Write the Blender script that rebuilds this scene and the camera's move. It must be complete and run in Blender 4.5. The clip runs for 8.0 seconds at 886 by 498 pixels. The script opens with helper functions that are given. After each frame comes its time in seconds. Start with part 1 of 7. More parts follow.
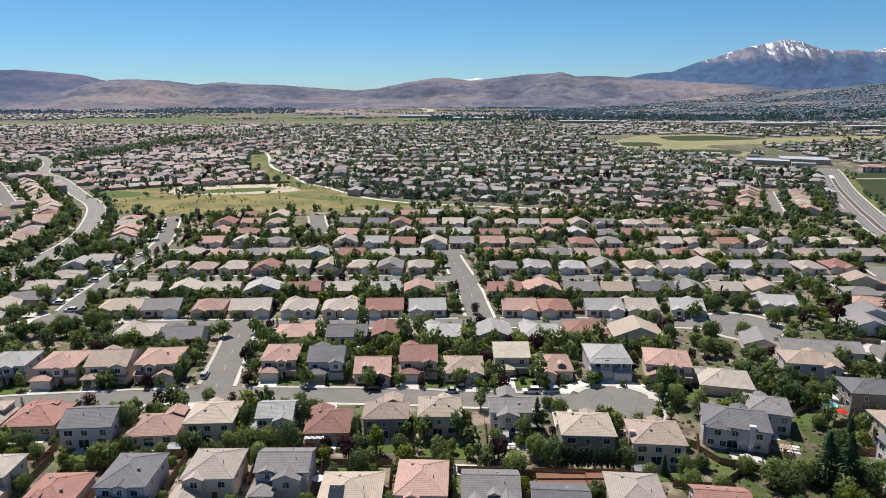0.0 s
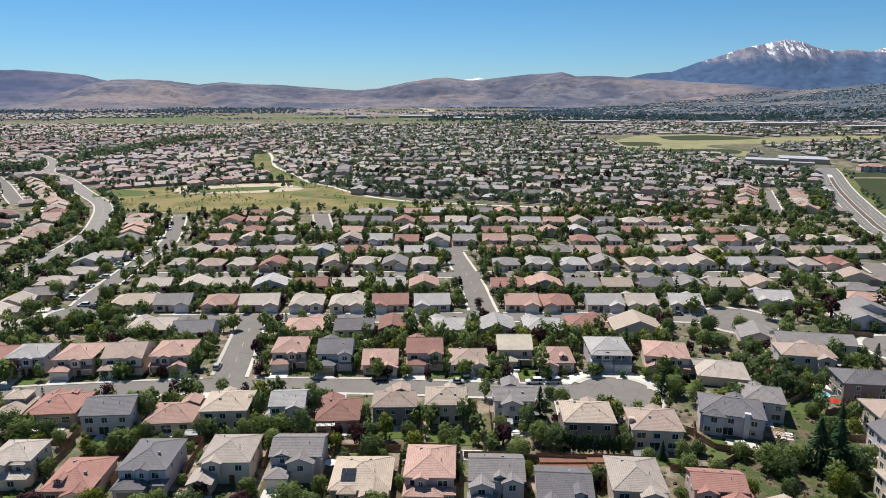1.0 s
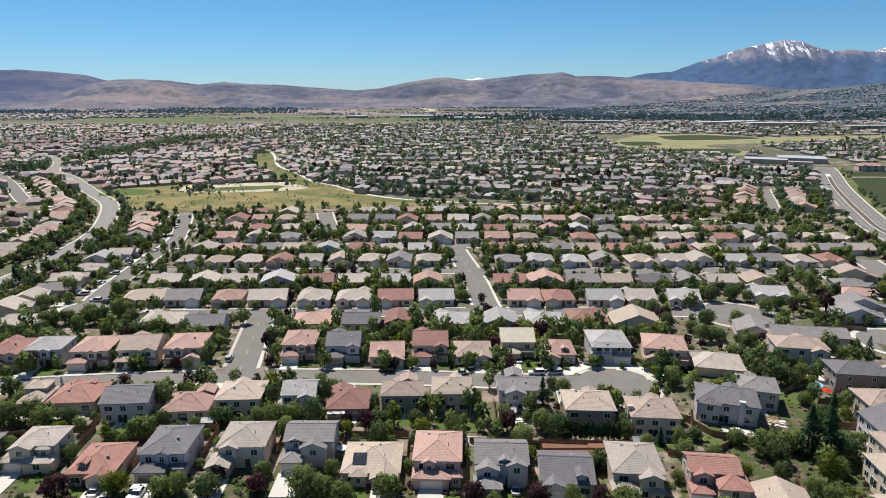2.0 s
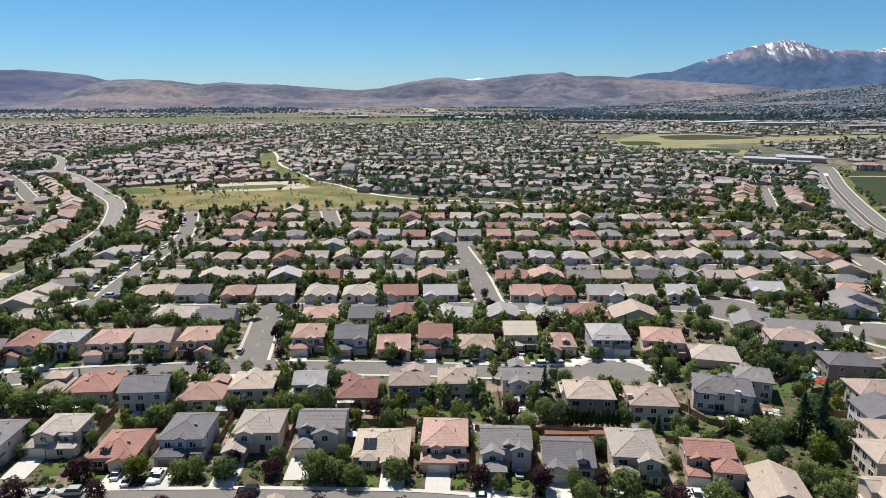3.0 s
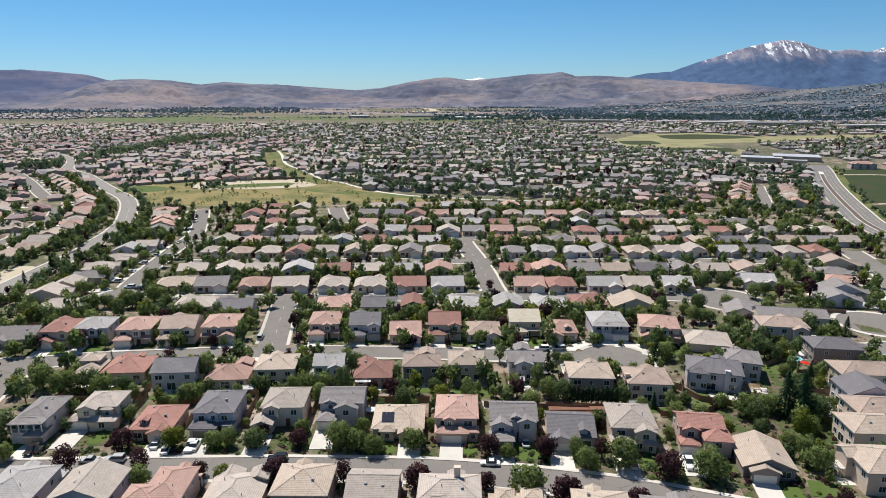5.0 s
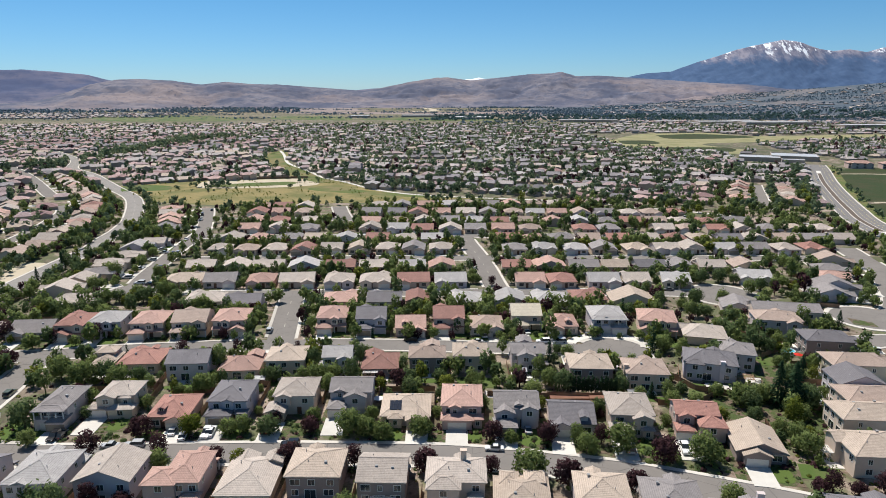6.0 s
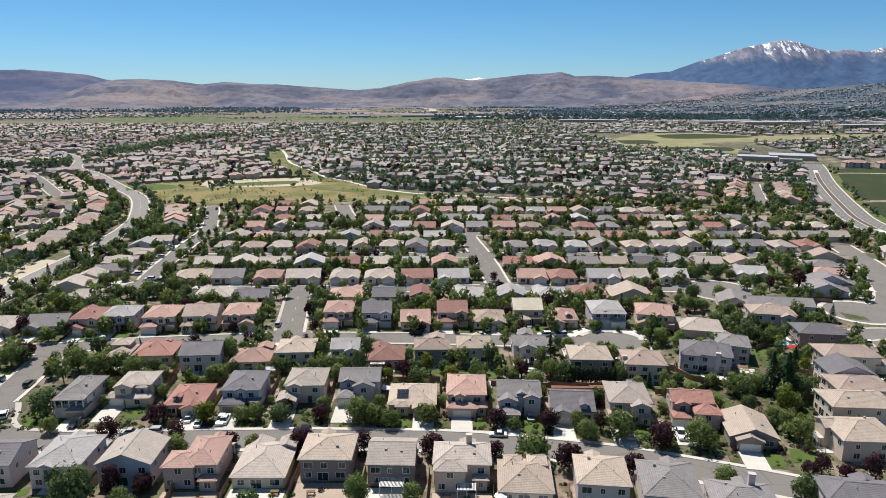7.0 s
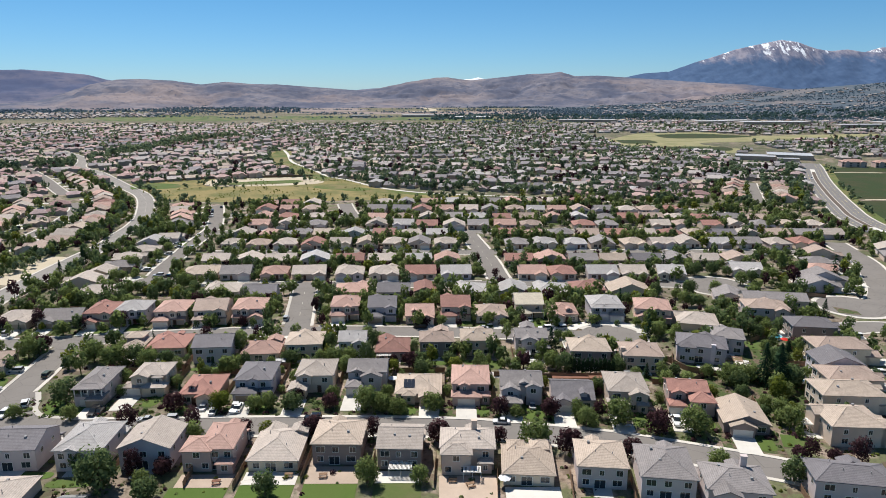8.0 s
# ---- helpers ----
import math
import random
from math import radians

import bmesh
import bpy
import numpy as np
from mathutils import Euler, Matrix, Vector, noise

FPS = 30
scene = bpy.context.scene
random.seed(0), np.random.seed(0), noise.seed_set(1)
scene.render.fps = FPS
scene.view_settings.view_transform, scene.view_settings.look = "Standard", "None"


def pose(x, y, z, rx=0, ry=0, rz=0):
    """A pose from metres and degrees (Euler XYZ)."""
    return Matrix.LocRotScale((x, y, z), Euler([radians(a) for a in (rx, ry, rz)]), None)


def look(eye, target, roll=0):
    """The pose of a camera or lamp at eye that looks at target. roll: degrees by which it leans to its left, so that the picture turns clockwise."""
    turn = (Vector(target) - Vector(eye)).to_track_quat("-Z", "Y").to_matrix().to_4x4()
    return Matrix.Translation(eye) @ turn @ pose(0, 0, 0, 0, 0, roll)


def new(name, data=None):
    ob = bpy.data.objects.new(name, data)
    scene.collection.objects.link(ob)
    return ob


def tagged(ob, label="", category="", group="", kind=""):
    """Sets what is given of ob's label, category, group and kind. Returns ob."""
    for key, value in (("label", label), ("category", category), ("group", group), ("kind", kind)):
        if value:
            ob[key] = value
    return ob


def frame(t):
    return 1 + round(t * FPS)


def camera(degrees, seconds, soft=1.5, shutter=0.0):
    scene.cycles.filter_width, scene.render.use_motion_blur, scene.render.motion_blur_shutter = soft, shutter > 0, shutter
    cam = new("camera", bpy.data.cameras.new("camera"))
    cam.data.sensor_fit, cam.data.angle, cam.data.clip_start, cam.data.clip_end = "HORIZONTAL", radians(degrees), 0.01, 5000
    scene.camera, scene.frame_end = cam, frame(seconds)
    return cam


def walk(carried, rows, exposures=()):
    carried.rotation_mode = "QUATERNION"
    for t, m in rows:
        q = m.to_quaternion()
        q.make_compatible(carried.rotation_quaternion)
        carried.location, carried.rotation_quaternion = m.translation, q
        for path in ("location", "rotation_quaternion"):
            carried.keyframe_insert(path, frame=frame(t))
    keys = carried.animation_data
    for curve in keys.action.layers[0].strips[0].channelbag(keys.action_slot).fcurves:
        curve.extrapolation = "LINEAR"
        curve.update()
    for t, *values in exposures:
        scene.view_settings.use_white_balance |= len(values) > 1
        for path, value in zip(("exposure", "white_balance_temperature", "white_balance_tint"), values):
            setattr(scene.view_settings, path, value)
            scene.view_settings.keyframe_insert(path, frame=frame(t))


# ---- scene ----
cam = camera(68.0, 8.0, soft=0.9)
ROWS = [
    (0.0, 1.00, 2.47, 86.32, 76.229, 0.000),
    (0.5, 0.20, -0.77, 86.37, 76.226, 0.015),
    (1.0, -0.61, -4.03, 86.43, 76.223, 0.027),
    (1.5, -1.41, -7.31, 86.49, 76.220, 0.036),
    (2.0, -2.21, -10.61, 86.55, 76.217, 0.042),
    (2.5, -3.02, -13.94, 86.62, 76.214, 0.045),
    (3.0, -3.82, -17.28, 86.70, 76.211, 0.045),
    (3.5, -4.63, -20.65, 86.77, 76.208, 0.042),
    (4.0, -5.43, -24.04, 86.85, 76.205, 0.036),
    (4.5, -6.24, -27.44, 86.94, 76.202, 0.027),
    (5.0, -7.05, -30.88, 87.03, 76.199, 0.014),
    (5.5, -7.86, -34.33, 87.12, 76.196, -0.001),
    (6.0, -8.66, -37.80, 87.22, 76.193, -0.019),
    (6.5, -9.47, -41.30, 87.32, 76.190, -0.040),
    (7.0, -10.28, -44.81, 87.43, 76.187, -0.064),
    (7.5, -11.10, -48.35, 87.54, 76.184, -0.091),
    (8.0, -11.91, -51.91, 87.66, 76.181, -0.122),
]
walk(cam, [(t, pose(x, y, z, rx, 0, rz) @ pose(0, 0, 0, 0, 0, -0.1)) for t, x, y, z, rx, rz in ROWS])

from mathutils import geometry

# ---- light ----
SUN_AZ, SUN_EL = radians(-32), radians(60)
world = bpy.data.worlds.new("sky")
scene.world = world
world.use_nodes = True
wt = world.node_tree
sky = wt.nodes.new("ShaderNodeTexSky")
sky.sky_type, sky.sun_disc = "NISHITA", False
sky.sun_elevation, sky.sun_rotation = SUN_EL, SUN_AZ
sky.altitude, sky.air_density, sky.dust_density, sky.ozone_density = 1400, 1.0, 0.0, 1.5
deep = wt.nodes.new("ShaderNodeMix")
deep.data_type, deep.blend_type = "RGBA", "MULTIPLY"
deep.inputs[0].default_value = 1.0
# clear desert air: the lower sky is a purer blue than the model gives, overhead it stays as it is
way = wt.nodes.new("ShaderNodeTexCoord")
height = wt.nodes.new("ShaderNodeSeparateXYZ")
wt.links.new(way.outputs["Generated"], height.inputs[0])
tone = wt.nodes.new("ShaderNodeValToRGB")
tone.color_ramp.elements.new(0.3)
for e, (p, rgb) in zip(tone.color_ramp.elements, ((0.0, (0.59, 0.92, 1.38)), (0.26, (0.42, 1.02, 1.22)), (0.9, (0.80, 0.93, 1.06)))):
    e.position, e.color = p, (*rgb, 1)
wt.links.new(height.outputs[2], tone.inputs[0])
wt.links.new(tone.outputs[0], deep.inputs[7])
wt.links.new(sky.outputs[0], deep.inputs[6])
wt.links.new(deep.outputs[2], wt.nodes["Background"].inputs[0])
wt.nodes["Background"].inputs[1].default_value = 0.0645
scene.view_settings.exposure = 0.2
sun = new("sun", bpy.data.lights.new("sun", "SUN"))
sun.data.energy, sun.data.angle, sun.data.color = 5.0, radians(0.53), (1.0, 0.955, 0.885)
sun.matrix_world = look((300 * math.sin(SUN_AZ) * math.cos(SUN_EL), 300 * math.cos(SUN_AZ) * math.cos(SUN_EL), 300 * math.sin(SUN_EL)), (0, 0, 0))


# ---- materials ----
def base_mat(name, rough=0.9):
    m = bpy.data.materials.new(name)
    m.use_nodes = True
    t = m.node_tree
    b = t.nodes["Principled BSDF"]
    b.inputs["Roughness"].default_value = rough
    b.inputs["Specular IOR Level"].default_value = 0.25
    return m, t, b


def node(t, kind, **sets):
    n = t.nodes.new(kind)
    for k, v in sets.items():
        if k == "operation":
            n.operation = v
        elif k == "blend":
            n.blend_type = v
        else:
            n.inputs[k].default_value = v
    return n


def mixed(t, a, b, fac, blend="MIX"):
    """A colour mix; a, b and fac are sockets or values."""
    n = t.nodes.new("ShaderNodeMix")
    n.data_type, n.blend_type = "RGBA", blend
    for sock, v in ((n.inputs[0], fac), (n.inputs[6], a), (n.inputs[7], b)):
        if isinstance(v, bpy.types.NodeSocket):
            t.links.new(v, sock)
        else:
            sock.default_value = v if not isinstance(v, tuple) else (*v, 1)
    return n.outputs[2]


def calc(t, op, a, b=0.0):
    n = t.nodes.new("ShaderNodeMath")
    n.operation = op
    for sock, v in ((n.inputs[0], a), (n.inputs[1], b)):
        if isinstance(v, bpy.types.NodeSocket):
            t.links.new(v, sock)
        else:
            sock.default_value = v
    return n.outputs[0]


def noise_at(t, scale, detail=4.0, coord=None, rough=0.6):
    n = t.nodes.new("ShaderNodeTexNoise")
    n.inputs["Scale"].default_value, n.inputs["Detail"].default_value, n.inputs["Roughness"].default_value = scale, detail, rough
    if coord is None:
        coord = t.nodes.new("ShaderNodeTexCoord").outputs["Object"]
    t.links.new(coord, n.inputs["Vector"])
    return n.outputs[0]


def ramp(t, fac, *stops):
    n = t.nodes.new("ShaderNodeValToRGB")
    el = n.color_ramp.elements
    while len(el) < len(stops):
        el.new(0.5)
    for e, (p, c) in zip(el, stops):
        e.position, e.color = p, ((*c, 1) if isinstance(c, tuple) else (c, c, c, 1))
    t.links.new(fac, n.inputs[0])
    return n.outputs[0]


def bump(t, b, height, strength, dist):
    n = node(t, "ShaderNodeBump", Strength=strength, Distance=dist)
    t.links.new(height, n.inputs["Height"])
    t.links.new(n.outputs[0], b.inputs["Normal"])


def varied(name, col, amount=0.25, scale=0.6, fine=25.0, rough=0.9, relief=0.02, per_object=0.12):
    """A plain painted or mineral surface with large stains, fine grain and a change from thing to thing."""
    m, t, b = base_mat(name, rough)
    big, small = noise_at(t, scale), noise_at(t, fine, 3.0)
    k = calc(t, "ADD", calc(t, "MULTIPLY", big, amount * 2), 1 - amount)
    k = calc(t, "MULTIPLY", k, calc(t, "ADD", calc(t, "MULTIPLY", small, amount), 1 - amount / 2))
    if per_object:
        info = t.nodes.new("ShaderNodeObjectInfo")
        k = calc(t, "MULTIPLY", k, calc(t, "ADD", calc(t, "MULTIPLY", info.outputs["Random"], per_object * 2), 1 - per_object))
    c = t.nodes.new("ShaderNodeVectorMath")
    c.operation = "SCALE"
    c.inputs[0].default_value = col
    t.links.new(k, c.inputs["Scale"])
    t.links.new(c.outputs[0], b.inputs["Base Color"])
    if relief:
        bump(t, b, small, 0.4, relief)
    return m


def tile_mat(name, col, island=False):
    """Concrete roof tiles: courses along the slope, tile joints, single tiles lighter or darker, weathering."""
    m, t, b = base_mat(name, 0.8)
    tc = t.nodes.new("ShaderNodeTexCoord")
    xyz = t.nodes.new("ShaderNodeSeparateXYZ")
    t.links.new(tc.outputs["Object"], xyz.inputs[0])
    geo = t.nodes.new("ShaderNodeNewGeometry")
    vt = t.nodes.new("ShaderNodeVectorTransform")
    vt.vector_type, vt.convert_from, vt.convert_to = "NORMAL", "WORLD", "OBJECT"
    t.links.new(geo.outputs["Normal"], vt.inputs[0])
    nx = t.nodes.new("ShaderNodeSeparateXYZ")
    t.links.new(vt.outputs[0], nx.inputs[0])
    side = calc(t, "GREATER_THAN", calc(t, "ABSOLUTE", nx.outputs[0]), calc(t, "ABSOLUTE", nx.outputs[1]))
    along = calc(t, "ADD", calc(t, "MULTIPLY", xyz.outputs[1], side), calc(t, "MULTIPLY", xyz.outputs[0], calc(t, "SUBTRACT", 1.0, side)))
    course = calc(t, "DIVIDE", xyz.outputs[2], 0.158)
    bar = calc(t, "DIVIDE", along, 0.34)
    cv = t.nodes.new("ShaderNodeCombineXYZ")
    t.links.new(calc(t, "FLOOR", course), cv.inputs[0])
    t.links.new(calc(t, "FLOOR", bar), cv.inputs[1])
    wn = t.nodes.new("ShaderNodeTexWhiteNoise")
    t.links.new(cv.outputs[0], wn.inputs["Vector"])
    rise = calc(t, "FRACT", course)
    wave = calc(t, "ABSOLUTE", calc(t, "SINE", calc(t, "MULTIPLY", bar, math.pi)))
    big = noise_at(t, 0.35)
    streak = noise_at(t, 2.2, 3.0)
    info = t.nodes.new("ShaderNodeObjectInfo")
    rnd = geo.outputs["Random Per Island"] if island else info.outputs["Random"]
    k = calc(t, "ADD", calc(t, "MULTIPLY", wn.outputs[0], 0.13), 0.92)
    k = calc(t, "MULTIPLY", k, calc(t, "ADD", calc(t, "MULTIPLY", big, 0.5), 0.75))
    k = calc(t, "MULTIPLY", k, calc(t, "ADD", calc(t, "MULTIPLY", streak, 0.26), 0.87))
    k = calc(t, "MULTIPLY", k, calc(t, "ADD", calc(t, "MULTIPLY", rnd, 0.3), 0.85))
    k = calc(t, "MULTIPLY", k, calc(t, "ADD", calc(t, "MULTIPLY", calc(t, "GREATER_THAN", rise, 0.2), 0.26), 0.80))
    c = t.nodes.new("ShaderNodeVectorMath")
    c.operation = "SCALE"
    c.inputs[0].default_value = col
    t.links.new(k, c.inputs["Scale"])
    t.links.new(c.outputs[0], b.inputs["Base Color"])
    bump(t, b, calc(t, "ADD", calc(t, "MULTIPLY", wave, 0.6), calc(t, "SUBTRACT", 1.0, rise)), 0.6, 0.05)
    return m


def leaf_mat(name, dark, light, lucent=0.35):
    m = bpy.data.materials.new(name)
    m.use_nodes = True
    t = m.node_tree
    t.nodes.remove(t.nodes["Principled BSDF"])
    geo, info = t.nodes.new("ShaderNodeNewGeometry"), t.nodes.new("ShaderNodeObjectInfo")
    f = calc(t, "ADD", calc(t, "MULTIPLY", geo.outputs["Random Per Island"], 0.55), calc(t, "MULTIPLY", info.outputs["Random"], 0.45))
    col = mixed(t, dark, light, f)
    d, tr, mx = (t.nodes.new("ShaderNodeBsdf" + k) for k in ("Diffuse", "Translucent", "Diffuse"))
    t.nodes.remove(mx)
    mx = t.nodes.new("ShaderNodeMixShader")
    mx.inputs[0].default_value = lucent
    for s in (d, tr):
        t.links.new(col, s.inputs[0])
    t.links.new(d.outputs[0], mx.inputs[1])
    t.links.new(tr.outputs[0], mx.inputs[2])
    t.links.new(mx.outputs[0], t.nodes["Material Output"].inputs[0])
    return m


ROOF_RGB = {
    "beige": (0.44, 0.356, 0.288), "ltan": (0.418, 0.358, 0.312), "gray": (0.245, 0.222, 0.216), "dark": (0.172, 0.16, 0.168),
    "red": (0.335, 0.175, 0.142), "pink": (0.43, 0.275, 0.228), "rust": (0.285, 0.152, 0.125), "tan": (0.36, 0.275, 0.228),
    "ltgray": (0.395, 0.372, 0.36), "cream": (0.475, 0.42, 0.33)}
ROOF_WORDS = {"beige": "beige", "ltan": "light tan", "gray": "grey-brown", "dark": "dark slate-grey", "red": "brick-red", "pink": "salmon-pink",
              "rust": "rust-brown", "tan": "tan", "ltgray": "light grey", "cream": "cream"}
ROOFS = {k: tile_mat("roof_tile_" + k, c) for k, c in ROOF_RGB.items()}
WALL_RGB = {"tan": (0.609, 0.485, 0.399), "beige": (0.66, 0.545, 0.448), "gray": (0.609, 0.524, 0.507), "blue-grey": (0.584, 0.529, 0.561),
            "brown": (0.3, 0.238, 0.219), "cream": (0.649, 0.554, 0.433), "rose": (0.538, 0.401, 0.355)}
WALLS = {k: varied("stucco_" + k, c, 0.14, 0.5, 30.0, 0.95, 0.01, 0.08) for k, c in WALL_RGB.items()}
TRIM = varied("white_trim_paint", (0.72, 0.70, 0.66), 0.08, 1.0, 20.0, 0.6, 0)
DOORS = {"white": varied("white_garage_door", (0.66, 0.63, 0.58), 0.08, 1.0, 18.0, 0.55, 0.004), "tan": varied("tan_garage_door", (0.36, 0.29, 0.22), 0.1, 1.0, 18.0, 0.55, 0.004)}
GLASS, gt, gb = base_mat("window_glass", 0.06)
gb.inputs["Base Color"].default_value, gb.inputs["Specular IOR Level"].default_value = (0.03, 0.038, 0.045, 1), 0.6
CONCRETE = varied("concrete", (0.60, 0.57, 0.52), 0.16, 0.25, 6.0, 0.9, 0.004)
PAVING = varied("pavement_concrete", (0.52, 0.485, 0.435), 0.2, 0.2, 5.0, 0.92, 0.004)
WOOD = varied("fence_wood", (0.24, 0.15, 0.095), 0.3, 0.8, 14.0, 0.85, 0.01)
BARK = varied("tree_bark", (0.12, 0.09, 0.065), 0.3, 2.0, 20.0, 0.95, 0.02)
METAL = varied("grey_vent_metal", (0.30, 0.30, 0.30), 0.1, 1.0, 9.0, 0.45, 0)
SOLAR, st_, sb = base_mat("solar_cells", 0.12)
sb.inputs["Base Color"].default_value = (0.03, 0.036, 0.052, 1)
RUBBER = varied("tyre_rubber", (0.025, 0.025, 0.025), 0.1, 3.0, 20.0, 0.9, 0)
RIM = varied("alloy_rim", (0.45, 0.45, 0.46), 0.05, 3.0, 20.0, 0.35, 0)
LEAVES = {"g": leaf_mat("leaf_green", (0.13, 0.172, 0.06), (0.25, 0.305, 0.112), 0.48), "d": leaf_mat("leaf_deep_green", (0.08, 0.12, 0.052), (0.165, 0.215, 0.092), 0.44),
          "p": leaf_mat("leaf_plum", (0.046, 0.025, 0.029), (0.10, 0.052, 0.058), 0.35), "c": leaf_mat("leaf_conifer", (0.022, 0.048, 0.024), (0.055, 0.09, 0.045), 0.2),
          "y": leaf_mat("leaf_yellow_green", (0.10, 0.13, 0.02), (0.20, 0.22, 0.05))}
PAINT = {}
for key, rgb in {"white": (0.75, 0.75, 0.74), "silver": (0.45, 0.46, 0.47), "black": (0.015, 0.015, 0.017), "grey": (0.13, 0.135, 0.14), "red": (0.28, 0.02, 0.02), "olive": (0.10, 0.11, 0.07), "blue": (0.04, 0.07, 0.16)}.items():
    PAINT[key], pt, pb = base_mat("car_paint_" + key, 0.25)
    pb.inputs["Base Color"].default_value, pb.inputs["Coat Weight"].default_value = (*rgb, 1), 0.6


def lawn_mat(name, a, b, dry):
    m, t, p = base_mat(name, 0.95)
    c = mixed(t, a, b, noise_at(t, 0.5, 6.0))
    c = mixed(t, c, dry, ramp(t, noise_at(t, 0.035, 8.0), (0.45, 0.0), (0.6, 0.85)))
    c = mixed(t, c, (0.02, 0.03, 0.01), calc(t, "MULTIPLY", noise_at(t, 8.0, 3.0), 0.35))
    t.links.new(c, p.inputs["Base Color"])
    bump(t, p, noise_at(t, 12.0, 3.0), 0.6, 0.05)
    return m


FRESH = lawn_mat("watered_lawn", (0.072, 0.128, 0.022), (0.108, 0.168, 0.036), (0.10, 0.145, 0.032))
LAWN = lawn_mat("lawn_grass", (0.062, 0.112, 0.022), (0.115, 0.165, 0.04), (0.15, 0.145, 0.065))
MEADOW = lawn_mat("dry_meadow", (0.20, 0.165, 0.06), (0.385, 0.30, 0.135), (0.145, 0.15, 0.05))
CREEK = lawn_mat("rough_creek_grass", (0.085, 0.125, 0.03), (0.15, 0.17, 0.05), (0.24, 0.19, 0.09))
GREENFIELD = lawn_mat("green_field", (0.06, 0.11, 0.03), (0.10, 0.15, 0.045), (0.23, 0.20, 0.11))
PALEFIELD = lawn_mat("pale_field", (0.30, 0.275, 0.14), (0.38, 0.335, 0.19), (0.24, 0.235, 0.11))
DARKFIELD = lawn_mat("irrigated_field", (0.027, 0.043, 0.012), (0.044, 0.064, 0.019), (0.058, 0.056, 0.024))
DRYFLAT = varied("dry_flats", (0.235, 0.19, 0.175), 0.25, 0.006, 0.08, 0.95, 0)
MULCH = varied("brown_mulch", (0.135, 0.105, 0.085), 0.25, 0.3, 5.0, 0.95, 0.02)
SAND = varied("pale_sand", (0.50, 0.43, 0.32), 0.2, 0.05, 2.0, 0.95, 0.01)


def asphalt_mat(name, col):
    m, t, b = base_mat(name, 1.0)
    b.inputs["Specular IOR Level"].default_value = 0.08
    c = mixed(t, tuple(v * 0.8 for v in col), tuple(v * 1.2 for v in col), noise_at(t, 0.12, 5.0))
    vor = t.nodes.new("ShaderNodeTexVoronoi")
    vor.feature = "DISTANCE_TO_EDGE"
    vor.inputs["Scale"].default_value = 0.16
    tc = t.nodes.new("ShaderNodeTexCoord")
    t.links.new(tc.outputs["Object"], vor.inputs["Vector"])
    crack = ramp(t, vor.outputs["Distance"], (0.0, 1.0), (0.012, 0.0))
    c = mixed(t, c, (0.03, 0.03, 0.03), calc(t, "MULTIPLY", crack, 0.5))
    c = mixed(t, c, (0.10, 0.095, 0.09), calc(t, "MULTIPLY", noise_at(t, 20.0, 2.0), 0.4))
    t.links.new(c, b.inputs["Base Color"])
    bump(t, b, noise_at(t, 40.0, 2.0), 0.3, 0.01)
    return m


ASPHALT = asphalt_mat("street_asphalt", (0.235, 0.215, 0.198))
ARTERIAL = asphalt_mat("arterial_asphalt", (0.31, 0.29, 0.27))
BOULEVARD = asphalt_mat("boulevard_asphalt", (0.225, 0.215, 0.21))
PALE_LINE = varied("worn_line_paint", (0.42, 0.39, 0.34), 0.25, 0.5, 6.0, 0.85, 0)
LINE = varied("road_line_paint", (0.62, 0.50, 0.22), 0.2, 0.5, 6.0, 0.8, 0)


def ground_mat():
    """Yards: bark, gravel, bare earth and grass in patches of some metres; farther out fields and scrub in large ones."""
    m, t, b = base_mat("yard_ground", 0.95)
    c = mixed(t, (0.25, 0.19, 0.148), (0.41, 0.325, 0.26), ramp(t, noise_at(t, 0.12, 4.0), (0.38, 0.0), (0.62, 1.0)))
    c = mixed(t, c, (0.105, 0.13, 0.05), ramp(t, noise_at(t, 0.075, 5.0), (0.45, 0.0), (0.54, 0.85)))
    c = mixed(t, c, (0.12, 0.085, 0.06), ramp(t, noise_at(t, 0.2, 3.0), (0.53, 0.0), (0.61, 0.8)))
    c = mixed(t, c, (0.07, 0.085, 0.045), ramp(t, noise_at(t, 0.0035, 6.0), (0.44, 0.0), (0.60, 0.6)))
    c = mixed(t, c, (0.06, 0.05, 0.04), ramp(t, noise_at(t, 0.9, 6.0), (0.52, 0.0), (0.72, 0.7)))
    c = mixed(t, c, (0.05, 0.045, 0.035), calc(t, "MULTIPLY", noise_at(t, 3.0, 4.0), 0.25))
    t.links.new(c, b.inputs["Base Color"])
    bump(t, b, noise_at(t, 4.0, 4.0), 0.7, 0.1)
    return m


GROUND = ground_mat()


def garden_mat():
    """Bark mulch with low green cover in patches."""
    m, t, b = base_mat("mulched_garden", 0.95)
    c = mixed(t, (0.105, 0.075, 0.052), (0.20, 0.15, 0.11), noise_at(t, 0.5, 5.0))
    c = mixed(t, c, (0.062, 0.095, 0.026), ramp(t, noise_at(t, 0.32, 5.0), (0.44, 0.0), (0.52, 0.9)))
    c = mixed(t, c, (0.03, 0.036, 0.016), ramp(t, noise_at(t, 1.6, 4.0), (0.5, 0.0), (0.66, 0.7)))
    t.links.new(c, b.inputs["Base Color"])
    bump(t, b, noise_at(t, 5.0, 4.0), 0.8, 0.12)
    return m


GARDEN = garden_mat()


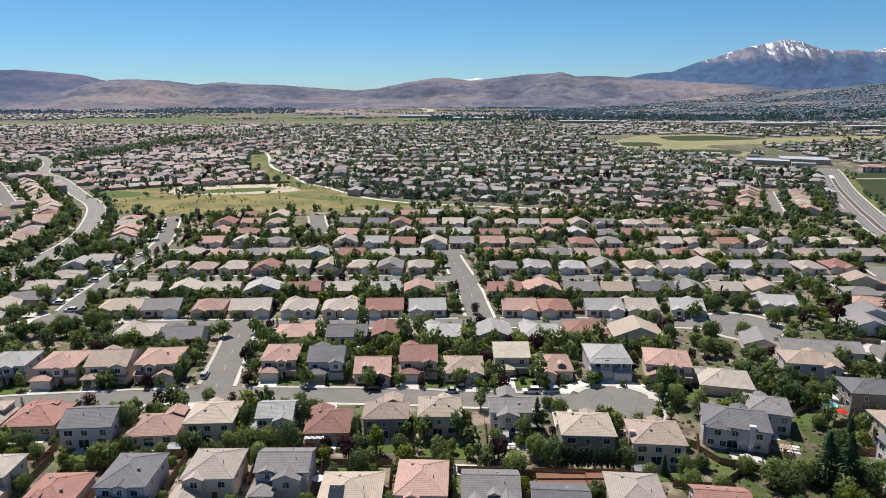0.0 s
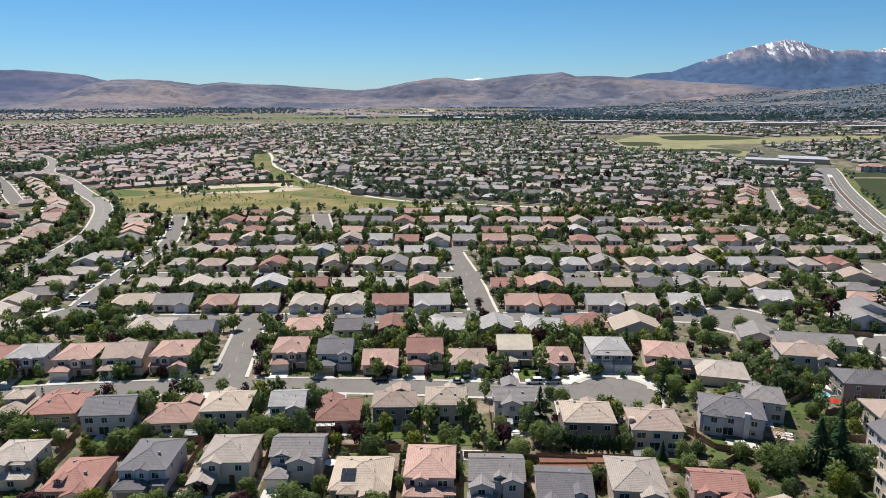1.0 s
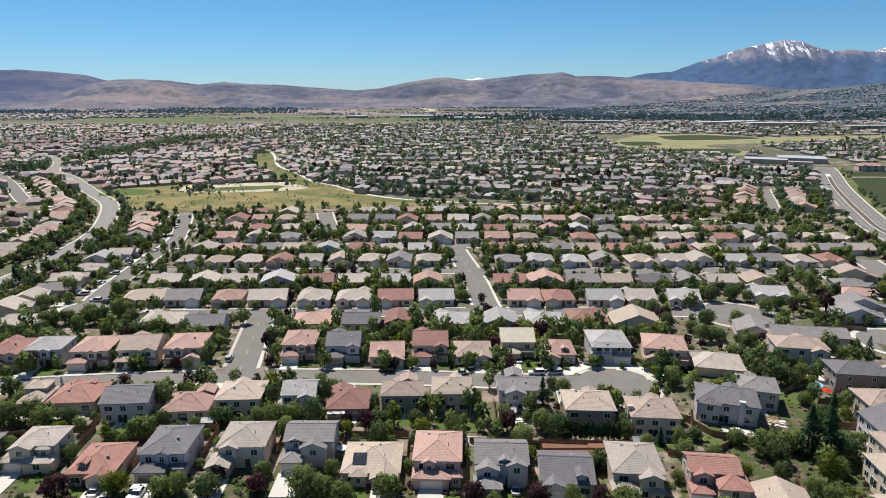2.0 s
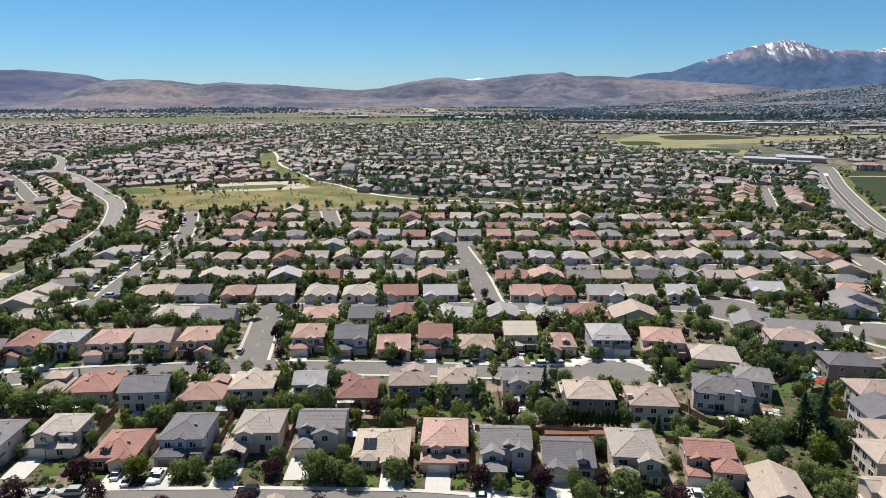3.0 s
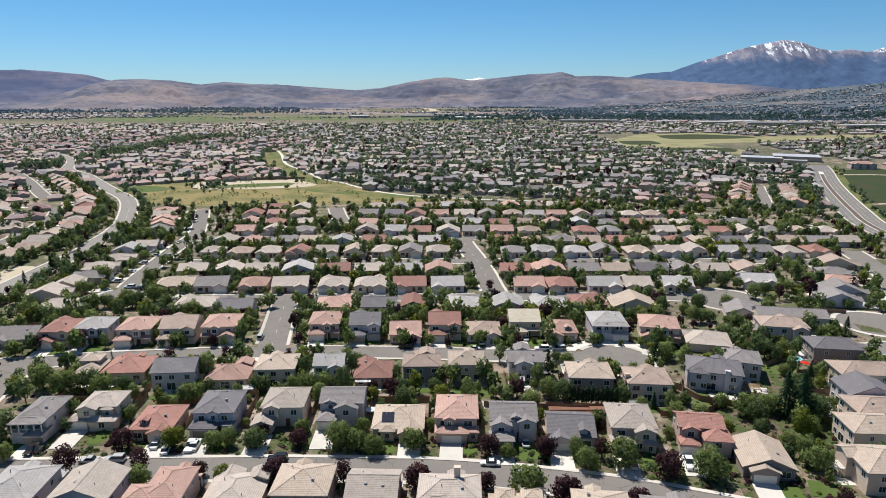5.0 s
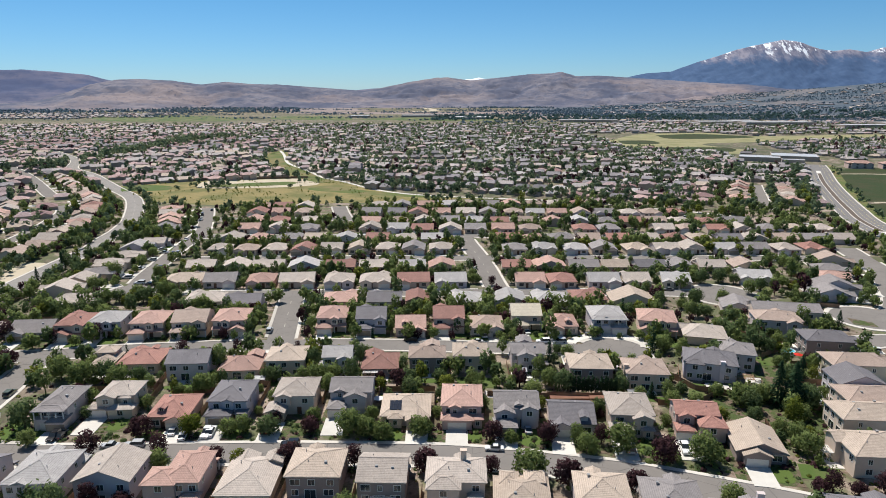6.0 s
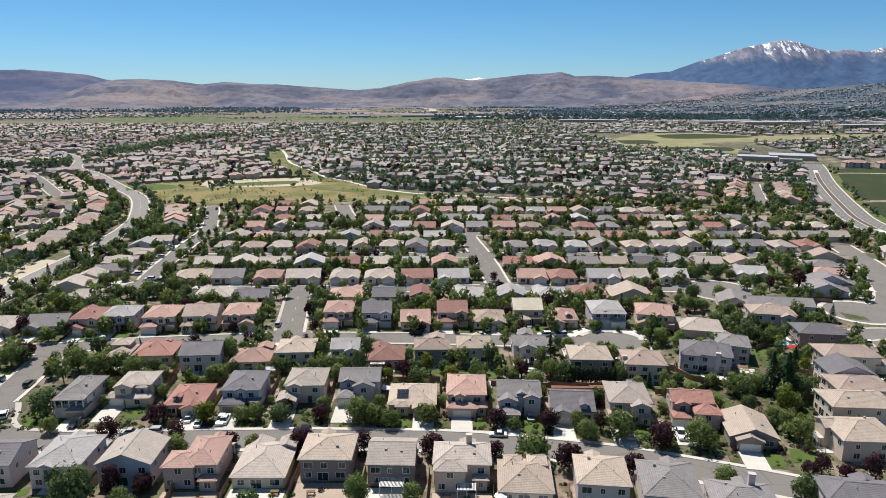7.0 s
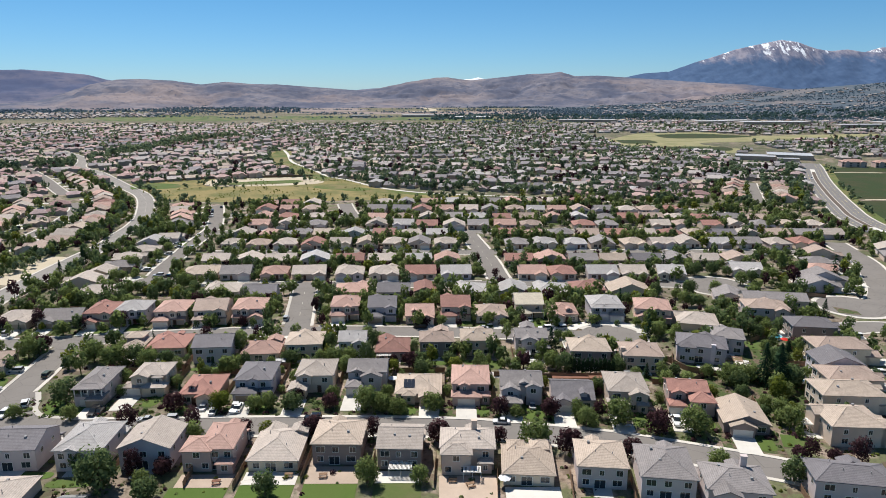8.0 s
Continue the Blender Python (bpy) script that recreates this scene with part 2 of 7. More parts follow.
# ---- helpers for meshes ----
def obj(name, bm, mat, parent=None, label=""):
    me = bpy.data.meshes.new(name)
    bm.to_mesh(me)
    bm.free()
    for m in (mat if isinstance(mat, (list, tuple)) else (mat,)):
        me.materials.append(m)
    ob = new(name, me)
    ob.parent = parent
    return tagged(ob, label)


part = obj


def share(name, me, parent, m=None):
    """One more object on a mesh that is there already."""
    ob = new(name, me)
    ob.parent = parent
    if m is not None:
        ob.matrix_basis = m
    return ob


def box(bm, x0, x1, y0, y1, z0, z1):
    v = [bm.verts.new((x, y, z)) for z in (z0, z1) for y in (y0, y1) for x in (x0, x1)]
    for f in ((0, 2, 3, 1), (4, 5, 7, 6), (0, 1, 5, 4), (2, 6, 7, 3), (0, 4, 6, 2), (1, 3, 7, 5)):
        bm.faces.new([v[i] for i in f])
    return v


def prism(bm, profile, axis, a, b):
    """A closed profile of (side, z), drawn out along an axis from a to b."""
    put = (lambda s, z, q: (q, s, z)) if axis == "x" else (lambda s, z, q: (s, q, z))
    r0, r1 = ([bm.verts.new(put(s, z, q)) for s, z in profile] for q in (a, b))
    n = len(profile)
    for i in range(n):
        bm.faces.new((r0[i], r0[(i + 1) % n], r1[(i + 1) % n], r1[i]))
    bm.faces.new(r0[::-1])
    bm.faces.new(r1)
    bmesh.ops.recalc_face_normals(bm, faces=bm.faces)


def move(bm, start, dx, dy, turn=0.0):
    for v in list(bm.verts)[start:]:
        v.co = Matrix.Rotation(turn, 3, "Z") @ v.co + Vector((dx, dy, 0))


def data(name, bm, *mats):
    me = bpy.data.meshes.new(name)
    bm.to_mesh(me)
    bm.free()
    for m in mats:
        me.materials.append(m)
    return me


def raw(name, verts, faces, mats, index=None, normals=None):
    me = bpy.data.meshes.new(name)
    me.from_pydata(verts, [], faces)
    if normals is not None:
        me.polygons.foreach_set("use_smooth", [True] * len(faces))
        me.normals_split_custom_set_from_vertices(normals)
    for m in mats:
        me.materials.append(m)
    if index is not None:
        me.polygons.foreach_set("material_index", index)
    me.update()
    return me


# ---- the plan of the streets ----
STREETS = {}


def street(name, width, *points):
    STREETS[name] = (width, points)


street("front", 9.2, (-137, 105), (-110, 106), (-60, 107), (-40, 107), (-5, 105.5), (28, 99.5), (46, 94), (75, 83), (105, 68))
street("west", 9.2, (-133, 60), (-134, 100), (-137, 118), (-139, 137), (-142, 160), (-143, 168))
street("middle", 9.2, (-230, 158), (-175, 164), (-143, 168), (-123, 172), (-71, 177), (-20, 176.5), (12, 174), (50, 172))
street("short", 9.6, (-66, 178), (-70, 208), (-74, 236))
street("upper", 9.2, (-112, 235), (-74, 236), (-40, 236.5), (13, 237), (60, 237), (93, 236), (112, 232))
street("bend", 10.0, (16, 237), (14.5, 253), (12.8, 276), (9.5, 305), (6, 330), (3.5, 352))
street("fourth", 9.0, (-140, 296), (-60, 297), (8, 297), (60, 297), (150, 296), (214, 292))
street("fifth", 9.0, (-155, 349), (-60, 349), (3, 350), (120, 349), (226, 344))
street("sixth", 9.0, (-165, 402), (-75, 402), (20, 402), (130, 400), (210, 392))
street("stub", 10.0, (-75, 402), (-81, 425), (-87, 452))
street("west_loop", 8.6, (-184, 446), (-170, 402), (-159, 362), (-156, 318), (-153, 287), (-150, 260), (-146, 240))
street("arterial", 11.0, (-199, 190), (-203, 226), (-204.5, 275), (-204.8, 315), (-209, 342), (-213.4, 373), (-226, 415), (-260, 490), (-305, 550), (-372, 640), (-423, 698), (-470, 790), (-560, 900))
street("boulevard", 20.5, (287, 262), (267, 312), (264, 350), (273, 393), (288, 432), (317, 501), (354, 583), (399, 674), (421, 722))
street("east", 10.0, (138, 178), (152, 180), (175, 176), (210, 165))
street("east_bend", 12.0, (157, 203.5), (169, 206.5), (181, 221), (190, 238), (204, 269), (210, 294), (215, 318))
street("lane", 9.0, (278, 560), (250, 490), (228, 436))
street("farther", 10.0, (-500, 710), (-458, 662), (-409, 602), (-353, 528), (-331, 500))
street("court", 7.6, (-262, 330), (-266, 360), (-273, 394), (-284, 430), (-300, 458))
BULBS = [("middle", 49.5, 170.5, 11.8), ("upper", 112, 233, 14.0), ("west_loop", -146, 240, 10.0), ("east_bend", 156.5, 203.5, 13.2)]


def smooth(pts, step=3.0):
    """A gentle curve through the given points, cut into short steps."""
    out, n = [], len(pts)
    for i in range(n - 1):
        p0, p1, p2, p3 = (np.array(pts[min(max(j, 0), n - 1)], float) for j in (i - 1, i, i + 1, i + 2))
        k = max(1, int(np.linalg.norm(p2 - p1) / step))
        for j in range(k):
            u = j / k
            out.append(0.5 * (2 * p1 + (p2 - p0) * u + (2 * p0 - 5 * p1 + 4 * p2 - p3) * u ** 2 + (3 * p1 - p0 - 3 * p2 + p3) * u ** 3))
    out.append(np.array(pts[-1], float))
    return np.array(out)


LINES = {k: (w, smooth(p)) for k, (w, p) in STREETS.items()}
HOMES = []


def on_street(x, y, gap=0.0, skip=""):
    for k, (w, p) in LINES.items():
        if k != skip and np.min((p[:, 0] - x) ** 2 + (p[:, 1] - y) ** 2) < (w / 2 + gap) ** 2 + 2:
            return True
    return any((x - bx) ** 2 + (y - by) ** 2 < (r + gap) ** 2 for k, bx, by, r in BULBS if k != skip)


def in_home(x, y, gap=0.0):
    for hx, hy, c, s, w, d in HOMES:
        dx, dy = x - hx, y - hy
        if dx * dx + dy * dy < 400 and abs(dx * c + dy * s) < w / 2 + gap and abs(-dx * s + dy * c) < d / 2 + gap:
            return True
    return False


def on_drive(x, y, gap=0.2):
    for hx, hy, back, mx, y0, y1 in DRIVES:
        if abs(x - hx) < 22 and abs(y - hy) < 22:
            q = back @ Vector((x, y, 0))
            if abs(q.x - mx) < 2.85 + gap and y0 - gap < q.y < y1 + gap:
                return True
    return False


# ---- ground and streets ----
def strip(bm, line, off0, off1, z0, z1, keep=None):
    """A raised band beside a line, from one offset to another, open where keep says no."""
    d = np.gradient(line, axis=0)
    nrm = np.stack([-d[:, 1], d[:, 0]], 1) / np.linalg.norm(d, axis=1)[:, None]
    last = None
    for p, n in zip(line, nrm):
        a, b = p + n * off0, p + n * off1
        if keep is not None and not keep(*((a + b) / 2)):
            last = None
            continue
        ring = [bm.verts.new((a[0], a[1], z0)), bm.verts.new((a[0], a[1], z1)), bm.verts.new((b[0], b[1], z1)), bm.verts.new((b[0], b[1], z0))]
        if last:
            for i in range(3):
                bm.faces.new((last[i], last[i + 1], ring[i + 1], ring[i]))
        last = ring


def disc(bm, x, y, r, z, n=28):
    bm.faces.new([bm.verts.new((x + r * math.cos(i * 2 * math.pi / n), y + r * math.sin(i * 2 * math.pi / n), z)) for i in range(n)])


bm = bmesh.new()
RINGS = [0, 60, 120, 200, 320, 480, 700, 1000, 1400, 1900, 2500, 3300, 4200, 4950]
prev = None
for r in RINGS:
    ring = [bm.verts.new((r * math.sin(a * math.pi / 48), 60 + r * math.cos(a * math.pi / 48), 0)) for a in range(96)] if r else [bm.verts.new((0, 60, 0))]
    if prev:
        for i in range(96):
            j = (i + 1) % 96
            bm.faces.new((prev[0], ring[j], ring[i]) if len(prev) == 1 else (prev[i], prev[j], ring[j], ring[i]))
    prev = ring
bmesh.ops.recalc_face_normals(bm, faces=bm.faces)
if sum(f.normal.z for f in bm.faces) < 0:
    bmesh.ops.reverse_faces(bm, faces=bm.faces)
tagged(obj("ground", bm, GROUND), "valley floor of bare earth, gravel, bark and grass yards", "ground", kind="structure")

for i, (k, (w, line)) in enumerate(LINES.items()):
    bm = bmesh.new()
    big = k in ("arterial", "boulevard")
    strip(bm, line, -w / 2, w / 2, -0.02, 0.03 + 0.003 * i)
    for key, bx, by, r in BULBS:
        if key == k:
            disc(bm, bx, by, r, 0.034 + 0.003 * i)
    bmesh.ops.recalc_face_normals(bm, faces=bm.faces)
    for f in bm.faces:
        if abs(f.normal.z) > 0.5 and f.normal.z < 0:
            f.normal_flip()
    tagged(obj("road", bm, BOULEVARD if k == "boulevard" else ARTERIAL if big else ASPHALT), "worn grey asphalt " + ("arterial road" if big else "residential street") + " with concrete kerbs", "road", kind="structure")
    for sgn in (-1, 1):
        bm = bmesh.new()
        strip(bm, line, sgn * (w / 2), sgn * (w / 2 + 1.2), 0, 0.15, lambda x, y: not (-134 < x < -116 and 109 < y < 127) and not on_street(x, y, 0.6, k) and all((x - b[1]) ** 2 + (y - b[2]) ** 2 > (b[3] + 0.2) ** 2 for b in BULBS))
        for f in bm.faces:
            if f.normal.z < -0.5:
                f.normal_flip()
        bmesh.ops.recalc_face_normals(bm, faces=bm.faces)
        tagged(obj("pavement", bm, PAVING), "pale concrete kerb and pavement along the street", "pavement", kind="structure")
for key, bx, by, r in BULBS:
    bm = bmesh.new()
    a = np.linspace(0, 2 * math.pi, 60)
    strip(bm, np.stack([bx + r * np.cos(a), by + r * np.sin(a)], 1), 0, -1.9, 0, 0.15, lambda x, y: not on_street(x, y, 0.8, "none") or (x - bx) ** 2 + (y - by) ** 2 > (r + 0.5) ** 2 and not any(np.min((p[:, 0] - x) ** 2 + (p[:, 1] - y) ** 2) < (w / 2 + 1) ** 2 for w, p in LINES.values()))
    bmesh.ops.recalc_face_normals(bm, faces=bm.faces)
    tagged(obj("pavement", bm, PAVING), "pale concrete kerb round the turning circle", "pavement", kind="structure")
for k in ("arterial", "boulevard", "bend", "short"):
    w, line = LINES[k]
    bm = bmesh.new()
    for i in range(2 if w < 11 else 0, len(line) - 2, 4 if w < 11 else 2):
        if k != "boulevard":
            strip(bm, line[i:i + 2], -0.12, 0.12, 0.05, 0.105)
        else:
            strip(bm, line[i:i + 2], -4.2, -4.0, 0.05, 0.105)
            strip(bm, line[i:i + 2], -7.4, -7.2, 0.05, 0.105)
            strip(bm, line[i:i + 2], 6.8, 7.0, 0.05, 0.105)
    tagged(obj("road_marking", bm, LINE if w > 11 else PALE_LINE), "faded line dashes painted on asphalt", "road marking", kind="structure")


def patch(name, pts, z, mat, label, category):
    """A piece of open land with a slightly uneven outline."""
    line = smooth(list(pts) + [pts[0]], 8.0)[:-1]
    bm = bmesh.new()
    vs = [bm.verts.new((x + 1.5 * noise.noise((x * .05, y * .05, 1)), y + 1.5 * noise.noise((x * .05, y * .05, 5)), z)) for x, y in line]
    for tri in geometry.tessellate_polygon([[v.co.copy() for v in vs]]):
        bm.faces.new([vs[i] for i in tri])
    bm.normal_update()
    for f in bm.faces:
        if f.normal.z < 0:
            f.normal_flip()
    return tagged(obj(name, bm, mat), label, category, kind="structure")


OPEN = [[(-247, 478), (-200, 462), (-140, 462), (-80, 468), (20, 486), (75, 478), (24, 493), (-17, 504), (-45, 519), (-72, 545), (-103, 590), (-127, 618), (-152, 671), (-177, 717), (-193, 756), (-218, 854), (-231, 912), (-247, 894), (-240, 818),
         (-197, 698), (-162, 627), (-142, 613), (-187, 605), (-234, 598), (-303, 566), (-290, 528), (-268, 508)]]
patch("meadow", OPEN[0], 0.05, MEADOW, "dry golden meadow between the housing blocks", "meadow")
patch("lawn", [(-108, 583), (-128, 612), (-152, 664), (-178, 712), (-195, 756), (-220, 850), (-232, 900), (-243, 888), (-237, 818), (-198, 706), (-168, 640), (-140, 596), (-122, 578)], 0.10, CREEK, "green creek bed with rough grass", "lawn")
patch("lawn", [(-118, 560), (-60, 522), (-10, 498), (40, 486), (-20, 492), (-80, 512), (-130, 540)], 0.08, CREEK, "greener rough grass along the footpath", "lawn")
patch("sand", [(-236, 574), (-234, 595), (-187, 603), (-142, 610), (-128, 584), (-126, 566), (-150, 553), (-190, 546), (-228, 548)], 0.09, SAND, "bare pale sandy lot in the meadow", "sand")
patch("lawn", [(-222, 567), (-196, 577), (-152, 588), (-148, 570), (-184, 557), (-218, 554)], 0.13, LAWN, "strip of green grass in the sandy lot", "lawn")
patch("lawn", [(-288, 529), (-300, 559), (-285, 566), (-258, 560), (-250, 535)], 0.11, LAWN, "watered green park lawn", "lawn")
tr = smooth([(-240, 905), (-222, 850), (-196, 757), (-177, 714), (-152, 668), (-127, 615), (-103, 587), (-72, 541), (-45, 516), (-17, 502), (24, 490), (58, 482), (105, 470), (133, 447), (161, 433), (192, 412), (220, 393), (240, 376)])
bm = bmesh.new()
strip(bm, tr, -1.8, 1.8, 0.0, 0.16)
tagged(obj("path", bm, CONCRETE), "pale concrete footpath along the meadow", "path", kind="structure")
bm = bmesh.new()
strip(bm, smooth([(-304, 568), (-270, 584), (-234, 600), (-187, 607), (-143, 615)]), -0.1, 0.1, 0.0, 1.9)
tagged(obj("wall_park", bm, WOOD), "brown boundary wall between the park and back yards", "wall", kind="structure")
bm = bmesh.new()
strip(bm, LINES["boulevard"][1][26:-22], -0.9, 3.4, 0.0, 0.22)
tagged(obj("median", bm, CONCRETE), "raised concrete median of the boulevard", "median", kind="structure")
bm = bmesh.new()
strip(bm, LINES["boulevard"][1][32:-30], -0.4, 2.9, 0.1, 0.26)
tagged(obj("planting_bed", bm, MULCH), "brown mulched planting bed along the median", "planting bed", kind="structure")
bm = bmesh.new()
strip(bm, LINES["boulevard"][1][24:], -11.5, -18.0, 0.0, 0.10)
tagged(obj("verge", bm, CREEK), "yellow-green grass verge beside the boulevard", "verge", kind="structure")
patch("field", [(391, 634), (440, 632), (500, 600), (450, 470), (360, 469), (321, 473), (333, 502), (355, 552)], 0.05, DARKFIELD, "dark green irrigated field beside the boulevard", "field")
patch("field", [(410, 668), (470, 690), (560, 690), (520, 640), (397, 643)], 0.05, DARKFIELD, "dark green irrigated field beside the boulevard", "field")
patch("field", [(316, 459), (350, 462), (450, 457), (400, 380), (291, 372), (298, 412)], 0.05, DARKFIELD, "dark green irrigated field beside the boulevard", "field")
patch("field", [(272, 1079), (377, 1241), (507, 1269), (566, 1175), (812, 1215), (760, 1118), (504, 1045), (400, 1005), (425, 896), (380, 850), (317, 881), (258, 952)], 0.06, PALEFIELD, "pale yellow-green open field", "field")
patch("field", [(285, 1079), (338, 1077), (335, 1015), (282, 1011)], 0.12, DARKFIELD, "greener strip of the open field", "field")
patch("field", [(389, 1205), (484, 1232), (550, 1149), (397, 1113)], 0.12, DARKFIELD, "greener strip of the open field", "field")
patch("field", [(324, 951), (412, 945), (394, 882), (322, 897)], 0.12, DARKFIELD, "greener strip of the open field", "field")
patch("field", [(-1006, 1880), (-1090, 2050), (-900, 2160), (-630, 1980), (-590, 1785), (-880, 1764)], 0.06, GREENFIELD, "green farm field far across the valley", "field")
patch("field", [(-500, 1878), (-520, 2060), (-330, 2050), (-272, 1805)], 0.08, GREENFIELD, "green farm field far across the valley", "field")
patch("field", [(150, 2200), (900, 2350), (700, 2500), (-100, 2450), (-500, 2480), (-520, 2300)], 0.08, DRYFLAT, "dry pale ground at the foot of the hills", "field")

patch("field", [(-760, 2560), (-420, 2500), (-300, 2640), (-420, 2900), (-700, 2820)], 0.09, DRYFLAT, "bare pale ground at the foot of the hills", "field")
patch("field", [(150, 1850), (520, 1830), (640, 1960), (420, 2060), (180, 2000)], 0.09, DRYFLAT, "bare pale ground at the foot of the hills", "field")
patch("field", [(300, 2620), (760, 2560), (800, 2680), (500, 2760)], 0.09, DRYFLAT, "bare pale ground at the foot of the hills", "field")
patch("field", [(-260, 1830), (60, 1760), (160, 1880), (-120, 1980)], 0.09, GREENFIELD, "green farm field far across the valley", "field")
patch("path", [(396, 640), (425, 640), (450, 636), (450, 632), (425, 636), (394, 636)], 0.10, SAND, "pale track between two irrigated fields", "path")
patch("path", [(328, 468), (350, 468), (420, 464), (420, 460), (350, 464), (326, 464)], 0.10, SAND, "pale track between two irrigated fields", "path")
corner = smooth([(-132.9, 128), (-129.6, 122.5), (-126.6, 116), (-121.5, 111.9), (-115.5, 111.2)], 0.8)
bm = bmesh.new()
vs = [bm.verts.new((x, y, 0.045)) for x, y in corner] + [bm.verts.new((x, y, 0.045)) for x, y in ((-115.5, 106), (-134, 106), (-136, 127))]
bm.faces.new(vs[::-1])
tagged(obj("road", bm, ASPHALT), "worn grey asphalt in the wide mouth of a side street", "road", kind="structure")
bm = bmesh.new()
strip(bm, corner, 0, 1.5, 0, 0.15)
bmesh.ops.recalc_face_normals(bm, faces=bm.faces)
tagged(obj("pavement", bm, PAVING), "pale concrete kerb round the street corner", "pavement", kind="structure")
patch("road_cut", [(-210, 2385), (-60, 2600), (-110, 2940), (-80, 2945), (-25, 2600), (-150, 2380)], 0.12, SAND, "pale cut of a new road at the foot of the hills", "road cut")


# ---- hills and mountains ----
def rock_mat(name, low, high, streak, scale, bare=None):
    m, t, b = base_mat(name, 1.0)
    c = mixed(t, low, high, ramp(t, noise_at(t, scale, 9.0), (0.42, 0.0), (0.57, 1.0)))
    c = mixed(t, c, streak, ramp(t, noise_at(t, scale * 3.2, 9.0), (0.47, 0.0), (0.60, 0.7)))
    if bare:
        c = mixed(t, c, bare, ramp(t, noise_at(t, scale * 0.28, 5.0), (0.51, 0.0), (0.61, 0.75)))
    c = mixed(t, c, streak, ramp(t, noise_at(t, scale * 14, 3.0), (0.55, 0.0), (0.66, 0.6)))
    t.links.new(c, b.inputs["Base Color"])
    return m


# brown slopes with blue-violet mixed in as aerial haze
HILL = rock_mat("haze_tinted_hills", (0.092, 0.10, 0.146), (0.185, 0.175, 0.205), (0.073, 0.086, 0.133), 0.0042, (0.275, 0.222, 0.215))
# ridge colour holds both the haze's blue and the dark of cloud shadow
FARHILL = rock_mat("haze_blue_ridge", (0.066, 0.086, 0.165), (0.14, 0.138, 0.195), (0.052, 0.075, 0.15), 0.0016)
# foothill ground greyed and blued, haze painted into it
FOOT = rock_mat("hazy_foothill", (0.072, 0.096, 0.122), (0.118, 0.131, 0.15), (0.058, 0.084, 0.108), 0.009, (0.20, 0.175, 0.17))


def snow_mat():
    """Bare alpine rock and woods below, both painted blue for the haze of distance, and old snow that holds in the
    gullies of the top.
    """
    m, t, b = base_mat("snowy_mountain", 1.0)
    tc = t.nodes.new("ShaderNodeTexCoord")
    xyz = t.nodes.new("ShaderNodeSeparateXYZ")
    t.links.new(tc.outputs["Object"], xyz.inputs[0])
    mp = t.nodes.new("ShaderNodeMapping")
    mp.inputs["Scale"].default_value = (1, 0.3, 0.35)
    t.links.new(tc.outputs["Object"], mp.inputs[0])
    n1, n2 = noise_at(t, 0.012, 8.0, mp.outputs[0], 0.7), noise_at(t, 0.022, 8.0, mp.outputs[0], 0.7)
    n3 = noise_at(t, 0.03, 8.0, mp.outputs[0], 0.7)
    hgt = calc(t, "ADD", xyz.outputs[2], calc(t, "MULTIPLY", calc(t, "SUBTRACT", n1, 0.5), 260.0))
    # distance haze is in these colours: strong blue on woods, less on rock
    haze_woods = mixed(t, (0.050, 0.094, 0.185), (0.066, 0.116, 0.215), ramp(t, n3, (0.4, 0.0), (0.6, 1.0)))
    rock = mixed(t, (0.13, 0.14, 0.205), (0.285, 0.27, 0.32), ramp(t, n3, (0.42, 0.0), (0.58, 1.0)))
    c = mixed(t, haze_woods, rock, ramp(t, calc(t, "DIVIDE", hgt, 400.0), (0.58, 0.0), (0.74, 1.0)))
    s = calc(t, "MULTIPLY", ramp(t, calc(t, "DIVIDE", hgt, 400.0), (0.64, 0.0), (0.76, 1.0)), ramp(t, calc(t, "ADD", n2, calc(t, "MULTIPLY", calc(t, "SUBTRACT", hgt, 320.0), 0.0005)), (0.555, 0.0), (0.585, 1.0)))
    c = mixed(t, c, (0.85, 0.88, 0.93), s)
    t.links.new(c, b.inputs["Base Color"])
    return m


def range_of(name, crest, r0, r1, mat, label, rough, seed, a0, a1, step=0.3, rows=26, fold=1.0):
    """A range seen from the valley: the crest by bearing and height, gullied slopes down to its foot, a back slope."""
    az = np.arange(a0, a1 + 0.01, step)
    top = np.interp(az, [c[0] for c in crest], [c[1] for c in crest])
    verts, faces = [], []
    for j in range(rows + 4):
        u = j / rows
        for a, h in zip(az, top):
            ra = radians(a)
            r = r0 + (r1 - r0) * u
            x, y = r * math.sin(ra), r * math.cos(ra)
            jag = 0.0 if not rough else 1.6 * noise.noise((a * 2.1, seed, 0)) + 0.8 * noise.noise((a * 5.3, seed, 2))
            if u <= 1:
                f = u ** 1.35
                wx, wy = x * 0.0022 * fold + seed, y * 0.0030 * fold
                n1 = noise.fractal((wx, wy, seed), 0.9, 2.1, 5)
                n2 = 1 - abs(noise.fractal((wx * 2.6 + n1 * 0.6, wy * 1.3, seed + 4), 0.9, 2.1, 5)) * 2
                z = (h + jag) * f + rough * (0.7 * n1 + 0.42 * n2) * (u * (1 - u) * 4) ** 0.8 * min(1.0, h / 90)
            else:
                z = (h + jag) * max(0, 1 - (u - 1) * 4)
            verts.append((x, y, z - 0.6 if u == 0 else z))
    n = len(az)
    for j in range(rows + 3):
        for i in range(n - 1):
            faces.append((j * n + i, j * n + i + 1, (j + 1) * n + i + 1, (j + 1) * n + i))
    me = raw(name, verts, faces, [mat])
    me.polygons.foreach_set("use_smooth", [True] * len(faces))
    return tagged(new(name, me), label, "mountain", kind="structure")


def lift(pairs, r):
    return [(a, 87 + s * r) for a, s in pairs]


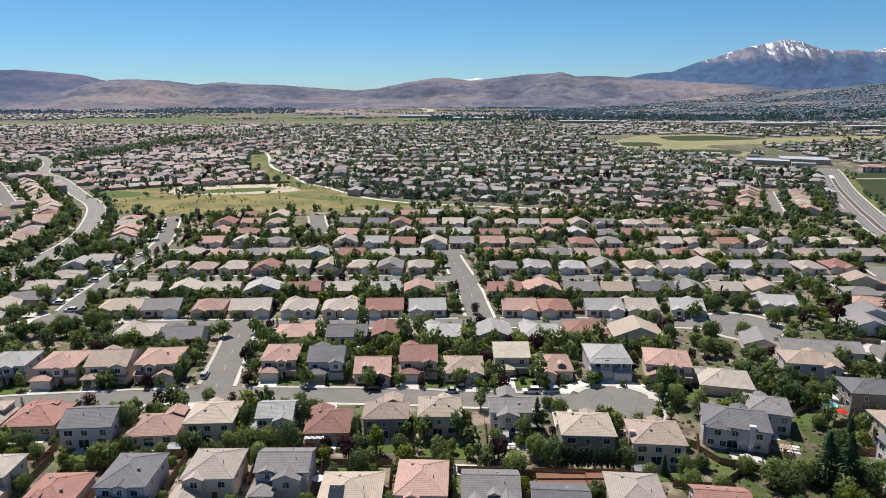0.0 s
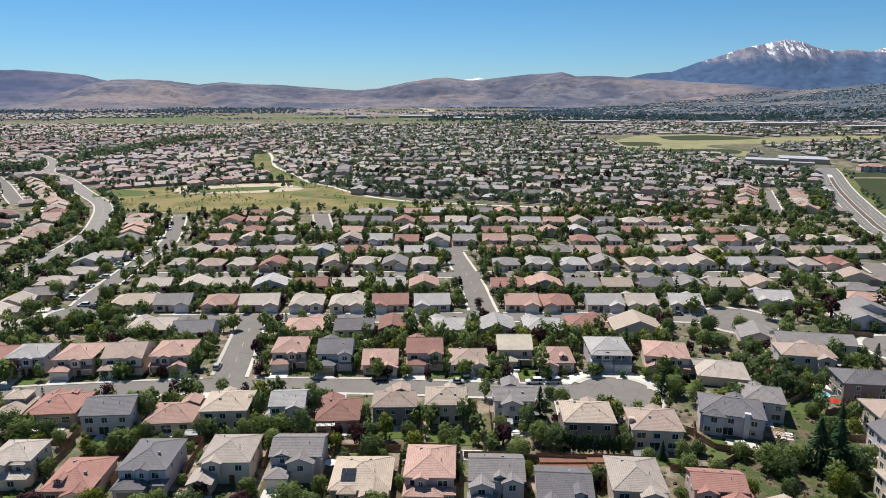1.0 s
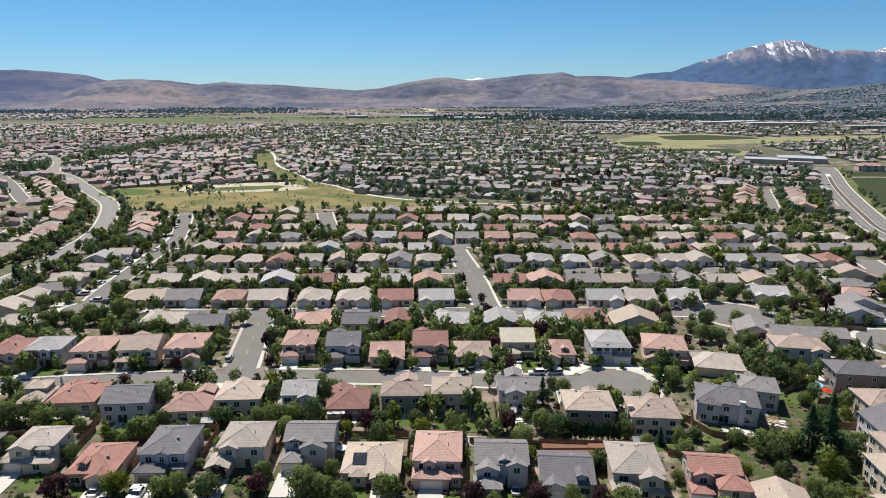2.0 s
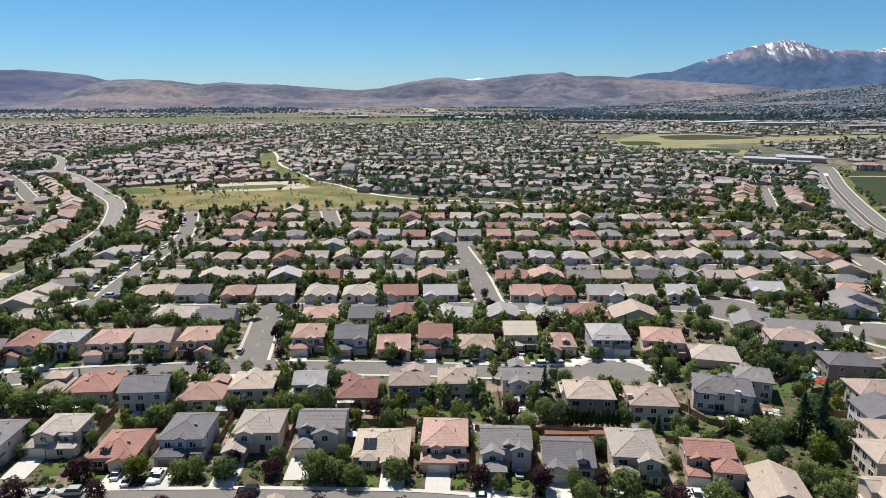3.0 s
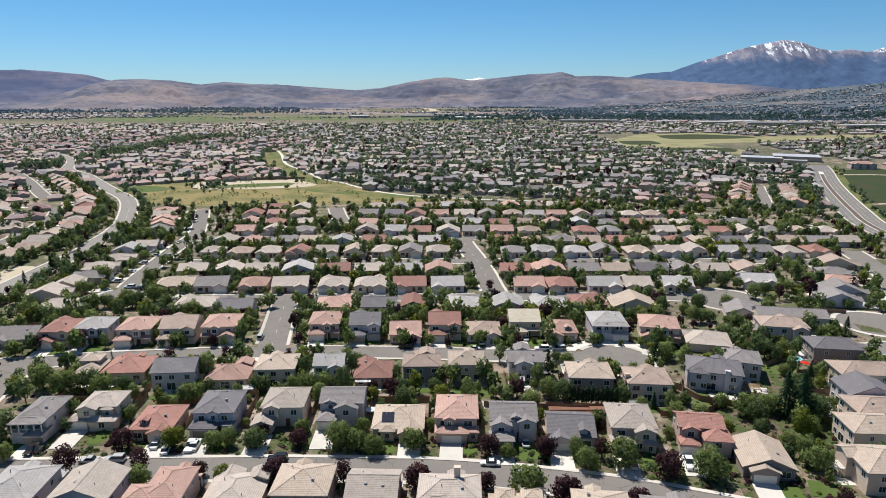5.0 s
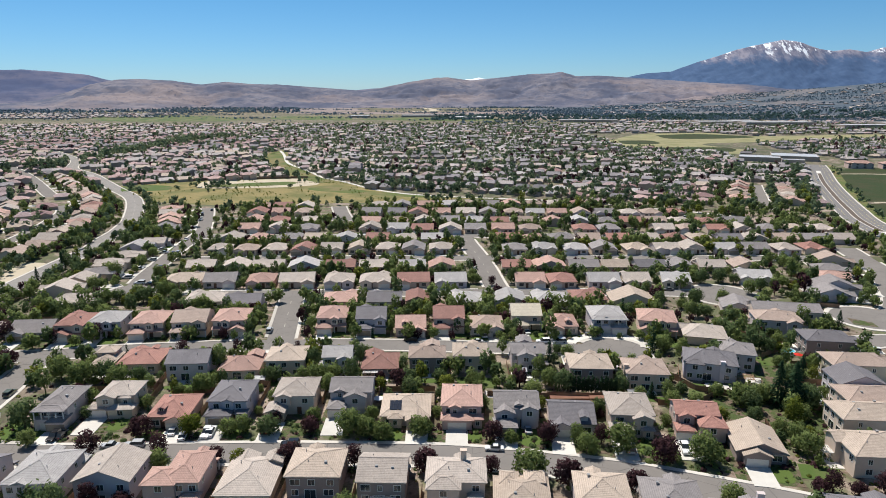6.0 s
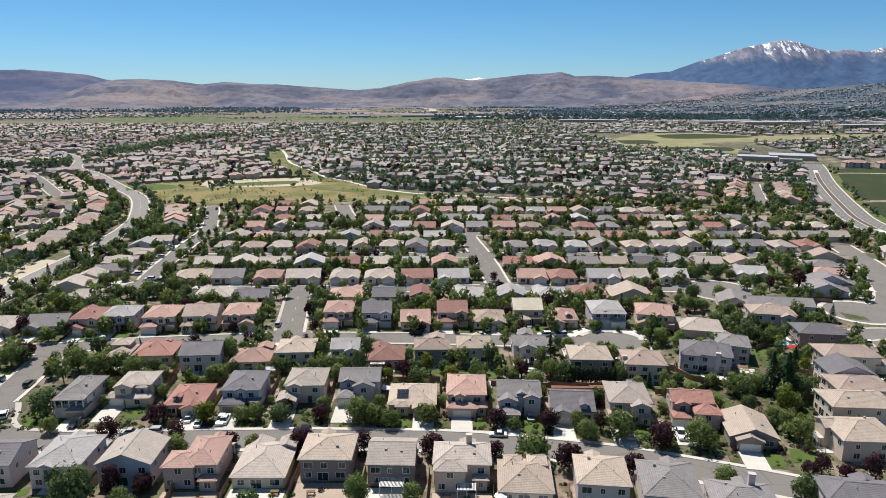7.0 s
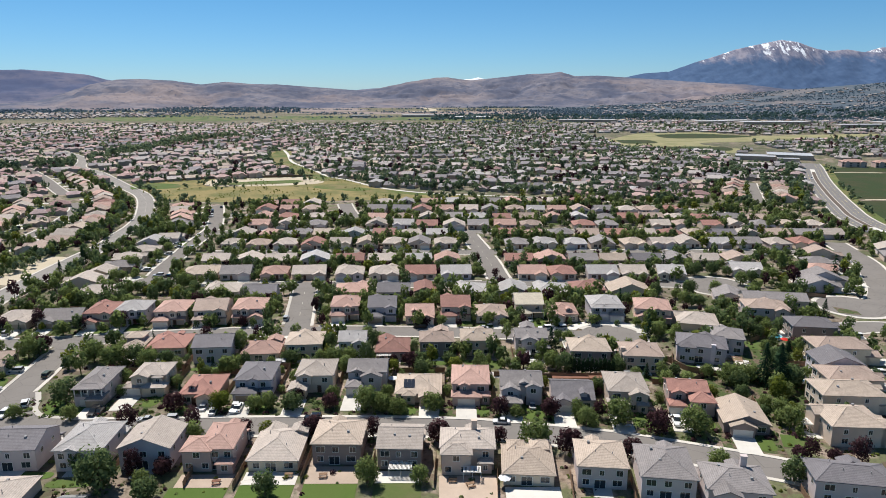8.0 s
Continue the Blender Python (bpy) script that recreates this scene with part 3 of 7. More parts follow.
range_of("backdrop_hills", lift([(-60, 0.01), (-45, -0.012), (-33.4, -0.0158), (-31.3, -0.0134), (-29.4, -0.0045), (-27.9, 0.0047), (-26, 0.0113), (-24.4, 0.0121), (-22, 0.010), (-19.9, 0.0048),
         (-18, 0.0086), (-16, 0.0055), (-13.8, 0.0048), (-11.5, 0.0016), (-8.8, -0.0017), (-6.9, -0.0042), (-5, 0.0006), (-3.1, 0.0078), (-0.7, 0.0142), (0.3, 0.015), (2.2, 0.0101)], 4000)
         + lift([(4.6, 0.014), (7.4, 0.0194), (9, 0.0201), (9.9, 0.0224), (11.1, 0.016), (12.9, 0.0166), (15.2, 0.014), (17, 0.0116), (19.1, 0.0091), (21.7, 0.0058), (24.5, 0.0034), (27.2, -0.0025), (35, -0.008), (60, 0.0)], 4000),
         2950, 4000, HILL, "bare brown hills across the valley, tinted blue for haze", 38, 3.1, -60, 60, 0.12, 70, 1.0)
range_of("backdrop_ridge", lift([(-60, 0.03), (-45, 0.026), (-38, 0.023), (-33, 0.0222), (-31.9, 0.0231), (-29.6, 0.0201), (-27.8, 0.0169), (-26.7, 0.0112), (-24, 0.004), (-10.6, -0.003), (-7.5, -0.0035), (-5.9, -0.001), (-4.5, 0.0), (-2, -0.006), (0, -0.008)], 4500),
         3700, 4500, FARHILL, "distant ridge behind the hills, painted dark and haze-blue", 22, 7.7, -60, 0)
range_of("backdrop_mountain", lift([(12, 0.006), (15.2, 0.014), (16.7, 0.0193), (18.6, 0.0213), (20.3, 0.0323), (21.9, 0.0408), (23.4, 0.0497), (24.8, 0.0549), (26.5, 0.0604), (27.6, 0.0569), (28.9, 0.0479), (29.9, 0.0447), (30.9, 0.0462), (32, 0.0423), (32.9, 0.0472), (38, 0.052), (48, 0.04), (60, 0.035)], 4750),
         4050, 4750, snow_mat(), "tall mountain tinted haze-blue with old snow on its top", 13, 11.3, 12, 60, 0.12, 70, 1.5)
SNOWCAP = varied("distant_snow", (0.62, 0.68, 0.76), 0.2, 0.02, 0.08, 1.0, 0, 0)
range_of("backdrop_far_peaks", lift([(0.6, 0.006), (1.2, 0.0096), (1.9, 0.0118), (2.4, 0.0122), (3.0, 0.0146), (3.4, 0.0128), (4.1, 0.0112), (5.2, 0.007)], 4900),
         4600, 4900, SNOWCAP, "far snow-covered peaks behind the hills", 0, 2.2, 0.6, 5.2, 0.1, 8)
FOOT_CREST = lift([(2, -0.0262), (6, -0.0251), (9, -0.0245), (14, -0.0215), (18, -0.0175), (21.3, -0.0131), (24.6, -0.0077), (27.3, -0.004), (29.8, -0.0004), (33.2, 0.0049), (40, 0.012), (60, 0.012)], 3500)


def elev(x, y):
    """The height of the land under a far tree or house."""
    r, a = math.hypot(x, y), math.degrees(math.atan2(x, y))
    if r <= 2000 or a < 2:
        return 0.0
    return float(np.interp(a, [c[0] for c in FOOT_CREST], [max(0.0, c[1]) for c in FOOT_CREST])) * min(1, (r - 2000) / 1500) ** 1.35


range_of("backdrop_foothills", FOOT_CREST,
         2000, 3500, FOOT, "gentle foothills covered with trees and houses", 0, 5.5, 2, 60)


# ---- houses ----
EAVE, PITCH, OVER = {1: 3.0, 1.5: 3.4, 2: 5.6}, 0.40, 0.45


def block(wb, rb, cx, cy, w, d, ze, kind, wall0=0.0):
    """Adds walls and roof of one block, w by d over the eaves, to two bmeshes. hip, gx (ridge across), gy (ridge front to back)."""
    ww, wd = w - 2 * OVER, d - 2 * OVER
    n0, r0 = len(wb.verts), len(rb.verts)
    if kind == "hip":
        box(wb, -ww / 2, ww / 2, -wd / 2, wd / 2, wall0, ze - 0.08)
        m = min(w, d) / 2
        h, rx, ry = PITCH * m, max(0.05, w / 2 - m), max(0.05, d / 2 - m)
        low = [rb.verts.new((x * w / 2, y * d / 2, ze - 0.16)) for x, y in ((-1, -1), (1, -1), (1, 1), (-1, 1))]
        top = [rb.verts.new((x * w / 2, y * d / 2, ze + 0.04)) for x, y in ((-1, -1), (1, -1), (1, 1), (-1, 1))]
        rb.faces.new(low[::-1])
        for i in range(4):
            rb.faces.new((low[i], low[(i + 1) % 4], top[(i + 1) % 4], top[i]))
        if w >= d:
            a, b = rb.verts.new((-rx, 0, ze + h)), rb.verts.new((rx, 0, ze + h))
            fs = ((top[0], top[1], b, a), (top[1], top[2], b), (top[2], top[3], a, b), (top[3], top[0], a))
        else:
            a, b = rb.verts.new((0, -ry, ze + h)), rb.verts.new((0, ry, ze + h))
            fs = ((top[0], top[1], a), (top[1], top[2], b, a), (top[2], top[3], b), (top[3], top[0], a, b))
        for f in fs:
            rb.faces.new(f)
        for p, q in ((a, b), *((top[i], min((a, b), key=lambda e: (e.co - top[i].co).length)) for i in range(4))):
            cap(rb, p.co.copy(), q.co.copy())
    else:
        axis, run, half = ("x", ww, wd / 2) if kind == "gx" else ("y", wd, ww / 2)
        out = half + OVER
        h = PITCH * out
        zw = ze - 0.14 + PITCH * OVER
        prism(wb, [(-half, wall0), (half, wall0), (half, zw), (0, ze + h - 0.15), (-half, zw)], axis, -run / 2, run / 2)
        prism(rb, [(-out, ze - 0.16), (0, ze + h - 0.16), (out, ze - 0.16), (out, ze + 0.03), (0, ze + h + 0.03), (-out, ze + 0.03)], axis, -run / 2 - 0.4, run / 2 + 0.4)
        e = Vector((run / 2 + 0.4, 0, ze + h + 0.02)) if axis == "x" else Vector((0, run / 2 + 0.4, ze + h + 0.02))
        cap(rb, Vector((-e.x, -e.y, e.z)), e)
    move(wb, n0, cx, cy)
    move(rb, r0, cx, cy)


def cap(bm, a, b):
    """A row of ridge tiles as a low three-sided bar."""
    d = b - a
    if d.length < 0.4:
        return
    side = d.cross(Vector((0, 0, 1))).normalized() * 0.16
    up = Vector((0, 0, 0.09))
    r0 = [bm.verts.new(a + s) for s in (-side, up, side)]
    r1 = [bm.verts.new(b + s) for s in (-side, up, side)]
    bm.faces.new((r0[0], r0[1], r1[1], r1[0]))
    bm.faces.new((r0[1], r0[2], r1[2], r1[1]))


def frame_mesh(w, h):
    bm = bmesh.new()
    t = 0.11
    for x0, x1, z0, z1 in ((-w / 2 - t, -w / 2, -t, h + t), (w / 2, w / 2 + t, -t, h + t), (-w / 2, w / 2, -t, 0), (-w / 2, w / 2, h, h + t), (-0.03, 0.03, 0, h)):
        box(bm, x0, x1, -0.07, 0.02, z0, z1)
    return data("window_frame", bm, TRIM)


def pane_mesh(w, h):
    bm = bmesh.new()
    box(bm, -w / 2, w / 2, -0.03, 0.02, 0, h)
    return data("pane", bm, GLASS)


def garage_mesh(w, mat):
    bm = bmesh.new()
    box(bm, -w / 2, w / 2, -0.03, 0.02, 0, 2.15)
    for r in range(4):
        for c in range(6):
            x = -w / 2 + (c + 0.5) * w / 6
            box(bm, x - w / 12 + 0.07, x + w / 12 - 0.07, -0.055, -0.03, r * 0.535 + 0.06, r * 0.535 + 0.48)
    return data("garage_door", bm, mat)


WIN = {k: (frame_mesh(w, h), pane_mesh(w, h)) for k, (w, h) in {"s": (0.9, 1.2), "m": (1.4, 1.35), "l": (2.0, 1.4), "d": (2.4, 2.1), "t": (0.7, 1.6)}.items()}
WIN_FAR = {}
for k, (w, h) in {"s": (0.9, 1.2), "m": (1.4, 1.35), "l": (2.0, 1.4), "d": (2.4, 2.1), "t": (0.7, 1.6)}.items():
    bm = bmesh.new()
    box(bm, -w / 2, w / 2, -0.05, 0.02, 0, h)
    WIN_FAR[k] = data("window", bm, GLASS)
GDOOR = {k: garage_mesh(4.9, m) for k, m in DOORS.items()}
bm = bmesh.new()
box(bm, -0.5, 0.5, -0.05, 0.02, 0, 2.1)
box(bm, -0.6, -0.5, -0.08, 0.02, 0, 2.2)
box(bm, 0.5, 0.6, -0.08, 0.02, 0, 2.2)
box(bm, -0.6, 0.6, -0.08, 0.02, 2.1, 2.2)
FDOOR = data("front_door", bm, varied("door_paint", (0.14, 0.07, 0.045), 0.15, 1.0, 10.0, 0.5, 0))
bm = bmesh.new()
bmesh.ops.create_cone(bm, cap_ends=True, segments=8, radius1=0.09, radius2=0.08, depth=0.9)
VENT = data("vent", bm, METAL)
bm = bmesh.new()
box(bm, -0.28, 0.28, -0.28, 0.28, -0.2, 0.22)
HATCH = data("vent", bm, METAL)

bm = bmesh.new()
box(bm, -0.14, 0.14, -0.14, 0.14, 0, 2.75)
PORCH_POST = data("porch_post", bm, TRIM)

bm = bmesh.new()
box(bm, -0.13, 0.13, -0.13, 0.13, 0, 2.4)
COLUMN = data("column", bm, TRIM)

SIDE = {"S": 0, "N": 180, "E": 90, "W": -90}
CARS_AT = []
DRIVES = []
rng = random.Random(5)


def window(kind, x, y, z, turn, parent):
    f, p = WIN[kind]
    w = share("window", f, parent, pose(x, y, z, 0, 0, turn))
    if parent.matrix_basis.translation.y < 205:
        share("pane", p, w)
    else:
        w.data = WIN_FAR[kind]


def home(x, y, yaw, w, d, st, kind, roof, face, fine=2, wall=None, lawn=True, deck=False, side=0, wings=(), chimney=None):
    """A house with its walls, roof, garage wing, doors and windows. x, y: its middle; w, d: over the eaves, across and front to back.

    side: on which end the garage is. wings: further blocks (x, y, w, d, eaves, roof, foot of the walls) seen from the south; of a house that faces south the first holds the garage."""
    if face in "EW":
        w, d = d, w
    turn = yaw + SIDE[face]
    c, s = math.cos(radians(turn)), math.sin(radians(turn))
    HOMES.append((x, y, c, s, w, d))
    ze = EAVE[st]
    wall = wall or rng.choice({"beige": ("tan", "beige", "brown", "gray"), "dark": ("gray", "blue-grey", "gray", "beige"), "gray": ("gray", "blue-grey", "tan"), "ltgray": ("blue-grey", "gray", "cream"),
                               "red": ("tan", "beige", "rose"), "pink": ("beige", "tan", "rose"), "rust": ("tan", "brown")}.get(roof, ("tan", "beige", "cream", "gray")))
    storey = {1: "one-storey", 1.5: "one-and-a-half-storey", 2: "two-storey"}[st]
    shape = {"hip": "hipped", "gx": "gabled", "gy": "gabled", "cross": "cross-gabled"}[kind]
    root = tagged(new("house"), f"{storey} {wall} stucco house with a {shape} {ROOF_WORDS[roof]} tile roof", "house", "houses of the suburb")
    root.matrix_basis = pose(x, y, 0, 0, 0, turn)
    flip = side or rng.choice((-1, 1))
    if wings and face == "S":
        flip = 1 if wings[0][0] > 0 else -1
    back_turned = -1 if face == "N" else 1
    own = wings and face == "S"
    wm, rm = WALLS[wall], ROOFS[roof]
    wb, rb = bmesh.new(), bmesh.new()
    main = kind if kind != "cross" else rng.choice(("hip", "gx"))
    block(wb, rb, 0, 0, w, d, ze, main)
    part("body", wb, wm, root)
    roof_ob = part("roof", rb, rm, root)
    ww, wd = w - 2 * OVER, d - 2 * OVER
    front, back = -wd / 2, wd / 2
    # wings: garage at the front, for cross roofs a bay on the upper floor and one at the back
    gw = min(6.4, w * 0.56)
    out = (3.2 if face != "N" else 2.0) if st == 2 else 1.6
    gx = flip * (w / 2 - gw / 2)
    gz = 2.95
    wb, rb = bmesh.new(), bmesh.new()
    ins = 1.2 if st == 2 else 3.8
    if own:
        gx, gy, gw, gd, gz, gkind, foot = wings[0]
        block(wb, rb, gx, gy, gw, gd, gz, gkind, foot)
        gfront = gy - gd / 2 + OVER
    else:
        block(wb, rb, gx, front - out / 2 + ins / 2, gw, out + ins + 2 * OVER, gz, "hip" if st == 2 and rng.random() < 0.6 else "gy")
        gfront = front - out - 0.0
    part("garage_wing", wb, wm, root)
    part("garage_roof", rb, rm, root)
    for bx, by, bw, bd, bz, bkind, foot in wings[1:] if own else wings:
        wb, rb = bmesh.new(), bmesh.new()
        block(wb, rb, bx * back_turned, by * back_turned, bw, bd, bz, bkind, foot)
        part("wing", wb, wm, root)
        part("wing_roof", rb, rm, root)
        if bw > 3:
            window("m" if bw > 4.2 else "s", bx * back_turned, (by - bd / 2 + OVER) * back_turned, bz - 1.85, 0 if back_turned > 0 else 180, root)
        if bz > 5 and foot < 1 and bw > 5:
            for q in (-0.25, 0.25):
                window("m", bx * back_turned + q * bw, (by - bd / 2 + OVER) * back_turned, 0.9, 0 if back_turned > 0 else 180, root)
    if chimney:
        bm = bmesh.new()
        cx, cy, top = chimney
        box(bm, cx * back_turned - 0.65, cx * back_turned + 0.65, cy * back_turned - 0.45, cy * back_turned + 0.45, 0.0, top)
        box(bm, cx * back_turned - 0.75, cx * back_turned + 0.75, cy * back_turned - 0.55, cy * back_turned + 0.55, top, top + 0.16)
        part("chimney", bm, wm, root)
    door = share("garage_door", GDOOR["white" if rng.random() < 0.65 else "tan"], root, pose(gx, gfront, 0.02))
    share("front_door", FDOOR, root, pose(-flip * (w * 0.12), front, 0.1))
    if not own and (kind == "cross" or (st == 2 and main == "hip")):
        bw = w * (0.42 if kind == "cross" else 0.30)
        wb, rb = bmesh.new(), bmesh.new()
        bx = -flip * (w / 2 - bw / 2) if kind == "cross" else -flip * w * 0.1
        block(wb, rb, bx, front - 0.1, bw, 3.2, ze, "gy", wall0=0.0 if kind == "cross" else 2.9)
        part("bay", wb, wm, root)
        part("bay_roof", rb, rm, root)
        if fine > 1:
            window("m", bx, front - 0.1 - (3.2 - 2 * OVER) / 2, ze - 1.9, 0, root)
    if kind == "cross" and not wings:
        bw = w * 0.46
        wb, rb = bmesh.new(), bmesh.new()
        block(wb, rb, flip * (w / 2 - bw / 2 - 0.4), back + 0.1, bw, 3.4, ze, "gy")
        part("rear_wing", wb, wm, root)
        part("rear_roof", rb, rm, root)
    if st == 2 and not own:
        pw = w - gw
        wb, rb = bmesh.new(), bmesh.new()
        for sx in (-pw / 2 + 0.5, pw / 2 - 0.5):
            share("porch_post", PORCH_POST, root, pose(-flip * gw / 2 + sx, front - 1.41, 0))
        prism(rb, [(front + 0.1, 2.95), (front - 2.0, 2.70), (front - 2.0, 2.85), (front + 0.1, 3.45)], "x", -flip * gw / 2 - pw / 2 + 0.1, -flip * gw / 2 + pw / 2 - 0.1)
        part("porch_roof", rb, rm, root)
    if deck:
        wb, rb = bmesh.new(), bmesh.new()
        box(wb, -ww / 2, ww / 2, front - 2.3, front + 0.1, 0.0, 3.15)
        part("deck", wb, wm, root)
        for i in range(5):
            share("column", COLUMN, root, pose(-ww / 2 + 0.15 + i * (ww - 0.3) / 4, front - 2.1, 3.15))
        rail = bmesh.new()
        box(rail, -ww / 2, ww / 2, front - 2.18, front - 2.1, 3.9, 3.98)
        part("rail", rail, TRIM, root)
        block(bmesh.new(), rb, 0, front - 0.6, w, 4.4, ze, "hip")
        part("deck_roof", rb, rm, root)
        share("garage_door", GDOOR["white"], root, pose(0, front - 2.3, 0.02))
    # windows
    up = 3.35
    if st == 2:
        for fx in (-0.30, 0.28):
            window(rng.choice("ml"), fx * ww, front, up, 0, root)
        for fx, k in ((-0.34, "m"), (0.02, rng.choice("sm")), (0.33, "l")) if face != "S" else ():
            window(k, fx * ww, back, up, 180, root)
        if kind != "cross" and face != "S":
            for fx, k in ((-0.30, "l"), (0.05, "d"), (0.34, "m")):
                window(k, fx * ww, back, 0.12 if k == "d" else 0.9, 180, root)
        for sx in (-1, 1):
            for fy in (-0.2, 0.25):
                window("s", sx * ww / 2, fy * wd, up + 0.1, 90 * sx, root)
                if face in "EW":
                    window("m", sx * ww / 2, fy * wd, 0.9, 90 * sx, root)
    else:
        window("l", -flip * ww * 0.32, front, 0.9, 0, root)
        for fx, k in ((-0.32, "l"), (0.04, "d"), (0.33, "m")):
            if fine > 0 and face != "S":
                window(k, fx * ww, back, 0.12 if k == "d" else 0.9, 180, root)
    if st == 1.5 and not own:
        wb, rb = bmesh.new(), bmesh.new()
        block(wb, rb, -flip * w * 0.18, -d * 0.28, 2.4, 3.0, ze + 1.55, "gy", wall0=ze - 0.2)
        dm = part("dormer", wb, wm, root)
        part("dormer_roof", rb, rm, dm)
        window("s", -flip * w * 0.18, -d * 0.28 - 1.05, ze + 0.45, 0, root)
    if fine > 1:
        h = PITCH * min(w, d) / 2
        for vx, vy in ((0.12, 0.17), (-0.2, 0.2), (0.22, -0.16)):
            zz = ze + h * max(0.1, (1 - abs(vy) * 2) if main != "gy" else (1 - abs(vx) * 2))
            cap = VENT if rng.random() < 0.7 else HATCH
            if y < 210:
                share("vent", cap, roof_ob, pose(vx * w, vy * d, zz + 0.1))
    # drive, patio and lawn on the ground before and behind
    place = Matrix(pose(x, y, 0, 0, 0, turn))
    fy = gfront - 0.1
    reach = 2.0
    while reach < 9.0 and not on_street(*(place @ Vector((gx, fy - reach, 0))).xy, 0.1):
        reach += 0.4
    bm = bmesh.new()
    for a in (-1, 1):
        box(bm, gx + a * 1.42 - 1.415, gx + a * 1.42 + 1.415, fy - reach, fy, 0, 0.17)
    drive = tagged(obj("driveway", bm, CONCRETE), "pale concrete driveway before a garage", "driveway", kind="structure")
    drive.matrix_basis = place
    DRIVES.append((x, y, place.inverted(), gx, fy - reach, fy))
    if reach > 4.5 and rng.random() < 0.30:
        CARS_AT.append((*(place @ Vector((gx + rng.choice((-1.3, 1.3)), fy - reach * 0.5, 0))).xy, turn + rng.choice((0, 180)), 0.17))
    if fine and (y > 100 and rng.random() < 0.75 or y < 100 and not -74 < x < 12):
        bm = bmesh.new()
        pw, pd = rng.uniform(4, ww * 0.8), rng.uniform(2.2, 4)
        box(bm, -pw / 2, pw / 2, back, back + pd, 0, 0.12)
        tagged(obj("patio", bm, CONCRETE), "pale concrete patio slab behind a house", "patio", kind="structure").matrix_basis = place
    if y < 205 and face == "S":
        bm = bmesh.new()
        box(bm, -w / 2 - 1.2, w / 2 + 1.2, fy - reach + 1.3, front + 0.3, -0.02, 0.035)
        tagged(obj("planting_bed", bm, GARDEN), "dark planted bed with bark mulch before a house", "planting bed", kind="structure").matrix_basis = place
    if lawn:
        for y0, y1, x0, x1, odds in ((fy - reach + 2.2, front - 1.2, -flip * w * 0.48, -flip * w * 0.02, 0.55 if y > 135 else 0.9), (back + 3.4, back + 6.6, -w * 0.45, w * 0.45, 0.45 if y > 100 or not -74 < x < 12 else 0.0)):
            if rng.random() < odds and y1 - y0 > 1.5:
                bm = bmesh.new()
                cx, cy, rx, ry = (x0 + x1) / 2, (y0 + y1) / 2, abs(x1 - x0) / 2, (y1 - y0) / 2
                ring = []
                for i in range(20):
                    a = i * math.pi / 10
                    q = 1 + 0.12 * noise.noise((x + math.cos(a), y + math.sin(a), 3))
                    ca, sa = math.cos(a), math.sin(a)
                    ring.append(bm.verts.new((cx + rx * q * math.copysign(abs(ca) ** 0.6, ca), cy + ry * q * math.copysign(abs(sa) ** 0.6, sa), 0.07)))
                bm.faces.new(ring)
                tagged(obj("lawn", bm, FRESH if y < 205 and face == "S" else LAWN), "small green lawn beside a house", "lawn", kind="structure").matrix_basis = place
    return root


# the rows nearest to the camera, one by one
home(-113.7, 91.7, 2, 13.2, 12.0, 2, "gx", "dark", "N", wall="gray")
home(-97.4, 92.6, 2, 11.8, 14.0, 2, "hip", "ltgray", "N", wall="gray", wings=[(-1.6, -5.9, 3.8, 3.0, 5.6, "gy", 2.9)])
home(-82.1, 92.3, 1, 12.8, 12.0, 2, "gy", "ltan", "N", wall="blue-grey")
home(-65.2, 92.6, 1, 8.8, 13.0, 2, "hip", "pink", "N", wall="rose", wings=[(-4.3, -3.6, 7.6, 7.4, 5.5, "hip", 0.0), (2.4, -6.9, 4.6, 3.0, 2.75, "hip", 0.0), (-2.6, 5.4, 6.0, 5.0, 3.0, "hip", 0.0)])
home(-51.7, 93.0, 0, 12.6, 15.5, 1, "hip", "ltan", "N", wall="cream", wings=[(4.0, 6.0, 4.6, 5.0, 3.9, "gy", 0.0)])
home(-37.0, 94.1, -1, 12.4, 12.0, 2, "hip", "beige", "N", wall="brown")
home(-21.8, 92.0, -2, 11.2, 12.0, 2, "gx", "ltan", "N", wall="brown")
home(-5.8, 91.0, -2, 13.4, 10.0, 2, "hip", "ltan", "N", wall="tan", wings=[(-2.6, -4.6, 7.6, 6.0, 5.5, "hip", 0.0), (4.2, -5.2, 3.8, 3.0, 2.8, "hip", 0.0)], chimney=(1.6, 1.6, 9.4))
home(8.1, 85.8, -4, 12.3, 13.0, 1, "hip", "beige", "N", wall="cream", wings=[(-2.6, 5.0, 4.4, 5.0, 3.7, "hip", 0.0), (3.0, 5.4, 4.8, 5.0, 3.9, "hip", 0.0)])
home(24.6, 84.0, -6, 11.7, 12.0, 2, "hip", "beige", "N", wall="gray")
home(38.3, 80.6, -8, 12.4, 14.0, 2, "hip", "gray", "N", wall="gray")
home(51.4, 74.2, -9, 13.6, 11.0, 2, "hip", "gray", "N", wall="gray", wings=[(-2.8, -5.0, 6.0, 5.0, 5.4, "gy", 0.0)], chimney=(2.2, 2.6, 9.4))
home(77.4, 76.0, -10, 17.0, 9.5, 2, "hip", "dark", "N", wall="gray")
home(-112.0, 126.8, 2, 8.7, 13.5, 2, "hip", "gray", "S", wall="gray", deck=True)
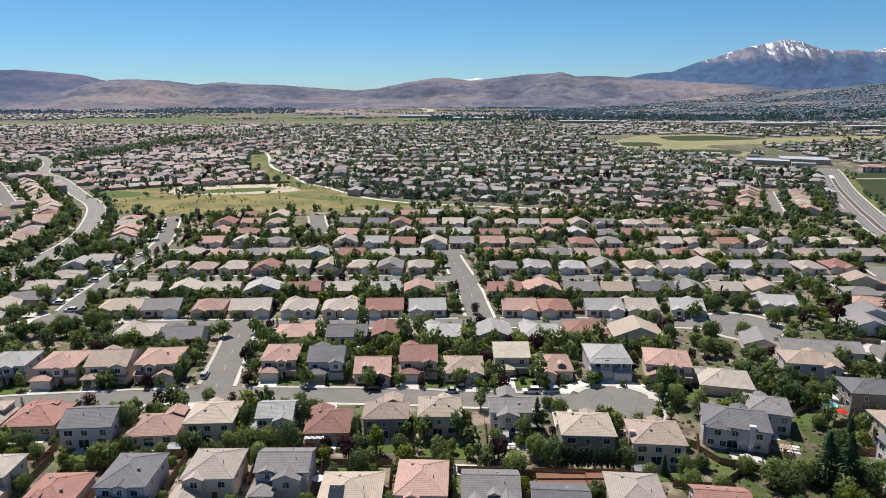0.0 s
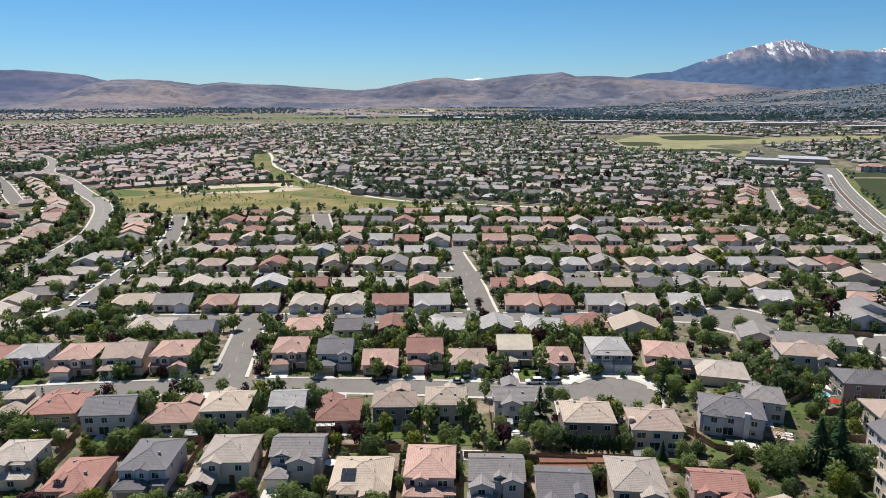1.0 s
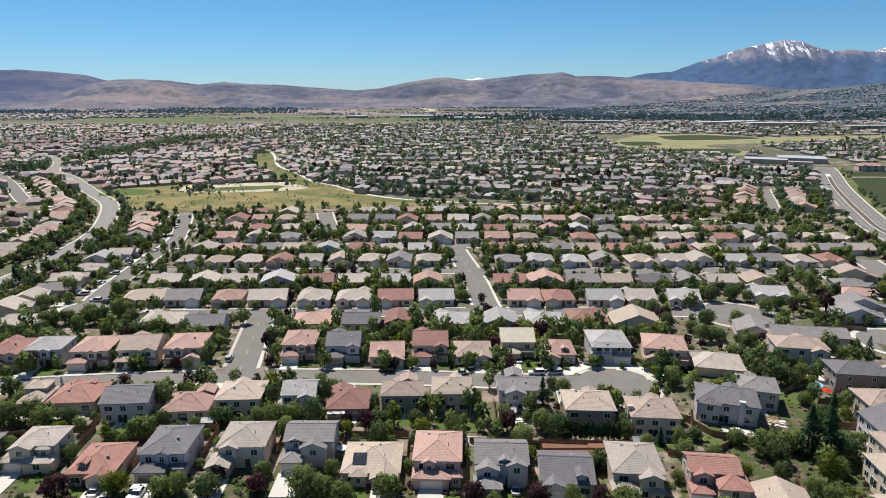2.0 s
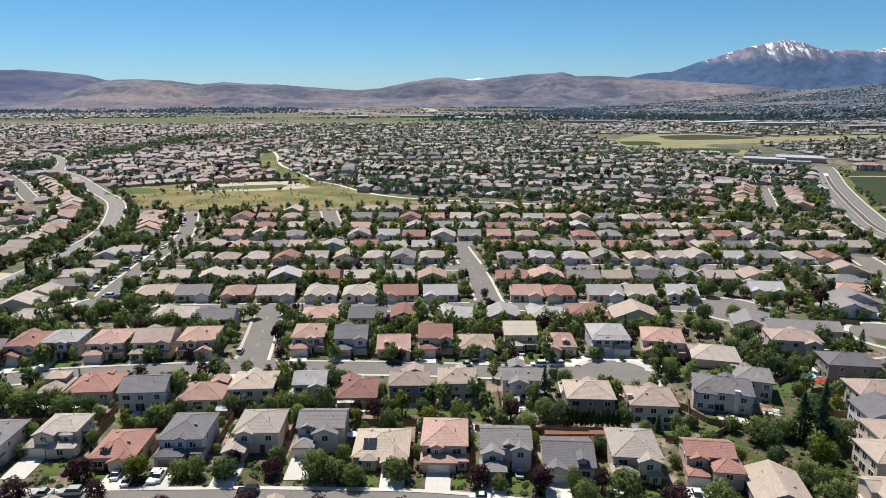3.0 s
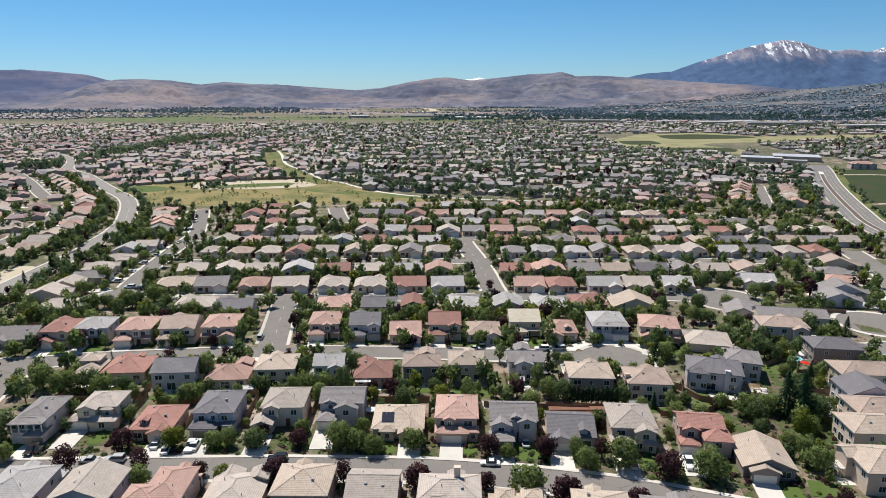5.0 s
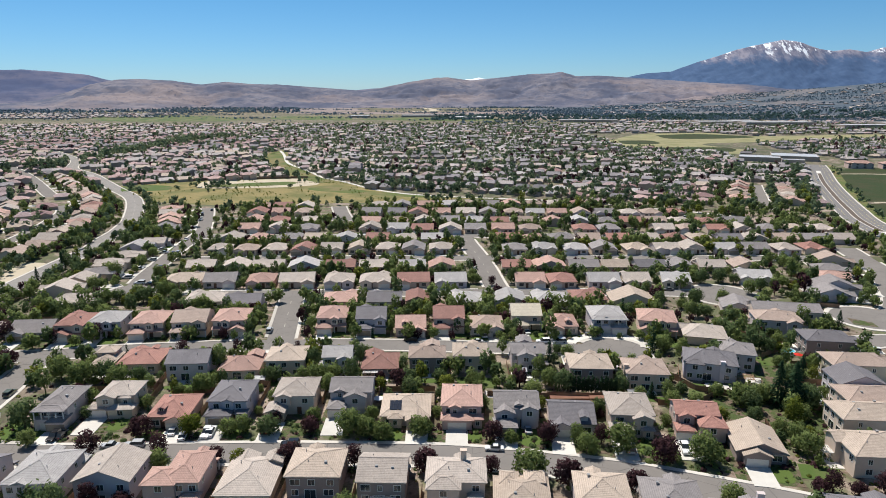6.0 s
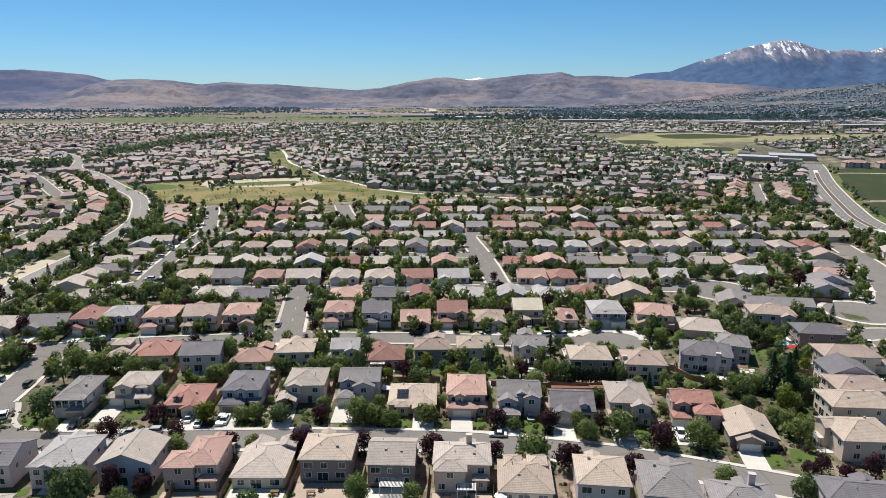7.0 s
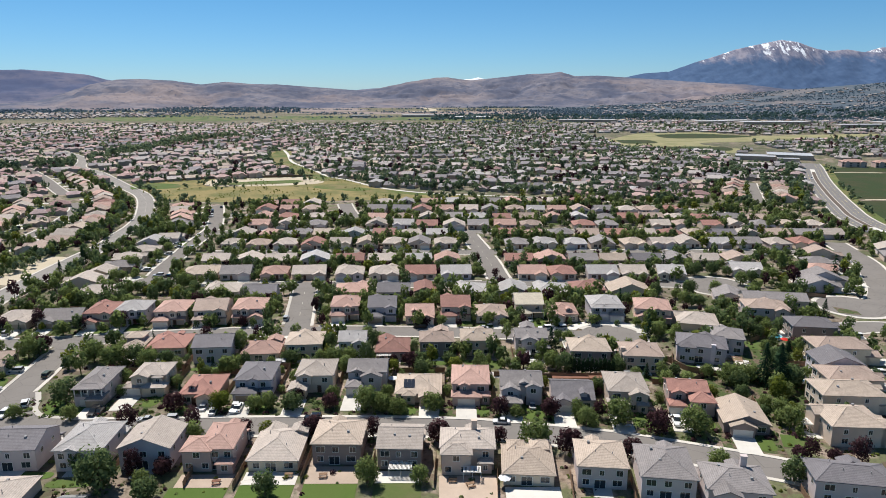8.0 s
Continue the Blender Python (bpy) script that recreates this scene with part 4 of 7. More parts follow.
home(-98.3, 131.8, 2, 10.2, 9.6, 2, "hip", "ltan", "S", wall="cream", wings=[(-4.6, -4.8, 5.6, 4.6, 2.75, "hip", 0.0), (-2.3, -3.4, 5.6, 6.4, 5.6, "gy", 0.0), (1.9, -6.0, 7.4, 4.0, 2.95, "hip", 0.0), (2.6, -4.2, 3.4, 3.0, 5.2, "hip", 2.6)])
home(-81.4, 125.8, 2, 11.2, 13.5, 1.5, "hip", "red", "S", wall="tan", side=1)
home(-66.8, 130.2, 1, 11.1, 13.5, 2, "hip", "dark", "S", wall="blue-grey", wings=[(-1.9, -7.8, 7.4, 4.6, 2.95, "hip", 0.0), (0.2, -5.7, 3.6, 3.4, 5.7, "gy", 2.6), (3.8, -7.0, 3.6, 3.0, 2.8, "hip", 0.0)])
home(-49.6, 132.6, 1, 11.6, 12.4, 2, "hip", "ltan", "S", wall="beige", wings=[(-4.4, -7.6, 5.8, 6.4, 2.95, "gy", 0.0), (-2.6, -4.9, 4.4, 4.0, 5.6, "gy", 2.6)])
home(-34.2, 133.9, 0, 12.2, 10.4, 2, "gx", "gray", "S", wall="gray", wings=[(-3.4, -7.0, 5.4, 5.6, 2.95, "hip", 0.0), (1.4, -4.8, 6.6, 5.0, 5.0, "gy", 0.0), (-3.0, -3.4, 3.2, 4.0, 5.9, "gy", 2.8)])
home(-18.7, 126.6, 0, 13.6, 13.5, 1, "hip", "beige", "S", wall="tan", wings=[(3.2, -6.4, 6.4, 5.6, 2.95, "gy", 0.0), (-2.6, -6.2, 4.2, 3.6, 2.9, "hip", 0.0)])
home(-3.5, 127.2, -2, 11.3, 13.5, 2, "hip", "pink", "S", wall="rose", wings=[(-1.2, -7.4, 8.8, 4.6, 2.95, "hip", 0.0), (-1.8, -5.9, 3.4, 3.2, 5.5, "gy", 2.6), (4.2, -7.0, 3.2, 3.4, 2.8, "hip", 0.0)])
home(10.9, 124.6, -2, 12.4, 11.0, 2, "gx", "gray", "S", wall="gray", wings=[(-3.2, -8.2, 6.4, 5.4, 2.95, "hip", 0.0), (-3.3, -4.8, 5.6, 5.6, 5.2, "gy", 0.0), (3.2, -4.6, 4.8, 3.6, 5.6, "gy", 0.0), (0.6, -3.4, 2.8, 3.4, 6.2, "gy", 3.0)])
home(25.2, 121.7, -4, 12.2, 13.5, 1.5, "gx", "dark", "S", wall="gray", wings=[(-3.0, -5.6, 6.0, 5.4, 3.2, "gy", 0.0), (2.9, -3.9, 2.6, 4.6, 4.9, "gy", 3.0)])
home(40.6, 122.0, -5, 11.6, 13.5, 2, "hip", "ltan", "S", wall="tan", wings=[(-3.0, -7.6, 6.2, 4.8, 2.95, "hip", 0.0), (2.5, -6.2, 5.6, 4.4, 5.3, "gy", 0.0), (3.6, -8.0, 3.6, 2.6, 2.75, "hip", 0.0)])
home(57.2, 119.6, -7, 11.4, 8.6, 2, "gx", "red", "S", wall="rose", wings=[(-3.4, -5.8, 5.0, 4.6, 2.95, "hip", 0.0), (3.0, -4.8, 7.2, 7.4, 4.5, "hip", 0.0), (-2.8, -3.6, 4.4, 3.4, 5.4, "gy", 2.6)])
home(68.1, 108.3, -9, 12.1, 13.5, 1, "gy", "beige", "S", wall="brown", wings=[(-1.4, -6.4, 6.8, 4.6, 3.0, "gy", 0.0), (4.2, -4.6, 3.8, 4.0, 2.8, "hip", 0.0)])
home(-116.1, 157.6, 4, 7.4, 9.0, 1, "hip", "beige", "N", wall="tan", wings=[(-0.8, 4.4, 6.4, 6.0, 4.8, "hip", 0.0)])
home(-104.8, 159.5, 4, 13.4, 13.0, 1.5, "hip", "red", "N", wall="beige")
home(-87.5, 154.2, 4, 13.2, 12.0, 2, "gx", "dark", "N", wall="gray")
home(-72.0, 154.9, 4, 12.9, 12.0, 1, "hip", "pink", "N", wall="beige", wings=[(3.2, 5.2, 5.4, 5.0, 3.8, "gy", 0.0)])
home(-57.9, 156.4, 3, 12.5, 12.0, 2, "hip", "beige", "N", wall="tan")
home(-42.0, 158.0, 3, 9.8, 10.0, 2, "gx", "ltgray", "N", wall="blue-grey", wings=[(2.4, -3.8, 5.2, 5.4, 5.4, "gy", 0.0), (-3.8, -3.4, 4.2, 5.0, 3.0, "hip", 0.0)])
home(-28.4, 156.6, 2, 11.7, 13.0, 1, "hip", "rust", "N", wall="tan")
home(-13.7, 157.4, 1, 11.9, 10.0, 2, "hip", "tan", "N", wall="brown", wings=[(1.6, 4.6, 5.2, 5.0, 6.4, "gy", 0.0)])
home(0.1, 159.2, 0, 11.5, 11.4, 2, "hip", "beige", "N", wall="tan")
home(18.4, 160.4, -1, 11.2, 9.6, 2, "gx", "gray", "N", wall="gray", wings=[(-0.8, -3.6, 6.0, 6.0, 5.4, "gy", 0.0), (-0.6, 4.4, 5.2, 5.6, 6.6, "gy", 0.0), (4.0, -5.6, 4.6, 2.8, 2.9, "hip", 2.4)])
home(36.2, 150.0, -3, 13.4, 12.0, 2, "hip", "beige", "N", wall="brown")
home(52.1, 146.0, -5, 12.9, 12.0, 2, "hip", "tan", "N", wall="tan", chimney=(-5.9, -2.4, 6.9))
home(74.5, 153.0, -18, 16.0, 12.0, 2, "hip", "dark", "N", wall="blue-grey", wings=[(-4.4, -4.9, 5.6, 4.4, 5.4, "hip", 0.0)], chimney=(3.4, -5.6, 6.6))
home(84.0, 182.0, -14, 15.0, 13.5, 1, "hip", "ltan", "W", wall="beige", wings=[(-3.0, -5.6, 5.0, 5.0, 3.2, "gy", 0.0)])
home(-156.4, 187.9, 5, 15.1, 13.5, 1, "gx", "gray", "S")
home(-141.9, 188.5, 5, 10.7, 13.5, 2, "cross", "red", "S")
home(-131.1, 190.9, 5, 12.2, 12.0, 2, "hip", "ltgray", "S")
home(-115.5, 190.5, 5, 12.3, 13.5, 2, "hip", "pink", "S")
home(-100.7, 191.6, 5, 12.9, 13.5, 2, "cross", "tan", "S")
home(-86.6, 193.1, 5, 12.6, 13.5, 2, "hip", "pink", "S")
home(-49.8, 195.8, 3, 11.3, 13.5, 2, "hip", "pink", "S")
home(-35.1, 194.5, 2, 11.5, 13.2, 2, "cross", "dark", "S")
home(-20.5, 191.0, 2, 11.5, 13.5, 1.5, "gx", "pink", "S")
home(-6.6, 195.0, 1, 11.9, 13.5, 2, "cross", "rust", "S")
home(7.3, 192.0, 0, 12.7, 13.5, 1, "hip", "tan", "S")
home(22.3, 197.7, 0, 11.6, 13.5, 2, "gx", "cream", "S")
home(34.8, 192.4, -1, 11.8, 13.5, 1.5, "hip", "pink", "S")
home(52.2, 195.3, -2, 13.1, 13.5, 2, "hip", "ltgray", "S", deck=True)
home(69.9, 191.3, -12, 13.9, 13.5, 2, "hip", "pink", "S")
home(113.6, 190.6, -10, 16.4, 11.0, 2, "hip", "tan", "N", wall="gray", wings=[(4.6, -5.0, 5.4, 4.4, 5.3, "gy", 0.0)])
home(121.6, 200.3, -10, 24.7, 10.4, 2, "gx", "gray", "N")
home(120.4, 170.6, -8, 15.6, 11.0, 2, "hip", "dark", "E", wall="brown")
home(118.4, 151.0, -4, 17.8, 11.0, 2, "hip", "tan", "E")
home(110.4, 137.8, -4, 13.5, 11.0, 2, "gx", "dark", "E", wall="blue-grey")
home(108.0, 127.6, -4, 16.0, 11.0, 2, "hip", "tan", "E")
home(101.5, 117.7, -4, 17.5, 11.0, 2, "hip", "beige", "E")
home(92.5, 101.5, -4, 14.0, 12.5, 2, "cross", "beige", "E")
home(-107.0, 222.1, 5, 15.6, 13.0, 1, "hip", "ltan", "N")
home(-90.0, 219.2, 5, 15.0, 12.6, 1, "gx", "dark", "N")
home(-50.9, 221.8, 3, 14.4, 12.8, 1, "hip", "pink", "N")
home(-32.7, 221.4, 2, 14.6, 12.2, 1, "gx", "dark", "N")
home(-19.1, 222.4, 2, 10.2, 13.0, 1, "gy", "rust", "N")
home(0.7, 221.7, 1, 14.1, 13.0, 1, "hip", "ltgray", "N")
home(18.5, 220.9, 0, 13.9, 13.0, 1, "gy", "ltgray", "N")
home(35.5, 221.5, 0, 14.5, 13.0, 1, "hip", "ltgray", "N")
home(51.6, 224.1, -1, 14.7, 13.0, 1, "hip", "rust", "N")
home(69.0, 220.7, -3, 18.3, 13.0, 1, "gy", "beige", "N")
home(108.8, 212.5, -15, 12.1, 13.0, 1, "gy", "gray", "N")
home(-126.3, 250.7, 5, 16.9, 13.5, 1, "cross", "beige", "S")
home(-109.4, 250.6, 5, 14.9, 13.5, 1, "gx", "gray", "S")
home(-91.2, 250.5, 5, 12.7, 13.5, 1, "hip", "pink", "S")
home(-74.7, 250.4, 5, 16.2, 13.5, 1, "gx", "ltan", "S")
home(-55.5, 250.3, 3, 13.7, 13.5, 1, "cross", "ltan", "S")
home(-39.3, 250.3, 3, 14.4, 13.5, 1, "cross", "ltan", "S")
home(-22.0, 250.2, 3, 15.0, 13.5, 1, "gx", "rust", "S")
home(-5.3, 250.1, 3, 14.8, 13.5, 1, "gx", "ltgray", "S")
home(30.7, 249.9, 0, 13.9, 13.5, 1, "gx", "pink", "S")
home(45.1, 249.8, 0, 12.8, 13.5, 1, "hip", "rust", "S")
home(63.8, 249.7, 0, 14.9, 13.5, 1, "gx", "ltgray", "S")
home(78.5, 249.7, 0, 12.7, 13.5, 1, "cross", "ltan", "S")
home(96.5, 249.5, -6, 13.2, 13.5, 1, "cross", "ltgray", "S")
home(-126.8, 274.5, 5, 14.1, 12.0, 1, "gx", "ltan", "N")
home(-110.0, 274.4, 5, 13.4, 12.0, 1, "gy", "ltan", "N")
home(-93.8, 274.3, 5, 15.8, 12.0, 1, "gx", "ltan", "N")
home(-76.4, 274.2, 5, 15.8, 12.0, 1, "gy", "ltgray", "N")
home(-58.6, 274.2, 3, 14.7, 12.0, 1, "gx", "rust", "N")
home(-42.3, 274.1, 3, 14.5, 12.0, 1, "gx", "ltan", "N")
home(-23.6, 274.0, 3, 13.3, 12.0, 1, "gx", "ltgray", "N")
home(-9.1, 273.9, 3, 13.3, 12.0, 1, "gy", "pink", "N")
home(27.3, 273.7, 0, 14.7, 12.0, 1, "gx", "red", "N")
home(43.5, 273.6, 0, 15.9, 12.0, 1, "gy", "pink", "N")
home(60.0, 273.5, 0, 15.1, 12.0, 1, "gx", "gray", "N")
home(75.1, 273.4, 0, 13.7, 12.0, 1, "gx", "beige", "N")
home(92.4, 273.3, 0, 15.1, 12.0, 1, "gx", "dark", "N")
home(107.2, 273.2, -3, 12.5, 12.0, 1, "gy", "gray", "N")
home(122.1, 273.1, -3, 13.9, 12.0, 1, "gx", "ltan", "N")
home(138.9, 273.0, -3, 13.9, 12.0, 1, "gy", "tan", "N")
home(86.0, 160.0, -18, 11.0, 11.0, 2, "hip", "gray", "N")
home(-159.2, 220.2, 5, 18.8, 12.6, 1, "hip", "ltan", "N", fine=1)
# west of the loop, between it and the arterial
home(-174.0, 234.5, 8, 16.5, 12.0, 1, "cross", "ltan", "E", fine=1)
home(-173.0, 248.5, 6, 14.0, 12.0, 1, "gx", "ltan", "E", fine=1, wings=[(3.0, -4.6, 6.0, 5.0, 3.4, "gy", 0.0)])
home(-170.5, 262.0, 5, 14.0, 11.5, 1, "cross", "gray", "E", fine=1)
home(-173.6, 277.5, 4, 14.5, 13.0, 1, "cross", "ltan", "E", fine=1)
home(-172.6, 293.5, 4, 14.5, 12.5, 1, "hip", "ltan", "E", fine=1, wings=[(-3.4, -4.8, 6.0, 5.4, 3.3, "gy", 0.0)])
home(-176.6, 313.0, 6, 15.0, 12.0, 1, "gx", "ltgray", "E", fine=1)
home(-171.0, 324.5, 6, 12.5, 11.5, 1, "gy", "ltan", "E", fine=1)
home(-181.5, 362.0, 12, 15.0, 12.5, 1, "gx", "gray", "E", fine=0)
home(-186.5, 379.5, 14, 15.0, 13.0, 1, "cross", "pink", "E", fine=0)
home(-192.0, 396.5, 16, 14.0, 12.5, 1, "gx", "pink", "E", fine=0)
home(-198.5, 413.0, 17, 14.0, 12.5, 1, "gy", "ltan", "E", fine=0)
home(-204.5, 429.5, 18, 14.0, 12.5, 1, "hip", "pink", "E", fine=0)
home(134.5, 254.5, -8, 15.0, 13.0, 1, "cross", "ltgray", "S", fine=1)
home(155.0, 228.0, -10, 14.6, 11.4, 1, "gx", "gray", "E", fine=1, wall="blue-grey", wings=[(-1.0, -4.4, 6.0, 5.0, 3.2, "gy", 0.0)])
home(162.3, 238.1, -10, 18.1, 11.0, 1, "gx", "gray", "E", fine=1)
home(170.5, 253.4, -10, 14.0, 11.0, 1, "hip", "pink", "E", fine=1)
home(176.5, 266.5, -10, 14.1, 11.0, 1, "hip", "gray", "E", fine=1)
home(185.9, 282.2, -10, 17.7, 11.0, 1, "gx", "tan", "E", fine=1)

home(-108.0, 73.0, 2, 13.0, 13.0, 1, "hip", "ltan", "S")


def row(points, off, turn, names, fine=0, lot=16.0, face="S", depth=12.5):
    """Houses side by side along a line, one for each word of names: roof colour and roof kind."""
    line = smooth(points, 1.0)
    run = np.concatenate([[0], np.cumsum(np.linalg.norm(np.diff(line, axis=0), axis=1))])
    words = names.split()
    for i, word in enumerate(words):
        at = (i + 0.5) * run[-1] / len(words) + rng.uniform(-0.8, 0.8)
        j = min(int(np.searchsorted(run, at)), len(line) - 2)
        dx, dy = line[j + 1] - line[j]
        yaw = math.degrees(math.atan2(dy, dx))
        n = np.array([-dy, dx]) / math.hypot(dx, dy)
        px, py = line[j] + n * (off + rng.uniform(-1.6, 1.6))
        col, kind = word.split("-")
        width = min(lot, run[-1] / len(words)) - rng.uniform(1.6, 2.8)
        if on_street(px, py, 5.5):
            continue
        if kind == "gx" and rng.random() < 0.42:
            kind = "cross" if rng.random() < 0.5 else "hip"
        home(px, py, yaw + turn + rng.uniform(-3, 3), width, depth + rng.uniform(-1, 1), 1, kind, col, face, fine, lawn=True)


row([(-138, 309), (-2, 311)], 0, 0, "ltan-gx tan-hip ltan-gx rust-gy ltan-gx beige-gy ltan-gx gray-gy ltan-hip", 1)
row([(22, 311), (232, 309)], 0, 0, "gray-hip ltgray-cross ltgray-gx gray-gy beige-gx ltan-cross ltan-gy ltgray-gx gray-gx ltan-hip red-gx rust-gx gray-hip", 1)
row([(-140, 334), (-6, 335)], 0, 0, "ltan-gy pink-gx gray-gx beige-gx ltgray-gy rust-gx ltan-gx ltgray-gx", 0, face="N")
row([(20, 335), (228, 331)], 0, 0, "red-gx pink-hip gray-gx tan-gx red-gx ltan-gx rust-hip beige-gx dark-gx ltan-gy tan-gx gray-gx ltan-gx", 0, face="N")
row([(-138, 363), (-84, 363)], 0, 0, "pink-gx ltan-gy gray-gx")
row([(-62, 363), (232, 359)], 0, 0, "ltan-gy ltgray-gx rust-gx ltan-gy gray-gx pink-gx tan-gx ltgray-gy rust-hip gray-gx pink-gx ltan-gx tan-hip red-gx ltan-gy gray-gx beige-gx ltan-gx")
row([(-142, 387), (-90, 387)], 0, 0, "pink-gy red-gx ltan-gx", face="N")
row([(-64, 387), (205, 381)], 0, 0, "pink-gx tan-gx ltan-gy gray-gx ltgray-gx rust-gx tan-gx pink-gy ltgray-gy gray-gx red-gx tan-gx ltan-gx rust-hip gray-gx tan-gx", face="N")
row([(-148, 417), (-98, 417)], 0, 0, "red-gy pink-gx tan-gx")
row([(-66, 417), (160, 413)], 0, 0, "gray-gx dark-gx rust-gy pink-gx ltan-gx gray-gy tan-gx ltgray-gx pink-gx tan-gy gray-gx ltan-gx tan-hip red-gx")
row([(-150, 440), (-102, 441)], 0, 0, "pink-gx rust-gx ltan-gy", face="N")
row([(-64, 445), (100, 452)], 0, 0, "ltan-gx gray-gy pink-gx ltgray-gx tan-gx gray-gx pink-gy tan-gx ltan-gx rust-gx", face="N")
# beyond the arterial, and at the edges of the blocks
art = [(-205, 292), (-207, 328), (-213, 373), (-227, 415), (-260, 490), (-305, 550), (-372, 640)]
row(art, 29, 180, "tan-cross tan-gx ltan-gy beige-gx tan-gx pink-hip ltan-gx tan-gx pink-gy rust-gx tan-gx ltan-gx pink-gx tan-gx beige-gy tan-gx pink-gx ltan-gx tan-gx pink-hip ltan-gx tan-gx", 0, 17.0)
row(art[1:5], 84, 0, "ltan-gx beige-gx pink-gx tan-gx ltan-gy tan-gx pink-gx ltan-gx tan-gx", 0, 17.0)
row([(196, 210), (216, 260), (234, 300)], 0, 0, "gray-gx ltan-hip gray-gx tan-gy gray-hip ltan-gx", 0, 17.0, "S", 13)
row([(160, 158), (215, 150)], 0, 0, "tan-hip gray-hip ltan-hip", 0, 17.0, "N", 13)
row([(-232, 188), (-165, 187)], 0, 0, "tan-hip pink-hip gray-gx ltan-hip", 0, 17.0)
row([(-226, 140), (-172, 144)], 0, 0, "ltan-hip tan-hip gray-hip", 0, 17.0, "N")
row([(-152, 90), (-154, 122), (-158, 153)], 0, 0, "ltan-hip ltan-gx gray-hip tan-hip", 0, 15.5, "S", 12.0)
row([(292, 540), (255, 452)], 0, 0, "tan-gx pink-gx tan-gx ltan-gx tan-gx pink-gx", 0, 15.0, "S", 14)
row([(262, 560), (222, 470)], 0, 0, "pink-gx tan-gx rust-gx tan-gx tan-gx pink-gx", 0, 15.0, "N", 14)


# ---- trees ----
def crown(seed, clumps, per, leaf, tall=1.1, low=1.55, loose=1.0):
    """Leaves in clumps round uneven limbs: a crown of radius 1 over a trunk, with gaps and a ragged outline. Leaves turn with the clump and the crown."""
    g = np.random.RandomState(seed)
    verts, faces, normals = [], [], []
    mid = np.array([0, 0, low])
    for i in range(clumps):
        a, e = i * 2.4 + g.uniform(-0.4, 0.4), math.asin(-0.75 + 1.7 * (i + 0.5) / clumps)
        rr = g.uniform(0.45, 0.78) * loose
        c = np.array([rr * math.cos(e) * math.cos(a), rr * math.cos(e) * math.sin(a), rr * math.sin(e) * tall + low])
        size = g.uniform(0.28, 0.46)
        n = g.normal(size=(per, 3))
        n /= np.linalg.norm(n, axis=1)[:, None]
        for q in n:
            p = c + q * size * g.uniform(0.55, 1.05)
            q2 = q + g.normal(size=3) * 0.6
            q2 /= np.linalg.norm(q2)
            out = q * 0.75 + (p - mid) * 0.55 + q2 * 0.3
            out /= np.linalg.norm(out)
            if q2 @ out < 0:
                q2 = -q2
            u = np.cross(q2, g.normal(size=3))
            u /= np.linalg.norm(u)
            v = np.cross(q2, u) * g.uniform(0.6, 1.0)
            s = leaf * g.uniform(0.6, 1.3)
            k = len(verts)
            verts += [tuple(p - u * s), tuple(p - v * s * 0.7), tuple(p + u * s), tuple(p + v * s * 0.7)]
            faces.append((k, k + 1, k + 2, k + 3))
            normals += [tuple(out)] * 4
    return verts, faces, normals


def needle(seed, tiers, per, leaf):
    """A conifer: tiers of drooping boughs that narrow to the tip."""
    g = np.random.RandomState(seed)
    verts, faces, normals = [], [], []
    for i in range(tiers):
        f = i / tiers
        z, r = 0.35 + 3.0 * f, (1 - f) ** 0.85 * g.uniform(0.85, 1.1)
        for j in range(max(6, int(per * (1 - f * 0.7)))):
            a = g.uniform(0, 2 * math.pi)
            rad = r * g.uniform(0.25, 1.0)
            p = np.array([rad * math.cos(a), rad * math.sin(a), z - 0.28 * rad + g.uniform(-0.08, 0.08)])
            u = np.array([math.cos(a), math.sin(a), -0.35]) * leaf * g.uniform(0.8, 1.6)
            v = np.array([-math.sin(a), math.cos(a), g.uniform(-0.5, 0.5)]) * leaf * 0.55
            k = len(verts)
            verts += [tuple(p - u), tuple(p - v), tuple(p + u), tuple(p + v)]
            faces.append((k, k + 1, k + 2, k + 3))
            out = Vector((math.cos(a) * 0.8, math.sin(a) * 0.8, 0.75)).normalized()
            normals += [tuple(out)] * 4
    return verts, faces, normals


def trunk(height, conifer=False):
    bm = bmesh.new()
    bmesh.ops.create_cone(bm, cap_ends=True, segments=8, radius1=0.085, radius2=0.03 if conifer else 0.05, depth=height, matrix=Matrix.Translation((0, 0, height / 2)))
    if not conifer:
        for i in range(4):
            a = i * 1.6
            end = Vector((0.5 * math.cos(a), 0.5 * math.sin(a), height + 0.55))
            m = look((0, 0, height * 0.8), end)
            dist = (end - Vector((0, 0, height * 0.8))).length
            bmesh.ops.create_cone(bm, cap_ends=False, segments=5, radius1=0.04, radius2=0.015, depth=dist, matrix=m @ Matrix.Translation((0, 0, -dist / 2)) @ Matrix.Rotation(math.pi, 4, "X"))
    return data("trunk", bm, BARK)


def foliage(name, leafage, mat):
    verts, faces, normals = leafage
    return raw(name, verts, faces, [mat], normals=normals)


